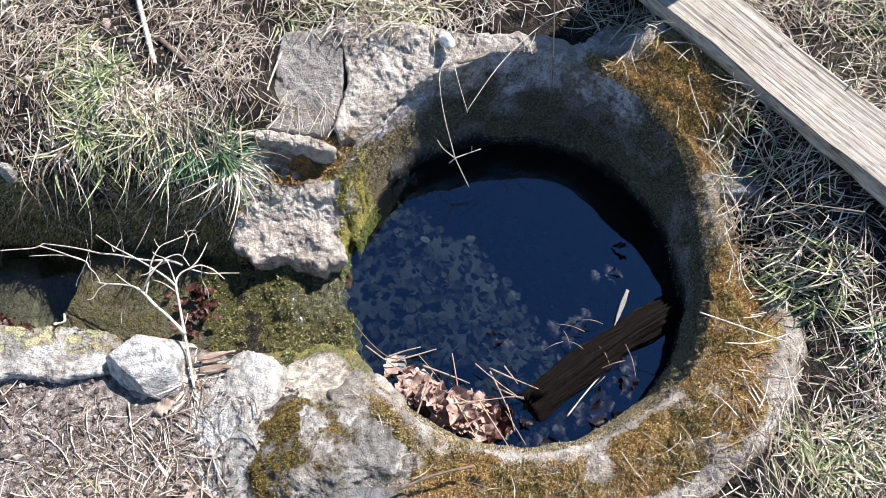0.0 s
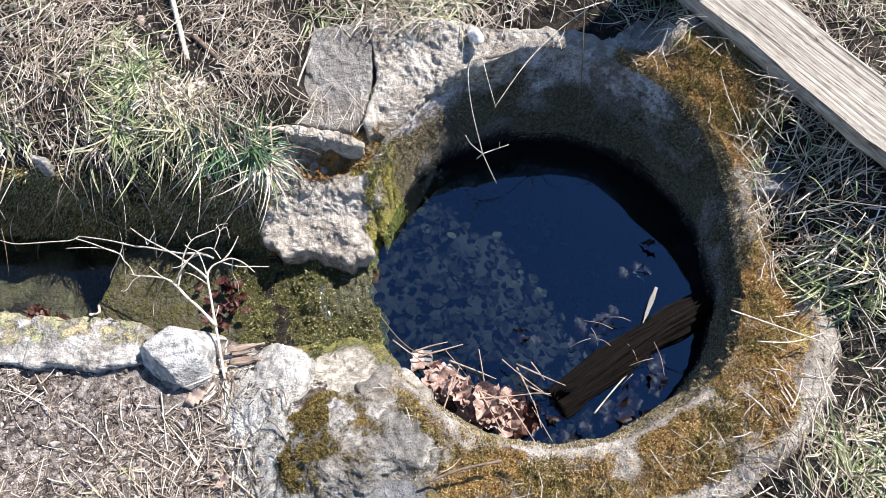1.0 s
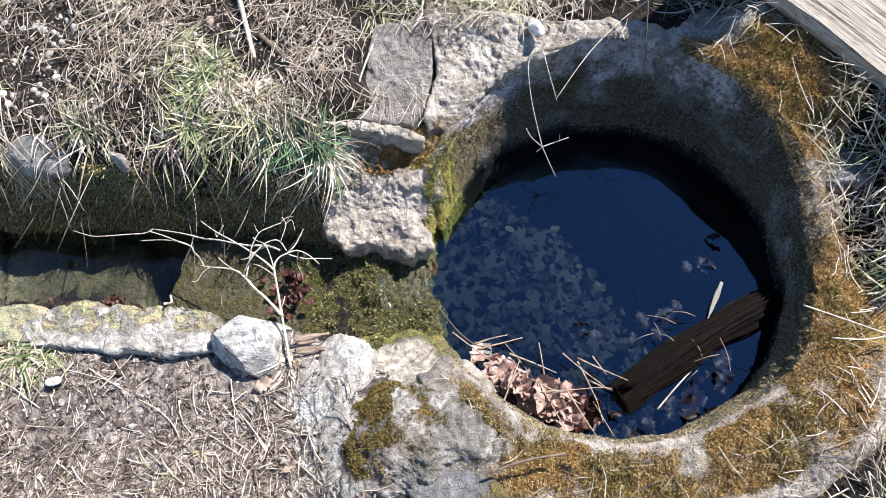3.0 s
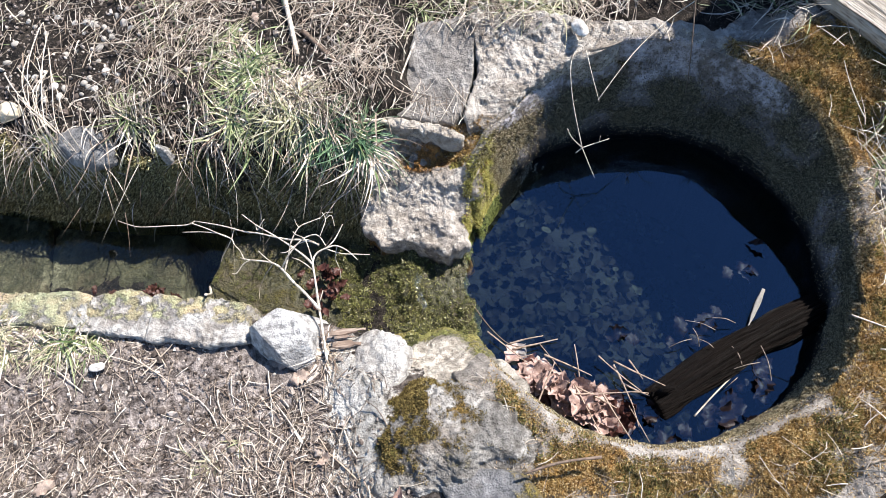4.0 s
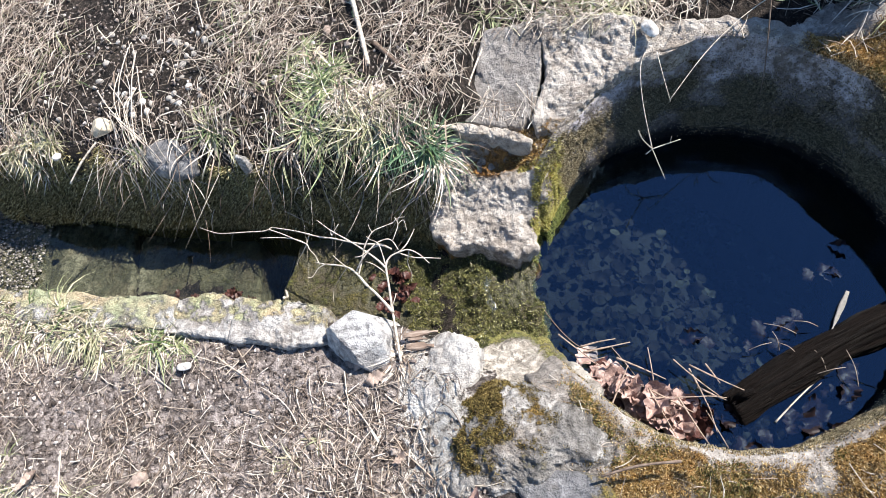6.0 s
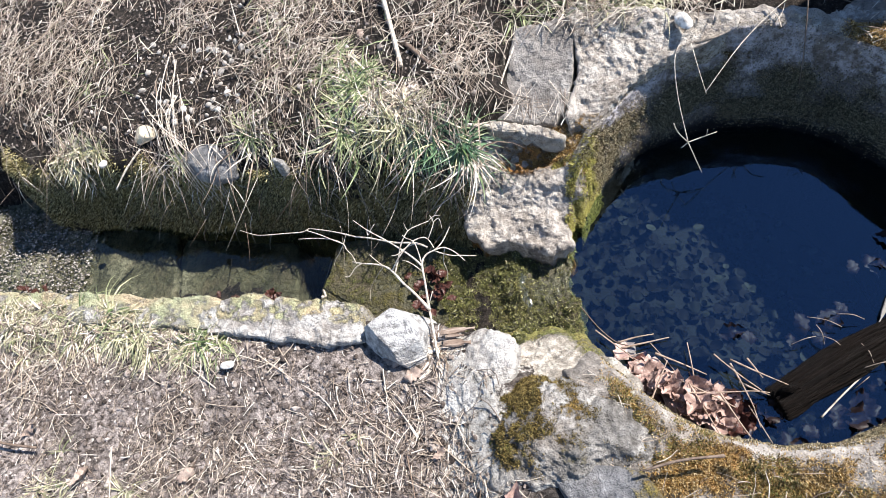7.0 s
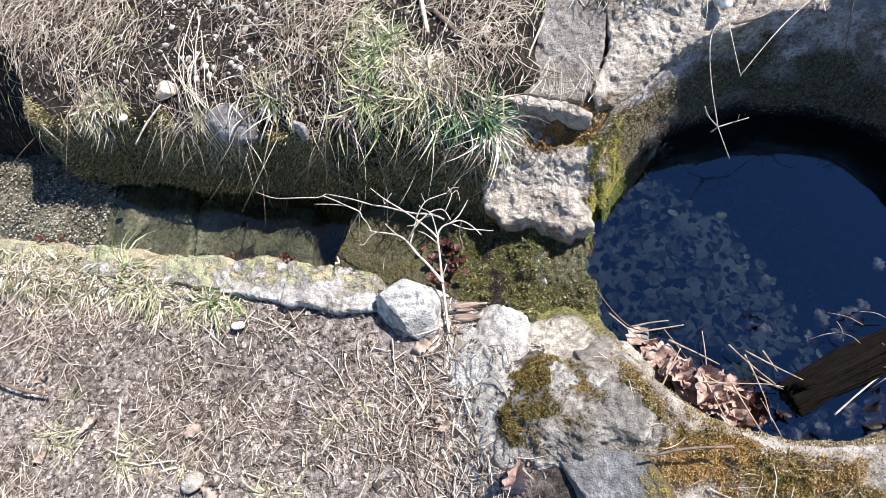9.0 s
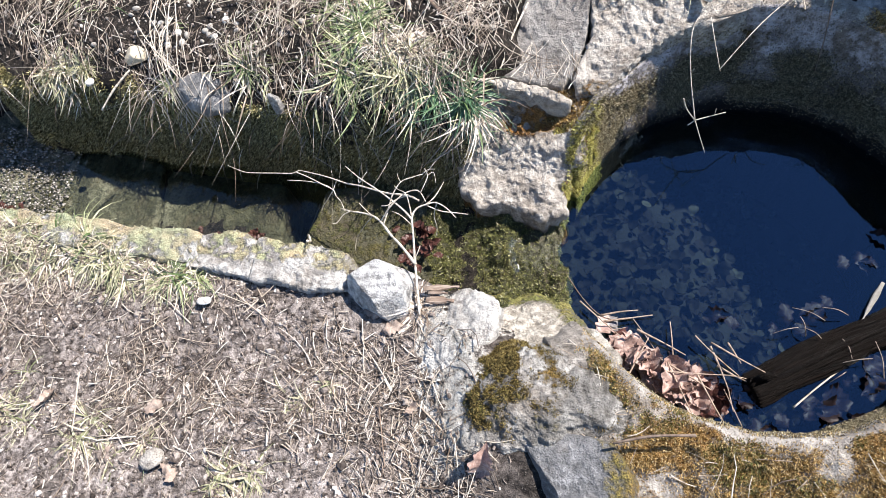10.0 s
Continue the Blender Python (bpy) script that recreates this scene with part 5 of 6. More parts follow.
B = (-0.409, -0.058, 0.000)
branch("bare_branch", "bare pale branch reaching over the mossy channel", B, [
    ([(-0.409, -0.058, 0.000), (-0.418, 0.015, 0.010), (-0.422, 0.054, 0.020), (-0.423, 0.095, 0.040), (-0.426, 0.134, 0.050), (-0.416, 0.150, 0.055), (-0.398, 0.155, 0.060), (-0.377, 0.159, 0.060), (-0.355, 0.148, 0.055), (-0.335, 0.127, 0.050)], 0.0030, 0.0010),
    ([(-0.419, 0.042, 0.018), (-0.451, 0.082, 0.020), (-0.476, 0.109, 0.020), (-0.501, 0.141, 0.020), (-0.521, 0.157, 0.018), (-0.547, 0.167, 0.015), (-0.575, 0.175, 0.010), (-0.602, 0.188, 0.000)], 0.0036, 0.0012),
    ([(-0.426, 0.128, 0.050), (-0.444, 0.149, 0.050), (-0.474, 0.176, 0.050), (-0.514, 0.209, 0.045), (-0.555, 0.241, 0.040), (-0.590, 0.274, 0.035)], 0.0026, 0.0010),
    ([(-0.412, 0.166, 0.058), (-0.437, 0.181, 0.055), (-0.491, 0.199, 0.040), (-0.556, 0.231, 0.020), (-0.592, 0.245, 0.010), (-0.651, 0.273, 0.000), (-0.720, 0.299, -0.010)], 0.0024, 0.0012),
    ([(-0.720, 0.299, -0.010), (-0.738, 0.293, -0.012), (-0.781, 0.298, -0.015), (-0.853, 0.307, -0.020), (-0.886, 0.320, -0.025), (-0.920, 0.338, -0.030)], 0.0016, 0.0008),
    ([(-0.730, 0.296, -0.011), (-0.695, 0.279, -0.010), (-0.653, 0.255, -0.010), (-0.630, 0.242, -0.010), (-0.622, 0.227, -0.010), (-0.606, 0.208, -0.005), (-0.592, 0.182, 0.000)], 0.0015, 0.0009),
    ([(-0.630, 0.242, -0.010), (-0.655, 0.258, -0.012), (-0.697, 0.271, -0.015), (-0.751, 0.280, -0.020)], 0.0015, 0.0008),
    ([(-0.630, 0.242, -0.010), (-0.647, 0.233, -0.030), (-0.666, 0.224, -0.050), (-0.673, 0.215, -0.060)], 0.0011, 0.0006),
    ([(-0.630, 0.242, -0.010), (-0.625, 0.253, -0.005), (-0.620, 0.264, 0.000)], 0.0011, 0.0006),
    ([(-0.495, 0.133, 0.020), (-0.481, 0.159, 0.040), (-0.469, 0.180, 0.060), (-0.449, 0.202, 0.075), (-0.424, 0.209, 0.080), (-0.403, 0.215, 0.080)], 0.0019, 0.0009),
    ([(-0.501, 0.141, 0.020), (-0.476, 0.157, 0.050), (-0.446, 0.178, 0.065), (-0.421, 0.184, 0.070), (-0.407, 0.178, 0.070), (-0.396, 0.159, 0.065)], 0.0019, 0.0009),
    ([(-0.398, 0.155, 0.060), (-0.381, 0.166, 0.065), (-0.369, 0.181, 0.070), (-0.359, 0.197, 0.075)], 0.0017, 0.0008),
    ([(-0.398, 0.155, 0.060), (-0.370, 0.150, 0.040), (-0.343, 0.150, 0.030), (-0.316, 0.150, 0.020)], 0.0014, 0.0007),
    ([(-0.374, 0.159, 0.060), (-0.385, 0.145, 0.030), (-0.384, 0.133, 0.000), (-0.389, 0.123, -0.020)], 0.0011, 0.0006),
    ([(-0.555, 0.241, 0.040), (-0.553, 0.230, 0.035), (-0.541, 0.240, 0.045), (-0.533, 0.247, 0.050)], 0.0013, 0.0007),
    ([(-0.575, 0.175, 0.010), (-0.595, 0.171, 0.000), (-0.611, 0.158, -0.010), (-0.622, 0.158, -0.010)], 0.0014, 0.0007),
    ([(-0.521, 0.157, 0.018), (-0.531, 0.165, 0.020), (-0.546, 0.180, 0.020), (-0.554, 0.189, 0.020)], 0.0014, 0.0007),
    ([(-0.437, 0.181, 0.055), (-0.459, 0.171, 0.060), (-0.476, 0.158, 0.060), (-0.490, 0.157, 0.060)], 0.0014, 0.0007),
    ([(-0.428, 0.138, 0.050), (-0.431, 0.156, 0.060), (-0.438, 0.177, 0.070), (-0.456, 0.189, 0.070), (-0.463, 0.197, 0.070)], 0.0015, 0.0007),
    ([(-0.403, 0.215, 0.080), (-0.391, 0.222, 0.085), (-0.376, 0.222, 0.085)], 0.0009, 0.0005),
    ([(-0.407, 0.178, 0.070), (-0.397, 0.192, 0.080), (-0.391, 0.208, 0.085), (-0.397, 0.222, 0.090)], 0.0011, 0.0006),
    ([(-0.391, 0.208, 0.085), (-0.379, 0.215, 0.085), (-0.374, 0.193, 0.080)], 0.0008, 0.0005),
    ([(-0.422, 0.054, 0.020), (-0.414, 0.064, 0.030), (-0.409, 0.076, 0.035)], 0.0012, 0.0008),
    ([(-0.521, 0.157, 0.018), (-0.561, 0.158, -0.040), (-0.587, 0.151, -0.080), (-0.595, 0.132, -0.100)], 0.0010, 0.0006),
    ([(-0.449, 0.202, 0.075), (-0.453, 0.209, 0.080), (-0.455, 0.217, 0.085)], 0.0009, 0.0005),
    ([(-0.427, 0.118, 0.045), (-0.440, 0.130, 0.050), (-0.453, 0.139, 0.055), (-0.468, 0.146, 0.055)], 0.0013, 0.0007),
], M_TWIG)
T0 = (0.150, 0.560, 0.150)
branch("hanging_twig", "thin bare twig hanging over the well water", T0, [
    ([T0, (0.158, 0.525, 0.135), (0.140, 0.490, 0.115), (0.140, 0.435, 0.06), (0.155, 0.371, -0.019)], 0.0011, 0.0012),
    ([(0.155, 0.371, -0.019), (0.125, 0.352, 0.05), (0.111, 0.342, 0.097)], 0.0014, 0.0010),
    ([(0.155, 0.371, -0.019), (0.180, 0.374, -0.014), (0.214, 0.378, -0.008)], 0.0014, 0.0008),
    ([(0.155, 0.371, -0.019), (0.140, 0.362, -0.022)], 0.0016, 0.0011),
    ([(0.155, 0.371, -0.019), (0.170, 0.345, -0.055), (0.182, 0.330, -0.085)], 0.0010, 0.0007),
    ([(0.193, 0.376, -0.012), (0.194, 0.380, 0.004)], 0.0008, 0.0005),
    ([(0.140, 0.435, 0.06), (0.146, 0.432, 0.072)], 0.0008, 0.0005),
], M_TWIG)
stick("straw_stalk", [(0.395, 0.60, 0.26), (0.383, 0.505, 0.17), (0.378, 0.452, 0.10), (0.372, 0.418, 0.05)], 0.0016, 0.0008, M_DARKTWIG, "reddish dry stalk hanging down to the well", "stalk", 2)
stick("grey_stalk", [(0.41, 0.57, 0.17), (0.34, 0.535, 0.155), (0.261, 0.474, 0.14), (0.182, 0.399, 0.105)], 0.0011, 0.0008, M_TWIG, "grey dry stalk across the well lip", "stalk", 3)
stick("pale_stalk", [(0.172, 0.50, 0.14), (0.176, 0.45, 0.125), (0.184, 0.398, 0.10)], 0.0009, 0.0006, M_TWIG, "pale dry stalk leaning into the well", "stalk", 4)
stick("grey_stick", [(-0.06, -0.302, 0.083), (0.0, -0.290, 0.086), (0.066, -0.287, 0.080)], 0.0020, 0.0026, M_DARKTWIG, "short grey stick lying on the mossy rim", "stick", 5)
for bi, (ba, bb, bw) in enumerate([((-0.402, -0.006, 0.006), (-0.330, -0.004, 0.010), 0.007), ((-0.398, -0.026, 0.002), (-0.340, -0.032, 0.006), 0.010), ((-0.392, -0.016, 0.010), (-0.352, -0.018, 0.012), 0.004)]):
    splinter("bark_flake", ba, bb, bw, 0.003, M_BARK, "flaking brown bark piece by the notch", 60 + bi)
stick("dark_twig", [(-1.62, -0.115, 0.012), (-1.50, -0.125, 0.014), (-1.42, -0.15, 0.010), (-1.33, -0.165, 0.008)], 0.004, 0.003, M_DARKTWIG, "dark bent twig on the trodden path", "twig", 7)
stick("rim_straw", [(0.520, -0.095, 0.075), (0.590, -0.135, 0.072), (0.665, -0.170, 0.055)], 0.0016, 0.0011, M_STRAW, "thick dry stalk across the mossy rim", "stalk", 8)
stick("rim_straw", [(0.55, -0.155, 0.065), (0.61, -0.165, 0.062), (0.68, -0.155, 0.05)], 0.0015, 0.0010, M_STRAW, "thick dry stalk across the mossy rim", "stalk", 9)
stick("bank_stick", [(-0.485, 0.84, 0.185), (-0.46, 0.70, 0.160), (-0.443, 0.60, 0.140)], 0.006, 0.005, M_TWIG, "grey stick lying in the dry grass", "stick", 10)
stick("bank_stick", [(-0.50, 0.58, 0.135), (-0.42, 0.51, 0.125), (-0.34, 0.445, 0.10), (-0.26, 0.43, 0.085)], 0.0065, 0.004, M_TWIG, "pale curved stick lying in the grass by the slab", "stick", 11)
stick("bank_stick", [(-0.43, 0.66, 0.15), (-0.35, 0.56, 0.135), (-0.29, 0.51, 0.12)], 0.006, 0.004, M_DARKTWIG, "brown stick lying in the dry grass", "stick", 12)
stick("slab_stalk", [(-0.175, 0.625, 0.125), (-0.215, 0.54, 0.11), (-0.245, 0.455, 0.095)], 0.0025, 0.0015, M_STRAW, "dry stalk along the slab's edge", "stalk", 13)
stick("pale_stick", [(-1.190, 0.425, 0.105), (-1.150, 0.463, 0.130), (-1.110, 0.502, 0.145)], 0.0026, 0.0022, M_TWIG, "short pale stick over the bank's edge", "stick", 14)
stick("pale_stick", [(-0.715, 0.175, -0.10), (-0.69, 0.14, -0.06), (-0.655, 0.098, 0.03)], 0.003, 0.0025, M_TWIG, "short pale stick leaning on the kerb", "stick", 15)
stick("water_twig", [(-0.125, 0.075, WATER + 0.004), (-0.09, 0.015, WATER + 0.002), (-0.055, -0.025, WATER + 0.004), (-0.02, -0.035, WATER + 0.002)], 0.0013, 0.0009, M_DARKTWIG, "thin twig floating at the well's edge", "twig", 16)
stick("water_twig", [(0.28, -0.205, WATER + 0.004), (0.33, -0.165, WATER + 0.006), (0.385, -0.125, WATER + 0.008)], 0.002, 0.0014, M_TWIG, "thin twig floating at the well's edge", "twig", 17)
r6 = np.random.default_rng(31)
for i in range(11):                                   # long stalks falling over the bank
    x0, y0, x1 = -1.045 + r6.normal(0, 0.035), r6.uniform(0.56, 0.76), -1.005 + r6.normal(0, 0.028)
    edge = float(bank_line(x1)) + 0.06
    stick("long_stalk", [(x0, y0, float(base_height(x0, y0)) + 0.03), ((x0 + x1) / 2 + r6.normal(0, 0.012), (y0 + edge) / 2, float(base_height(x0, (y0 + edge) / 2)) + 0.045), (x1, edge, 0.125), (x1 + r6.normal(0.01, 0.012), edge - r6.uniform(0.03, 0.06), r6.uniform(-0.06, 0.03))],
          r6.uniform(0.0009, 0.0018), 0.0006, M_STRAW, "long pale dry stalk falling over the bank's edge", "stalk", 70 + i, "stalks falling over the bank")
for i in range(20):                                   # dry stalks on the leaf heap
    x = r6.uniform(-0.06, 0.19)
    y = WY - math.sqrt(max(0.35 ** 2 - (x - WX) ** 2, 0.001)) + r6.uniform(0.02, 0.13)
    h = r6.normal(0.1, 0.8) if x < 0.08 else r6.normal(-0.8, 0.7)
    L = r6.uniform(0.02, 0.055)
    z = WATER + r6.uniform(0.012, 0.05) if i < 17 else WATER + 0.004
    stick("reed_stalk", [(x - L * math.cos(h), y - L * math.sin(h), z - r6.uniform(-0.01, 0.012)), (x, y, z + 0.003), (x + L * math.cos(h), y + L * math.sin(h), z + r6.uniform(-0.008, 0.012))], r6.uniform(0.001, 0.0030), 0.0008, M_REED,
          "dry reed stalk on the heaped leaves", "stalk", i, "stalks on the leaf heap")
for i in range(9):                                    # bits on the log and the water
    x, y = r6.uniform(0.24, 0.44), r6.uniform(-0.16, -0.02)
    h, L = r6.uniform(0, 3.1), r6.uniform(0.015, 0.035)
    stick("straw_bit", [(x - L * math.cos(h), y - L * math.sin(h), WATER + 0.02), (x, y, WATER + 0.036), (x + L * math.cos(h), y + L * math.sin(h), WATER + 0.03)], 0.0010, 0.0007, M_DARKSTRAW, "straw bit lying on the wet log", "straw", i, "straw bits on the log")

# ---- pebbles on the bare patch of the bank ----
bm = bmesh.new()
bmesh.ops.create_icosphere(bm, subdivisions=2, radius=1.0)
pv = np.array([q.co[:] for q in bm.verts])
pf = np.array([[l.index for l in q.verts] for q in bm.faces])
bm.free()
PEB = [mesh_of("pebble", pv * (1 + 0.12 * fbm(pv[:, 0] * 2 + i, pv[:, 1] * 2, pv[:, 2] * 2, 2, i)[:, None]) * [1, 0.85, 0.7], pf, M_PEBBLE) for i in range(4)]
M_GREYPEB = fibre_material("grey_pebble", [(0.0, (0.10, 0.095, 0.085)), (0.6, (0.24, 0.225, 0.205)), (1.0, (0.46, 0.44, 0.41))], 0.7)
PEBG = [mesh_of("pebble", pv * (1 + 0.15 * fbm(pv[:, 0] * 2 + i, pv[:, 1] * 2, pv[:, 2] * 2, 2, i + 9)[:, None]) * [1, 0.8, 0.6], pf, M_GREYPEB) for i in range(3)]
for i in range(120):
    if i < 90:
        x, y = -0.97 + r6.normal(0, 0.17), 0.70 + r6.normal(0, 0.13)
    else:
        x, y = r6.uniform(-1.6, -0.5), r6.uniform(-0.4, -0.02)
    s = r6.uniform(0.005, 0.0125) if i < 90 else r6.uniform(0.003, 0.007)
    if i < 90 and y < bank_line(x) + 0.12:
        continue
    ob = thing("pebble", PEB[i % 4] if i % 3 == 0 else PEBG[i % 3], "small rounded white pebble on bare soil" if i % 3 == 0 else "small grey pebble on bare soil", "pebble", "pebbles on the soil")
    ob.matrix_basis = Matrix.LocRotScale(Vector((x, y, float(ground_height(x, y) + relief(x, y)) - s * 0.15)), Euler((r6.uniform(0, 6), r6.uniform(0, 0.6), r6.uniform(0, 6))), Vector((s, s, s)))


# ---- straw, grass and moss ----
def top_height(x, y):
    """Height of whatever ground is uppermost."""
    r = ring_distance(x, y)
    z = ground_height(x, y)
    return z + np.where(r < 0.55, collar_relief(x, y) + 0.004, relief(x, y))


def bare(x, y):
    """1 where stone stays bare of litter."""
    r = ring_distance(x, y)
    b = 1 - sm(r, 0.42, 0.455)
    b = np.maximum(b, blob(x, y, 0.04, 0.51, 0.22, 0.075, 5, 0.15))
    b = np.maximum(b, blob(x, y, -0.12, 0.53, 0.10, 0.10, 0, 0.12))
    b = np.maximum(b, blob(x, y, -0.20, 0.31, 0.14, 0.10, 0, 0.12))
    b = np.maximum(b, 0.85 * blob(x, y, 0.44, 0.55, 0.15, 0.09, 0, 0.4))
    b = np.maximum(b, 0.93 * blob(x, y, -0.20, -0.20, 0.17, 0.12, 0, 0.25))
    b = np.maximum(b, 0.9 * blob(x, y, -0.15, -0.36, 0.13, 0.07, 0, 0.25))
    b = np.maximum(b, 0.75 * blob(x, y, -0.30, -0.06, 0.17, 0.11, 0, 0.3))
    b = np.maximum(b, blob(x, y, -0.49, -0.01, 0.10, 0.085, 0, 0.15))
    b = np.maximum(b, sm(y - curb_line(x) - 0.07 * sm(-x, 0.90, 0.98), -0.075, -0.055) * (1 - sm(y - bank_line(x), 0.04, 0.10)) * (x < 0) * sm(-x, 0.3, 0.36))
    b = np.maximum(b, ((x < -1.6) & (y > curb_line(x)) & (y < 0.72)) * 0.8)
    b = np.maximum(b, (0.86 - 0.35 * sm(r, 0.49, 0.56)) * (r < 0.60) * (x > -0.1) * (y < -0.02))
    b = np.maximum(b, 0.96 * blob(x, y, 0.36, 0.53, 0.18, 0.08, 0, 0.3))
    b = np.maximum(b, 0.93 * blob(x, y, 0.625, 0.365, 0.10, 0.10, 0, 0.25))
    b = np.maximum(b, 0.5 * blob(x, y, 0.58, -0.22, 0.13, 0.13, 0, 0.3))
    return b


def pick(n, x0, x1, y0, y1, density, seed):
    r = np.random.default_rng(seed)
    xs, ys = r.uniform(x0, x1, n), r.uniform(y0, y1, n)
    out = np.maximum(np.maximum(xs - 1.15, -xs - 1.95), np.maximum(ys - 1.15, -0.45 - ys)) + 0.25 * fbm(xs * 4, ys * 4, 0, 3, 77)
    keep = r.random(n) < density(xs, ys) * (1 - sm(out, 0.0, 0.35))
    return xs[keep], ys[keep]


def lay_straw(name, n, box, density, length, width, lift, mat, label, seed, arch=0.12, tilt=0.12):
    r = np.random.default_rng(seed)
    x, y = pick(n, *box, density, seed)
    k = len(x)
    L = r.lognormal(math.log(length), 0.45, k)
    L = np.clip(L, length * 0.3, length * 2.6)
    mid = np.stack([x, y, top_height(x, y) + 0.002 + r.random(k) ** 1.6 * lift], -1)
    gx_ = (top_height(x + 0.02, y) - top_height(x - 0.02, y)) / 0.04
    gy_ = (top_height(x, y + 0.02) - top_height(x, y - 0.02)) / 0.04
    head = r.uniform(0, 2 * math.pi, k)
    if "bank" in name:                                # straw on the slope falls with it
        fall = r.random(k) < 0.35 + 0.45 * (1 - sm(y - bank_line(x), 0.12, 0.40))
        head = np.where(fall, math.pi / 2 + r.normal(0, 0.5, k), head)
    slope = np.clip(gx_ * np.cos(head) + gy_ * np.sin(head), -0.8, 0.8)
    v, f = straws(mid, head, L, width * r.uniform(0.55, 1.4, k), np.arctan(slope) + r.normal(0, tilt, k), np.full(k, arch), seed)
    return thing(name, mesh_of(name, v, f, mat), label, "straw", kind="stuff")


def back_zone(x, y):
    return (1 - bare(x, y)) * sm(y - bank_line(x), 0.06, 0.12) * (y > 0.15) * np.where(x > -0.25, 1, 1) * (1 - 0.55 * blob(x, y, -0.98, 0.70, 0.20, 0.13)) * (1 - 0.9 * blob(x, y, -1.14, 0.55, 0.05, 0.05)) * (1 - 0.3 * sm(-x, 0.7, 0.9)) * (1 - 0.72 * blob(x, y, -0.56, 0.55, 0.20, 0.12, 0, 0.3)) * np.clip(0.60 + 2.3 * fbm(x * 9, y * 6, 0, 3, 103), 0.10, 1)


def path_zone(x, y):
    return (1 - bare(x, y)) * (y < curb_line(x) - 0.04 + 0.05 * sm(-x, 0.90, 0.98)) * (x < -0.22) * np.clip(0.6 + 1.9 * fbm(x * 5, y * 5, 0, 4, 101), 0.12, 1)


def right_zone(x, y):
    return (1 - bare(x, y)) * ((x > 0.25) & (y > 0.15) | (x > 0.45)) * np.clip(0.65 + 1.7 * fbm(x * 7, y * 7, 0, 3, 105), 0.12, 1)


lay_straw("path_straw", 10500, (-2.3, -0.2, -0.75, 0.2), path_zone, 0.030, 0.0024, 0.008, M_STRAW, "pale dry straw bits strewn on the trodden path", 201, 0.09, 0.08)
lay_straw("path_litter", 12000, (-2.3, -0.2, -0.75, 0.2), path_zone, 0.024, 0.0019, 0.006, M_DARKSTRAW, "dark crumbled straw litter on the path", 202, 0.15, 0.10)
lay_straw("path_crumbs", 22000, (-2.3, -0.2, -0.75, 0.2), path_zone, 0.010, 0.0021, 0.004, M_DARKSTRAW, "fine crumbled plant litter on the path", 208, 0.2, 0.15)
lay_straw("bank_straw", 30000, (-2.3, 0.3, 0.25, 1.45), back_zone, 0.046, 0.0021, 0.026, M_STRAW, "tangled pale straw over the bank", 203, 0.10, 0.20)
lay_straw("bank_litter", 15000, (-2.3, 0.3, 0.25, 1.45), back_zone, 0.045, 0.0020, 0.014, M_DARKSTRAW, "grey rotting straw on the bank", 204, 0.2, 0.15)
lay_straw("verge_straw", 13000, (0.25, 1.5, -0.75, 1.45), right_zone, 0.050, 0.0022, 0.024, M_STRAW, "tangled pale straw beside the well", 205, 0.14, 0.22)
lay_straw("verge_litter", 6500, (0.25, 1.5, -0.75, 1.45), right_zone, 0.045, 0.0020, 0.014, M_DARKSTRAW, "grey rotting straw beside the well", 206, 0.2, 0.15)
lay_straw("rim_litter", 700, (-0.15, 0.75, -0.45, 0.2), lambda x, y: (ring_distance(x, y) > 0.42) * 0.7 * (ring_distance(x, y) < 0.62), 0.030, 0.0017, 0.004, M_STRAW, "straw bits scattered on the mossy rim", 207, 0.15, 0.05)


# single thick stalks that lie on top
r9 = np.random.default_rng(91)
STALK = [mesh_of("straw_stalk", *straws(np.zeros((1, 3)), np.zeros(1), np.ones(1), np.array([w]), np.zeros(1), np.array([b_]), 600 + i, 5, 7), M_STALK) for i, (w, b_) in enumerate([(0.018, 0.03), (0.022, 0.08), (0.026, 0.05), (0.018, 0.14), (0.030, 0.03), (0.020, 0.18)])]
for zone, box, count, lab in ((path_zone, (-1.9, -0.25, -0.6, 0.1), 150, "thick pale stalk lying on the trodden path"), (back_zone, (-1.7, 0.25, 0.45, 1.0), 120, "thick pale stalk lying on the bank"), (right_zone, (0.5, 1.0, -0.45, 0.7), 70, "thick pale stalk lying beside the well"),
                              (lambda x, y: (ring_distance(x, y) > 0.41) * (ring_distance(x, y) < 0.6) * 1.0, (-0.1, 0.75, -0.40, 0.15), 24, "thin stalk lying on the mossy rim")):
    x, y = pick(count * 6, *box, zone, int(count))
    x, y = x[:count], y[:count]
    for px, py in zip(x, y):
        L, h = r9.uniform(0.05, 0.13) * (0.55 if count == 24 else 1), r9.uniform(0, 6.28)
        dz = float(top_height(np.array(px + 0.03 * math.cos(h)), np.array(py + 0.03 * math.sin(h))) - top_height(np.array(px - 0.03 * math.cos(h)), np.array(py - 0.03 * math.sin(h)))) / 0.06
        ob = thing("straw_stalk", STALK[int(r9.integers(6))], lab, "straw", lab.replace("thick pale stalk", "stalks").replace("thin stalk", "stalks"))
        lift = 0.008 if zone is path_zone or count == 24 else 0.026
        ob.matrix_basis = Matrix.LocRotScale(Vector((px, py, float(top_height(np.array(px), np.array(py))) + lift)), Euler((r9.uniform(0, 6), -math.atan(max(-0.7, min(0.7, dz))), h)), Vector((L, L, L)))


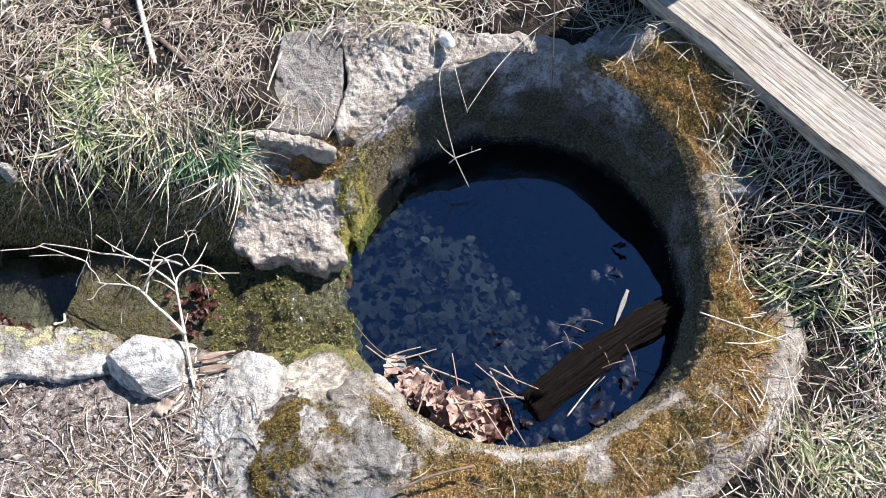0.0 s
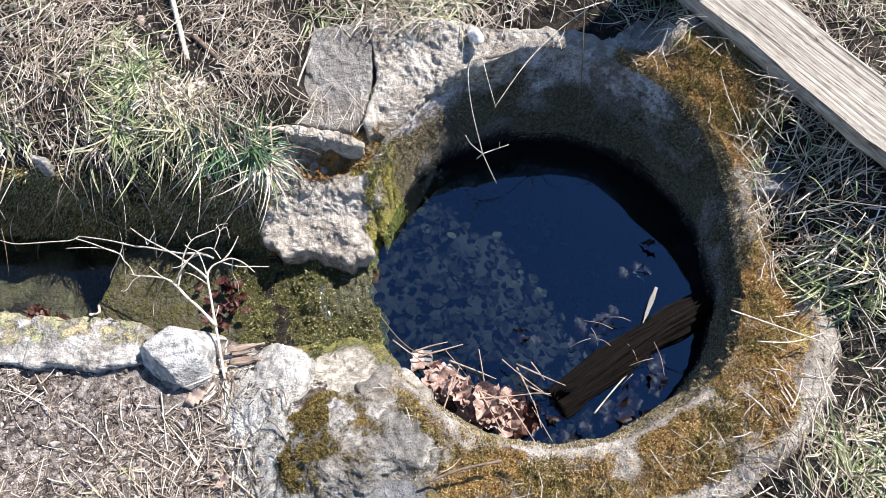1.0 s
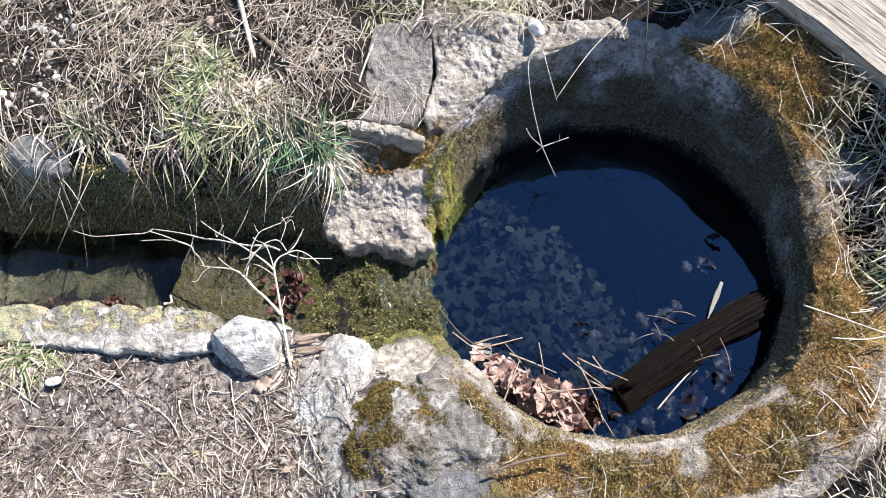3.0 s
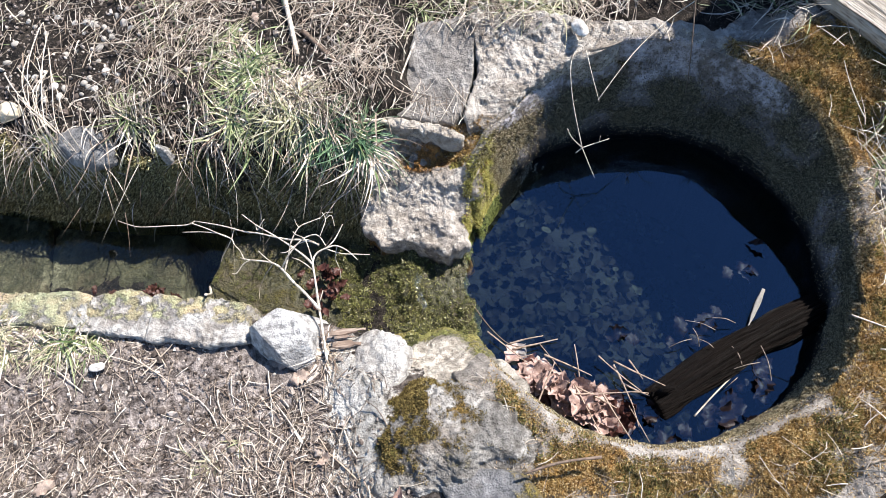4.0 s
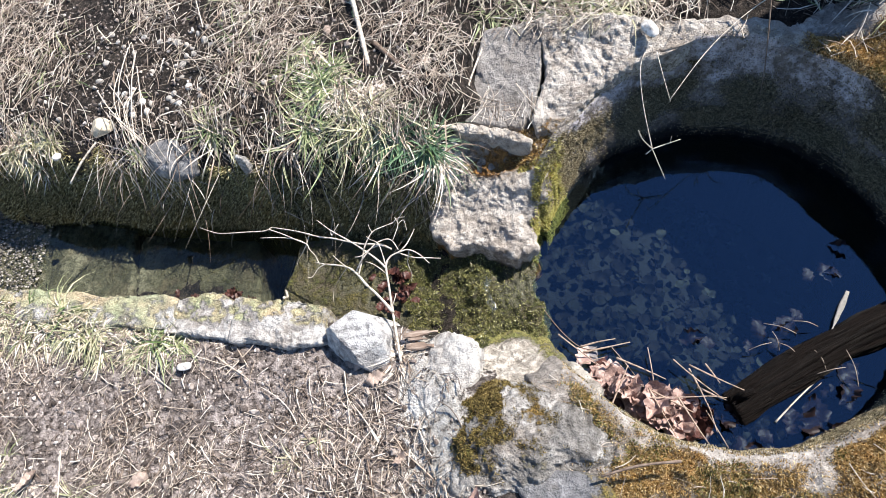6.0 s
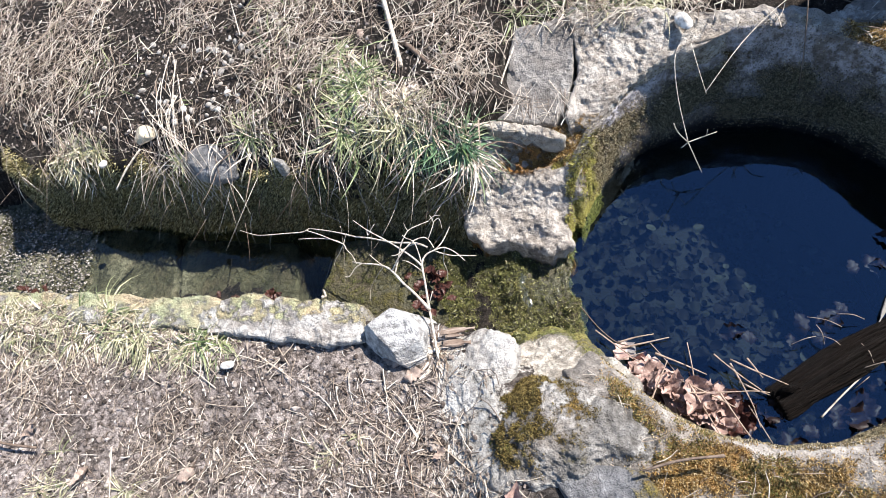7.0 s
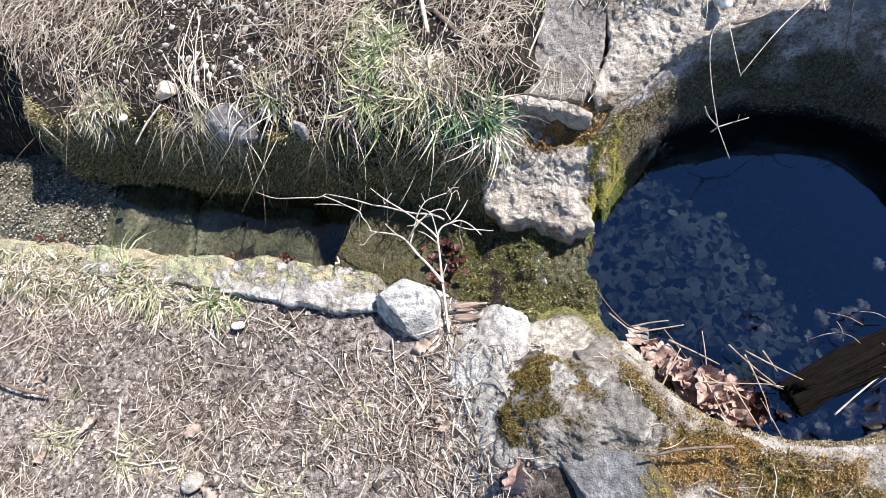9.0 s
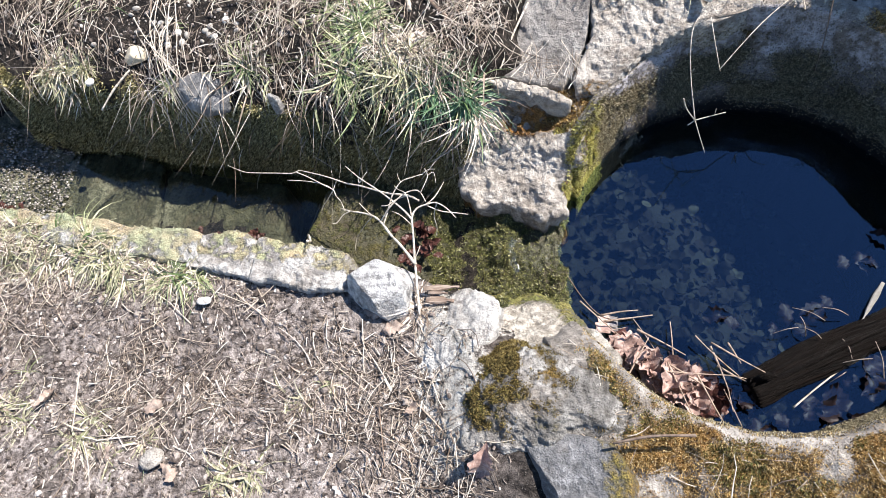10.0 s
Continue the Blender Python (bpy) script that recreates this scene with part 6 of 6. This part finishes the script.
def grow(name, x, y, length, width, mat, label, seed, lean=(0, 0), spread=0.8, rise=0.9, droop=1.6, segs=4, category="grass", kind="stuff", height=None, bend=0.3, shift=(0, 0, 0)):
    r = np.random.default_rng(seed)
    k = len(x)
    z = (top_height(x, y) if height is None else height(x, y)) - 0.002
    d = np.stack([r.normal(lean[0], spread, k), r.normal(lean[1], spread, k), np.abs(r.normal(rise, 0.3, k))], -1)
    L = length * np.clip(r.lognormal(0, 0.35, k), 0.35, 2.2)
    v, f = blades(np.stack([x, y, z], -1), d, L, width * r.uniform(0.6, 1.3, k), droop * r.uniform(0.5, 1.5, k), segs, seed, bend,
                  lambda px, py: soil_height(px, py) + 0.001)
    me = mesh_of(name, v - np.array(shift), f, mat)
    return new(name, me) if kind == "part" else thing(name, me, label, category, kind=kind)


def tuft(cx, cy, rx, ry, n, length, width, mat, label, seed, lean=(0, -0.3), droop=1.6, spread=0.8, rise=0.8, per=13):
    """A grass tuft: fresh blades and dry blades are its parts."""
    r = np.random.default_rng(seed)
    ob = new("grass_tuft")
    ob.location = (cx, cy, float(top_height(np.array(cx), np.array(cy))))
    tagged(ob, label, "grass")
    for name, share, m, L, dr in (("fresh_growth", 0.66, mat, length, droop), ("dry_growth", 0.34, M_STRAW, length * 0.9, droop * 1.2)):
        k = int(n * share)
        hubs = max(3, k // per)
        a, q = r.uniform(0, 2 * math.pi, hubs), np.sqrt(r.random(hubs))
        hx, hy = cx + rx * q * np.cos(a), cy + ry * q * np.sin(a)
        own = r.integers(0, hubs, k)
        g = grow(name, hx[own] + r.normal(0, 0.004, k), hy[own] + r.normal(0, 0.004, k), L, width, m, "", seed + len(name), lean, spread, rise, dr, bend=0.8, kind="part", shift=ob.location)
        g.parent = ob
        tagged(g, kind="stuff")
    return ob


def inland(x, y):
    return back_zone(x, y) * (0.12 + 0.88 * sm(y - bank_line(x), 0.15, 0.26))


x, y = pick(2600, -2.3, 0.3, 0.3, 1.45, inland, 301)
grow("dry_grass", x, y, 0.062, 0.0026, M_STRAW, "dry bleached grass standing and flopping on the bank", 302, (0, -0.25), 0.9, 0.5, 1.5, bend=0.8)
x, y = pick(3600, 0.25, 1.5, -0.75, 1.45, right_zone, 303)
grow("dry_grass", x, y, 0.065, 0.0028, M_STRAW, "dry bleached grass flopping beside the well", 304, (-0.1, -0.2), 0.9, 0.5, 1.7)
x, y = pick(5200, 0.50, 1.5, -0.75, 1.3, lambda x, y: right_zone(x, y) * (0.25 + 0.75 * sm(fbm(x * 5, y * 5, 0, 2, 131), -0.10, 0.15)), 305)
grow("green_grass", x, y, 0.075, 0.0028, M_GRASS, "fresh green grass among straw beside the well", 306, (-0.1, -0.2), 0.9, 0.6, 1.6)
x, y = pick(3000, -2.2, 0.35, 0.62, 1.45, lambda x, y: back_zone(x, y) * (0.1 + 0.9 * sm(fbm(x * 4, y * 4, 0, 2, 137), -0.02, 0.2)), 307)
grow("green_grass", x, y, 0.075, 0.0028, M_GRASS, "fresh green grass among straw on the bank", 308, (0, -0.2), 0.9, 0.6, 1.6)
# hanging dry blades and roots over the bank face
r7 = np.random.default_rng(44)
for mat, count, wide, lab, seed in ((M_DARKSTRAW, 330, 0.0016, "grey dry grass and roots hanging over the bank's face", 310), (M_STRAW, 150, 0.0015, "pale dry grass hanging over the bank's face", 311)):
    hub = np.concatenate([r7.uniform(-1.62, -0.3, 14), np.array([-1.12, -1.10, -0.98, -0.93, -0.72, -0.60])])
    own = r7.integers(0, len(hub), count)
    x = hub[own] + r7.normal(0, 0.020, count)
    y = bank_line(x) + r7.normal(0.080, 0.035, count)
    grow("hanging_grass", x, y, 0.105, wide, mat, lab, seed, (0, -0.8), 0.55, 0.30, 2.6, 7, bend=1.6)
x = r7.choice([-0.80, -0.70, -0.64, -0.58, -0.52, -0.47, -0.41, -0.35, -0.31], 90) + r7.normal(0, 0.022, 90)
y = bank_line(x) + r7.normal(0.115, 0.03, 90)
grow("overhanging_grass", x, y, 0.080, 0.0036, M_GRASS, "fresh green grass arching over the bank's edge", 312, (0.05, -0.25), 1.2, 0.8, 1.3, 5, bend=0.9)
x = r7.choice([-1.0, -0.92, -0.84, -0.66, -0.55, -0.44, -0.3], 120) + r7.normal(0, 0.03, 120)
y = bank_line(x) + r7.normal(0.11, 0.03, 120)
grow("overhanging_grass", x, y, 0.085, 0.0030, M_STRAW, "bleached grass arching over the bank's edge", 313, (0.05, -0.3), 1.2, 0.6, 1.5, 5, bend=0.9)
# green tufts
for i, (cx, cy, rx, ry, n, L, mat, lab) in enumerate([
        (-0.545, 0.560, 0.060, 0.055, 420, 0.070, M_GRASS, "large green grass tuft radiating on the bank"),
        (-0.470, 0.470, 0.055, 0.045, 400, 0.075, M_YELGRASS, "large yellowish grass tuft radiating at the bank's edge"),
        (-0.600, 0.465, 0.060, 0.030, 190, 0.070, M_GRASS, "green grass tuft hanging over the bank's edge"),
        (-0.405, 0.400, 0.045, 0.020, 170, 0.085, M_DARKGRASS, "dark green grass tuft drooping beside the slab"),
        (-0.310, 0.370, 0.030, 0.020, 150, 0.090, M_DARKGRASS, "dark green grass tuft drooping beside the slab"),
        (-0.620, 0.650, 0.060, 0.040, 170, 0.065, M_GRASS, "green grass tuft mixed with straw on the bank"),
        (-0.850, 0.510, 0.020, 0.015, 90, 0.070, M_GRASS, "small green grass tuft on the bank"),
        (-1.050, 0.500, 0.014, 0.010, 60, 0.045, M_GRASS, "small bright green tuft at the bank's edge"),
        (-1.365, 0.575, 0.075, 0.026, 560, 0.045, M_YELGRASS, "yellow mossy grass cushion on the bank's end"),
        (-1.27, 0.14, 0.09, 0.03, 150, 0.075, M_GRASS, "green grass tuft on the overgrown kerb"),
        (-1.14, 0.08, 0.06, 0.025, 150, 0.075, M_YELGRASS, "pale grass tuft at the kerb's foot"),
        (-0.97, 0.045, 0.06, 0.02, 150, 0.075, M_GRASS, "green grass tuft at the kerb's foot"),
        (-1.35, 0.13, 0.22, 0.025, 420, 0.055, M_YELGRASS, "pale dry grass along the overgrown kerb"),
        (-1.50, 0.16, 0.16, 0.03, 300, 0.06, M_YELGRASS, "pale dry grass along the overgrown kerb"),
        (-1.12, 0.11, 0.14, 0.03, 300, 0.05, M_YELGRASS, "pale dry grass along the overgrown kerb"),
        (-0.94, 0.065, 0.05, 0.02, 160, 0.06, M_GRASS, "green grass tuft at the kerb's foot"),
        (0.78, -0.05, 0.07, 0.08, 190, 0.09, M_GRASS, "green grass tuft among straw beside the well"),
        (0.72, -0.36, 0.09, 0.07, 240, 0.09, M_GRASS, "green grass tuft among straw beside the well"),
        (0.88, -0.24, 0.08, 0.08, 200, 0.09, M_DARKGRASS, "dark green grass tuft beside the well"),
        (-1.02, 0.03, 0.12, 0.02, 260, 0.055, M_YELGRASS, "pale dry grass along the overgrown kerb"),
        (-1.32, 0.075, 0.16, 0.02, 300, 0.055, M_YELGRASS, "pale dry grass along the overgrown kerb"),
        (-1.62, 0.13, 0.16, 0.02, 260, 0.055, M_YELGRASS, "pale dry grass along the overgrown kerb"),
        (-1.22, 0.158, 0.16, 0.022, 420, 0.036, M_YELGRASS, "short pale grass growing on the kerb"),
        (-1.46, 0.200, 0.14, 0.022, 380, 0.036, M_YELGRASS, "short pale grass growing on the kerb"),
        (-1.70, 0.235, 0.14, 0.022, 340, 0.036, M_YELGRASS, "short pale grass growing on the kerb"),
        (-1.02, 0.122, 0.08, 0.015, 200, 0.030, M_YELGRASS, "short pale grass growing on the kerb"),
        (-0.75, -0.38, 0.05, 0.03, 90, 0.06, M_YELGRASS, "sparse yellow grass on the path"),
        (-1.05, -0.30, 0.10, 0.05, 110, 0.06, M_YELGRASS, "sparse yellow grass on the path"),
        (-1.25, -0.22, 0.10, 0.06, 90, 0.06, M_YELGRASS, "sparse yellow grass on the path"),
        (-0.62, -0.20, 0.06, 0.05, 40, 0.05, M_YELGRASS, "sparse yellow grass on the path"),
        (-0.42, -0.03, 0.02, 0.03, 60, 0.06, M_STRAW, "dry grass tuft beside the loose rock"),
        (-0.05, 0.68, 0.16, 0.03, 200, 0.075, M_GRASS, "green grass behind the slab"),
        (0.12, 0.65, 0.10, 0.03, 150, 0.075, M_YELGRASS, "yellowish grass behind the slab")]):
    tuft(cx, cy, rx, ry, int(n * 1.5), L * (0.92 if i < 9 else 0.80), 0.0036, mat, lab, 400 + i, (0, -0.18) if cy > 0.3 else (0.1, -0.3), 1.25 if cy > 0.3 else 1.2, 1.25, 0.6, 48 if i < 9 else 16)


M_CRUMB = fibre_material("soil_crumb", [(0.0, (0.035, 0.028, 0.024)), (0.5, (0.17, 0.142, 0.128)), (0.9, (0.42, 0.37, 0.335)), (1.0, (0.66, 0.61, 0.57))], 0.95)


def moss_tufts(name, v, f, weight, n, size, mat, label, seed, kind="stuff"):
    """Fine upright moss stems, a slim pyramid each."""
    r = np.random.default_rng(seed)
    p, nn = scatter(v, f, weight, n, seed)
    nn = unit(nn * np.sign(nn[:, 2:3] + 0.35) + r.normal(0, 0.35, (n, 3)))
    a = unit(np.cross(nn, r.normal(0, 1, (n, 3))))
    b = np.cross(nn, a)
    L = size * r.uniform(0.5, 1.5, n)[:, None]
    w = size * 0.22
    v = np.stack([p + a * w - nn * 0.001, p - a * w * 0.5 + b * w * 0.87 - nn * 0.001, p - a * w * 0.5 - b * w * 0.87 - nn * 0.001, p + nn * L], 1).reshape(-1, 3)
    f = (np.arange(n)[:, None, None] * 4 + np.array([[0, 1, 3], [1, 2, 3], [2, 0, 3]])[None]).reshape(-1, 3)
    return thing(name, mesh_of(name, v, f, mat, False), label, "moss", kind=kind)


w_col = np.where(is_wall, 0, np.clip((m_front + m_back), 0, 1) * sm(moss_c + 0.25 * fbm(xx * 60, yy * 60, zz * 60, 2, 4), 0.22, 0.66))
moss_tufts("rim_moss", wv, wf, w_col + 0.05 * (~is_wall) * (rr < 0.60) * (yy < 0.15) * (xx > -0.1), 78000, 0.0046, M_MOSS_OCHRE, "ochre and golden moss on the well's rim", 501)
moss_tufts("rim_green_moss", wv, wf, w_col * sm(fbm(xx * 16, yy * 16, 0, 2, 87), 0.0, 0.2), 16000, 0.0046, M_MOSS_GREEN, "olive green moss among ochre moss on the rim", 511)
moss_tufts("wall_moss", wv, wf, (1 - 0.85 * sm(zz, 0.025, 0.055) * sm(ang, 35, 60) * (1 - sm(ang, 125, 140))) * np.where((zz > WATER) & (col_j < np.where((ang > 200) & (ang < 345), 25, 33)), 0.10 + sm(moss_c + 0.3 * fbm(xx * 30, yy * 30, zz * 30, 3, 45), 0.30, 0.70), 0) * (1 - 0.8 * m_left) * (1 - 0.97 * low_black), 150000, 0.0048, M_MOSS_DARK, "dark moss coating the well's inner wall", 502)
moss_tufts("yellow_moss", wv, wf, np.where((zz > WATER - 0.01), m_left, 0), 9000, 0.0065, M_MOSS_YELLOW, "yellow green moss at the well's broken edge", 503)
moss_tufts("slab_moss", BP, BF, sm(SLAB_TOP(BP[:, 0], BP[:, 1]) - BP[:, 2], 0.012, 0.03) * (BP[:, 2] > -0.06) * (ring_distance(BP[:, 0], BP[:, 1]) < 0.46), 9000, 0.0048, M_MOSS_DARK, "dark moss on the slab's side over the water", 514)
moss_tufts("brown_stone_moss", CP, CF, blob(CP[:, 0], CP[:, 1], -0.088, 0.393, 0.040, 0.045, 0, 0.6) * (CP[:, 2] > -0.05), 3500, 0.0055, M_MOSS_OCHRE, "rusty brown moss where slab and stone meet", 515)
moss_tufts("stone_moss", CP, CF, np.clip(CM * (CP[:, 0] > -0.14) * (CP[:, 1] < 0.36) + 0.4 * fbm(CP[:, 0] * 40, CP[:, 1] * 40, CP[:, 2] * 40, 2, 8) - 0.25, 0, 1) * (CP[:, 2] > -0.16), 8000, 0.006, M_MOSS_YELLOW, "yellow green moss at the crumbling stone's edge", 512)
moss_tufts("boulder_moss", HP, HF, np.clip(1.1 * HM + 0.6 * fbm(HP[:, 0] * 40, HP[:, 1] * 40, HP[:, 2] * 40, 2, 7) - 0.32, 0, 1), 9000, 0.0045, M_MOSS_BROWN, "brownish moss cushion on the boulder", 504)
moss_tufts("sill_moss", NP, NF, NM * (NP[:, 2] > -0.2), 22000, 0.0052, M_MOSS_SILL, "green moss on the wet sill", 505)
moss_tufts("spill_moss", wv, wf, ((ang > 158) & (ang < 205) & (col_j > 14) & (zz > WATER - 0.012)) * np.clip(0.3 + patch, 0, 1), 7000, 0.0045, M_MOSS_GREEN, "green moss where the well spills over", 513)
moss_tufts("bank_moss", G_VERTS, G_FACES, np.where((G_VERTS[:, 2] > CHAN), G_MOSS, 0) * (0.15 + 2 * sm(fbm(G_VERTS[:, 0] * 14, G_VERTS[:, 1] * 14, G_VERTS[:, 2] * 14, 3, 5), 0.0, 0.25)), 46000, 0.0085, M_MOSS_BANK, "dark green moss over the bank's face", 506)

for i, (kp, kf, km) in enumerate(KERB_FORMS):
    moss_tufts("kerb_moss", kp, kf, np.where(kp[:, 2] > -0.06, np.clip(km - 0.25, 0, 1), 0), 2200 if i < 2 else 3000, 0.0030, M_MOSS_KERB, "pale yellow green moss on the kerb stone", 520 + i)

# crumbs of soil on the path and on bare spots of the bank
bm = bmesh.new()
bmesh.ops.create_icosphere(bm, subdivisions=1, radius=1.0)
cv = np.array([q.co[:] for q in bm.verts])
cf = np.array([[l.index for l in q.verts] for q in bm.faces])
bm.free()
for name, zone, box, count, lab in (("soil_crumbs", lambda x, y: (1 - bare(x, y)) * (y < curb_line(x) - 0.045) * (x < -0.22) * 1.0, (-2.0, -0.2, -0.6, 0.2), 15000, "small dry soil crumbs on the trodden path"),
                                    ("bank_crumbs", lambda x, y: (1 - bare(x, y)) * (y > bank_line(x) + 0.08), (-1.8, -0.25, 0.35, 1.1), 9000, "dark soil crumbs between the straw on the bank")):
    r10 = np.random.default_rng(count)
    x, y = pick(count, *box, zone, count)
    k = len(x)
    s = r10.lognormal(math.log(0.0023), 0.45, k)
    p = cv[None] * (1 + r10.normal(0, 0.22, (k, len(cv), 1))) * s[:, None, None] * r10.uniform(0.6, 1.3, (k, 1, 3)) + np.stack([x, y, soil_height(x, y) + s * 0.4], -1)[:, None]
    f = (np.arange(k)[:, None, None] * len(cv) + cf[None]).reshape(-1, 3)
    thing(name, mesh_of(name, p.reshape(-1, 3), f, M_CRUMB, False), lab, "soil", kind="stuff")

# gravel on the far channel slab
r8 = np.random.default_rng(71)
k = 7000
gx_, gy_ = r8.uniform(-2.2, -1.50, k), r8.uniform(0.24, 0.80, k)
ok = (gy_ > curb_line(gx_) + 0.02) & (gy_ < bank_line(gx_) + 0.04)
gx_, gy_ = gx_[ok], gy_[ok]
sz = r8.uniform(0.0015, 0.0048, len(gx_))
bm = bmesh.new()
bmesh.ops.create_icosphere(bm, subdivisions=1, radius=1.0)
qv = np.array([q.co[:] for q in bm.verts]) * [1, 0.85, 0.45]
qf = np.array([[l.index for l in q.verts] for q in bm.faces])
bm.free()
gv = (qv[None] * sz[:, None, None] + np.stack([gx_, gy_, np.full(len(gx_), -0.186) + r8.uniform(0, 0.004, len(gx_))], -1)[:, None]).reshape(-1, 3)
gv[:, 2] += 0.006
gf = (np.arange(len(gx_))[:, None, None] * len(qv) + qf[None]).reshape(-1, 3)
thing("gravel", mesh_of("gravel", gv, gf, M_GREYPEB), "fine grey gravel on the channel's floor", "gravel", kind="stuff")
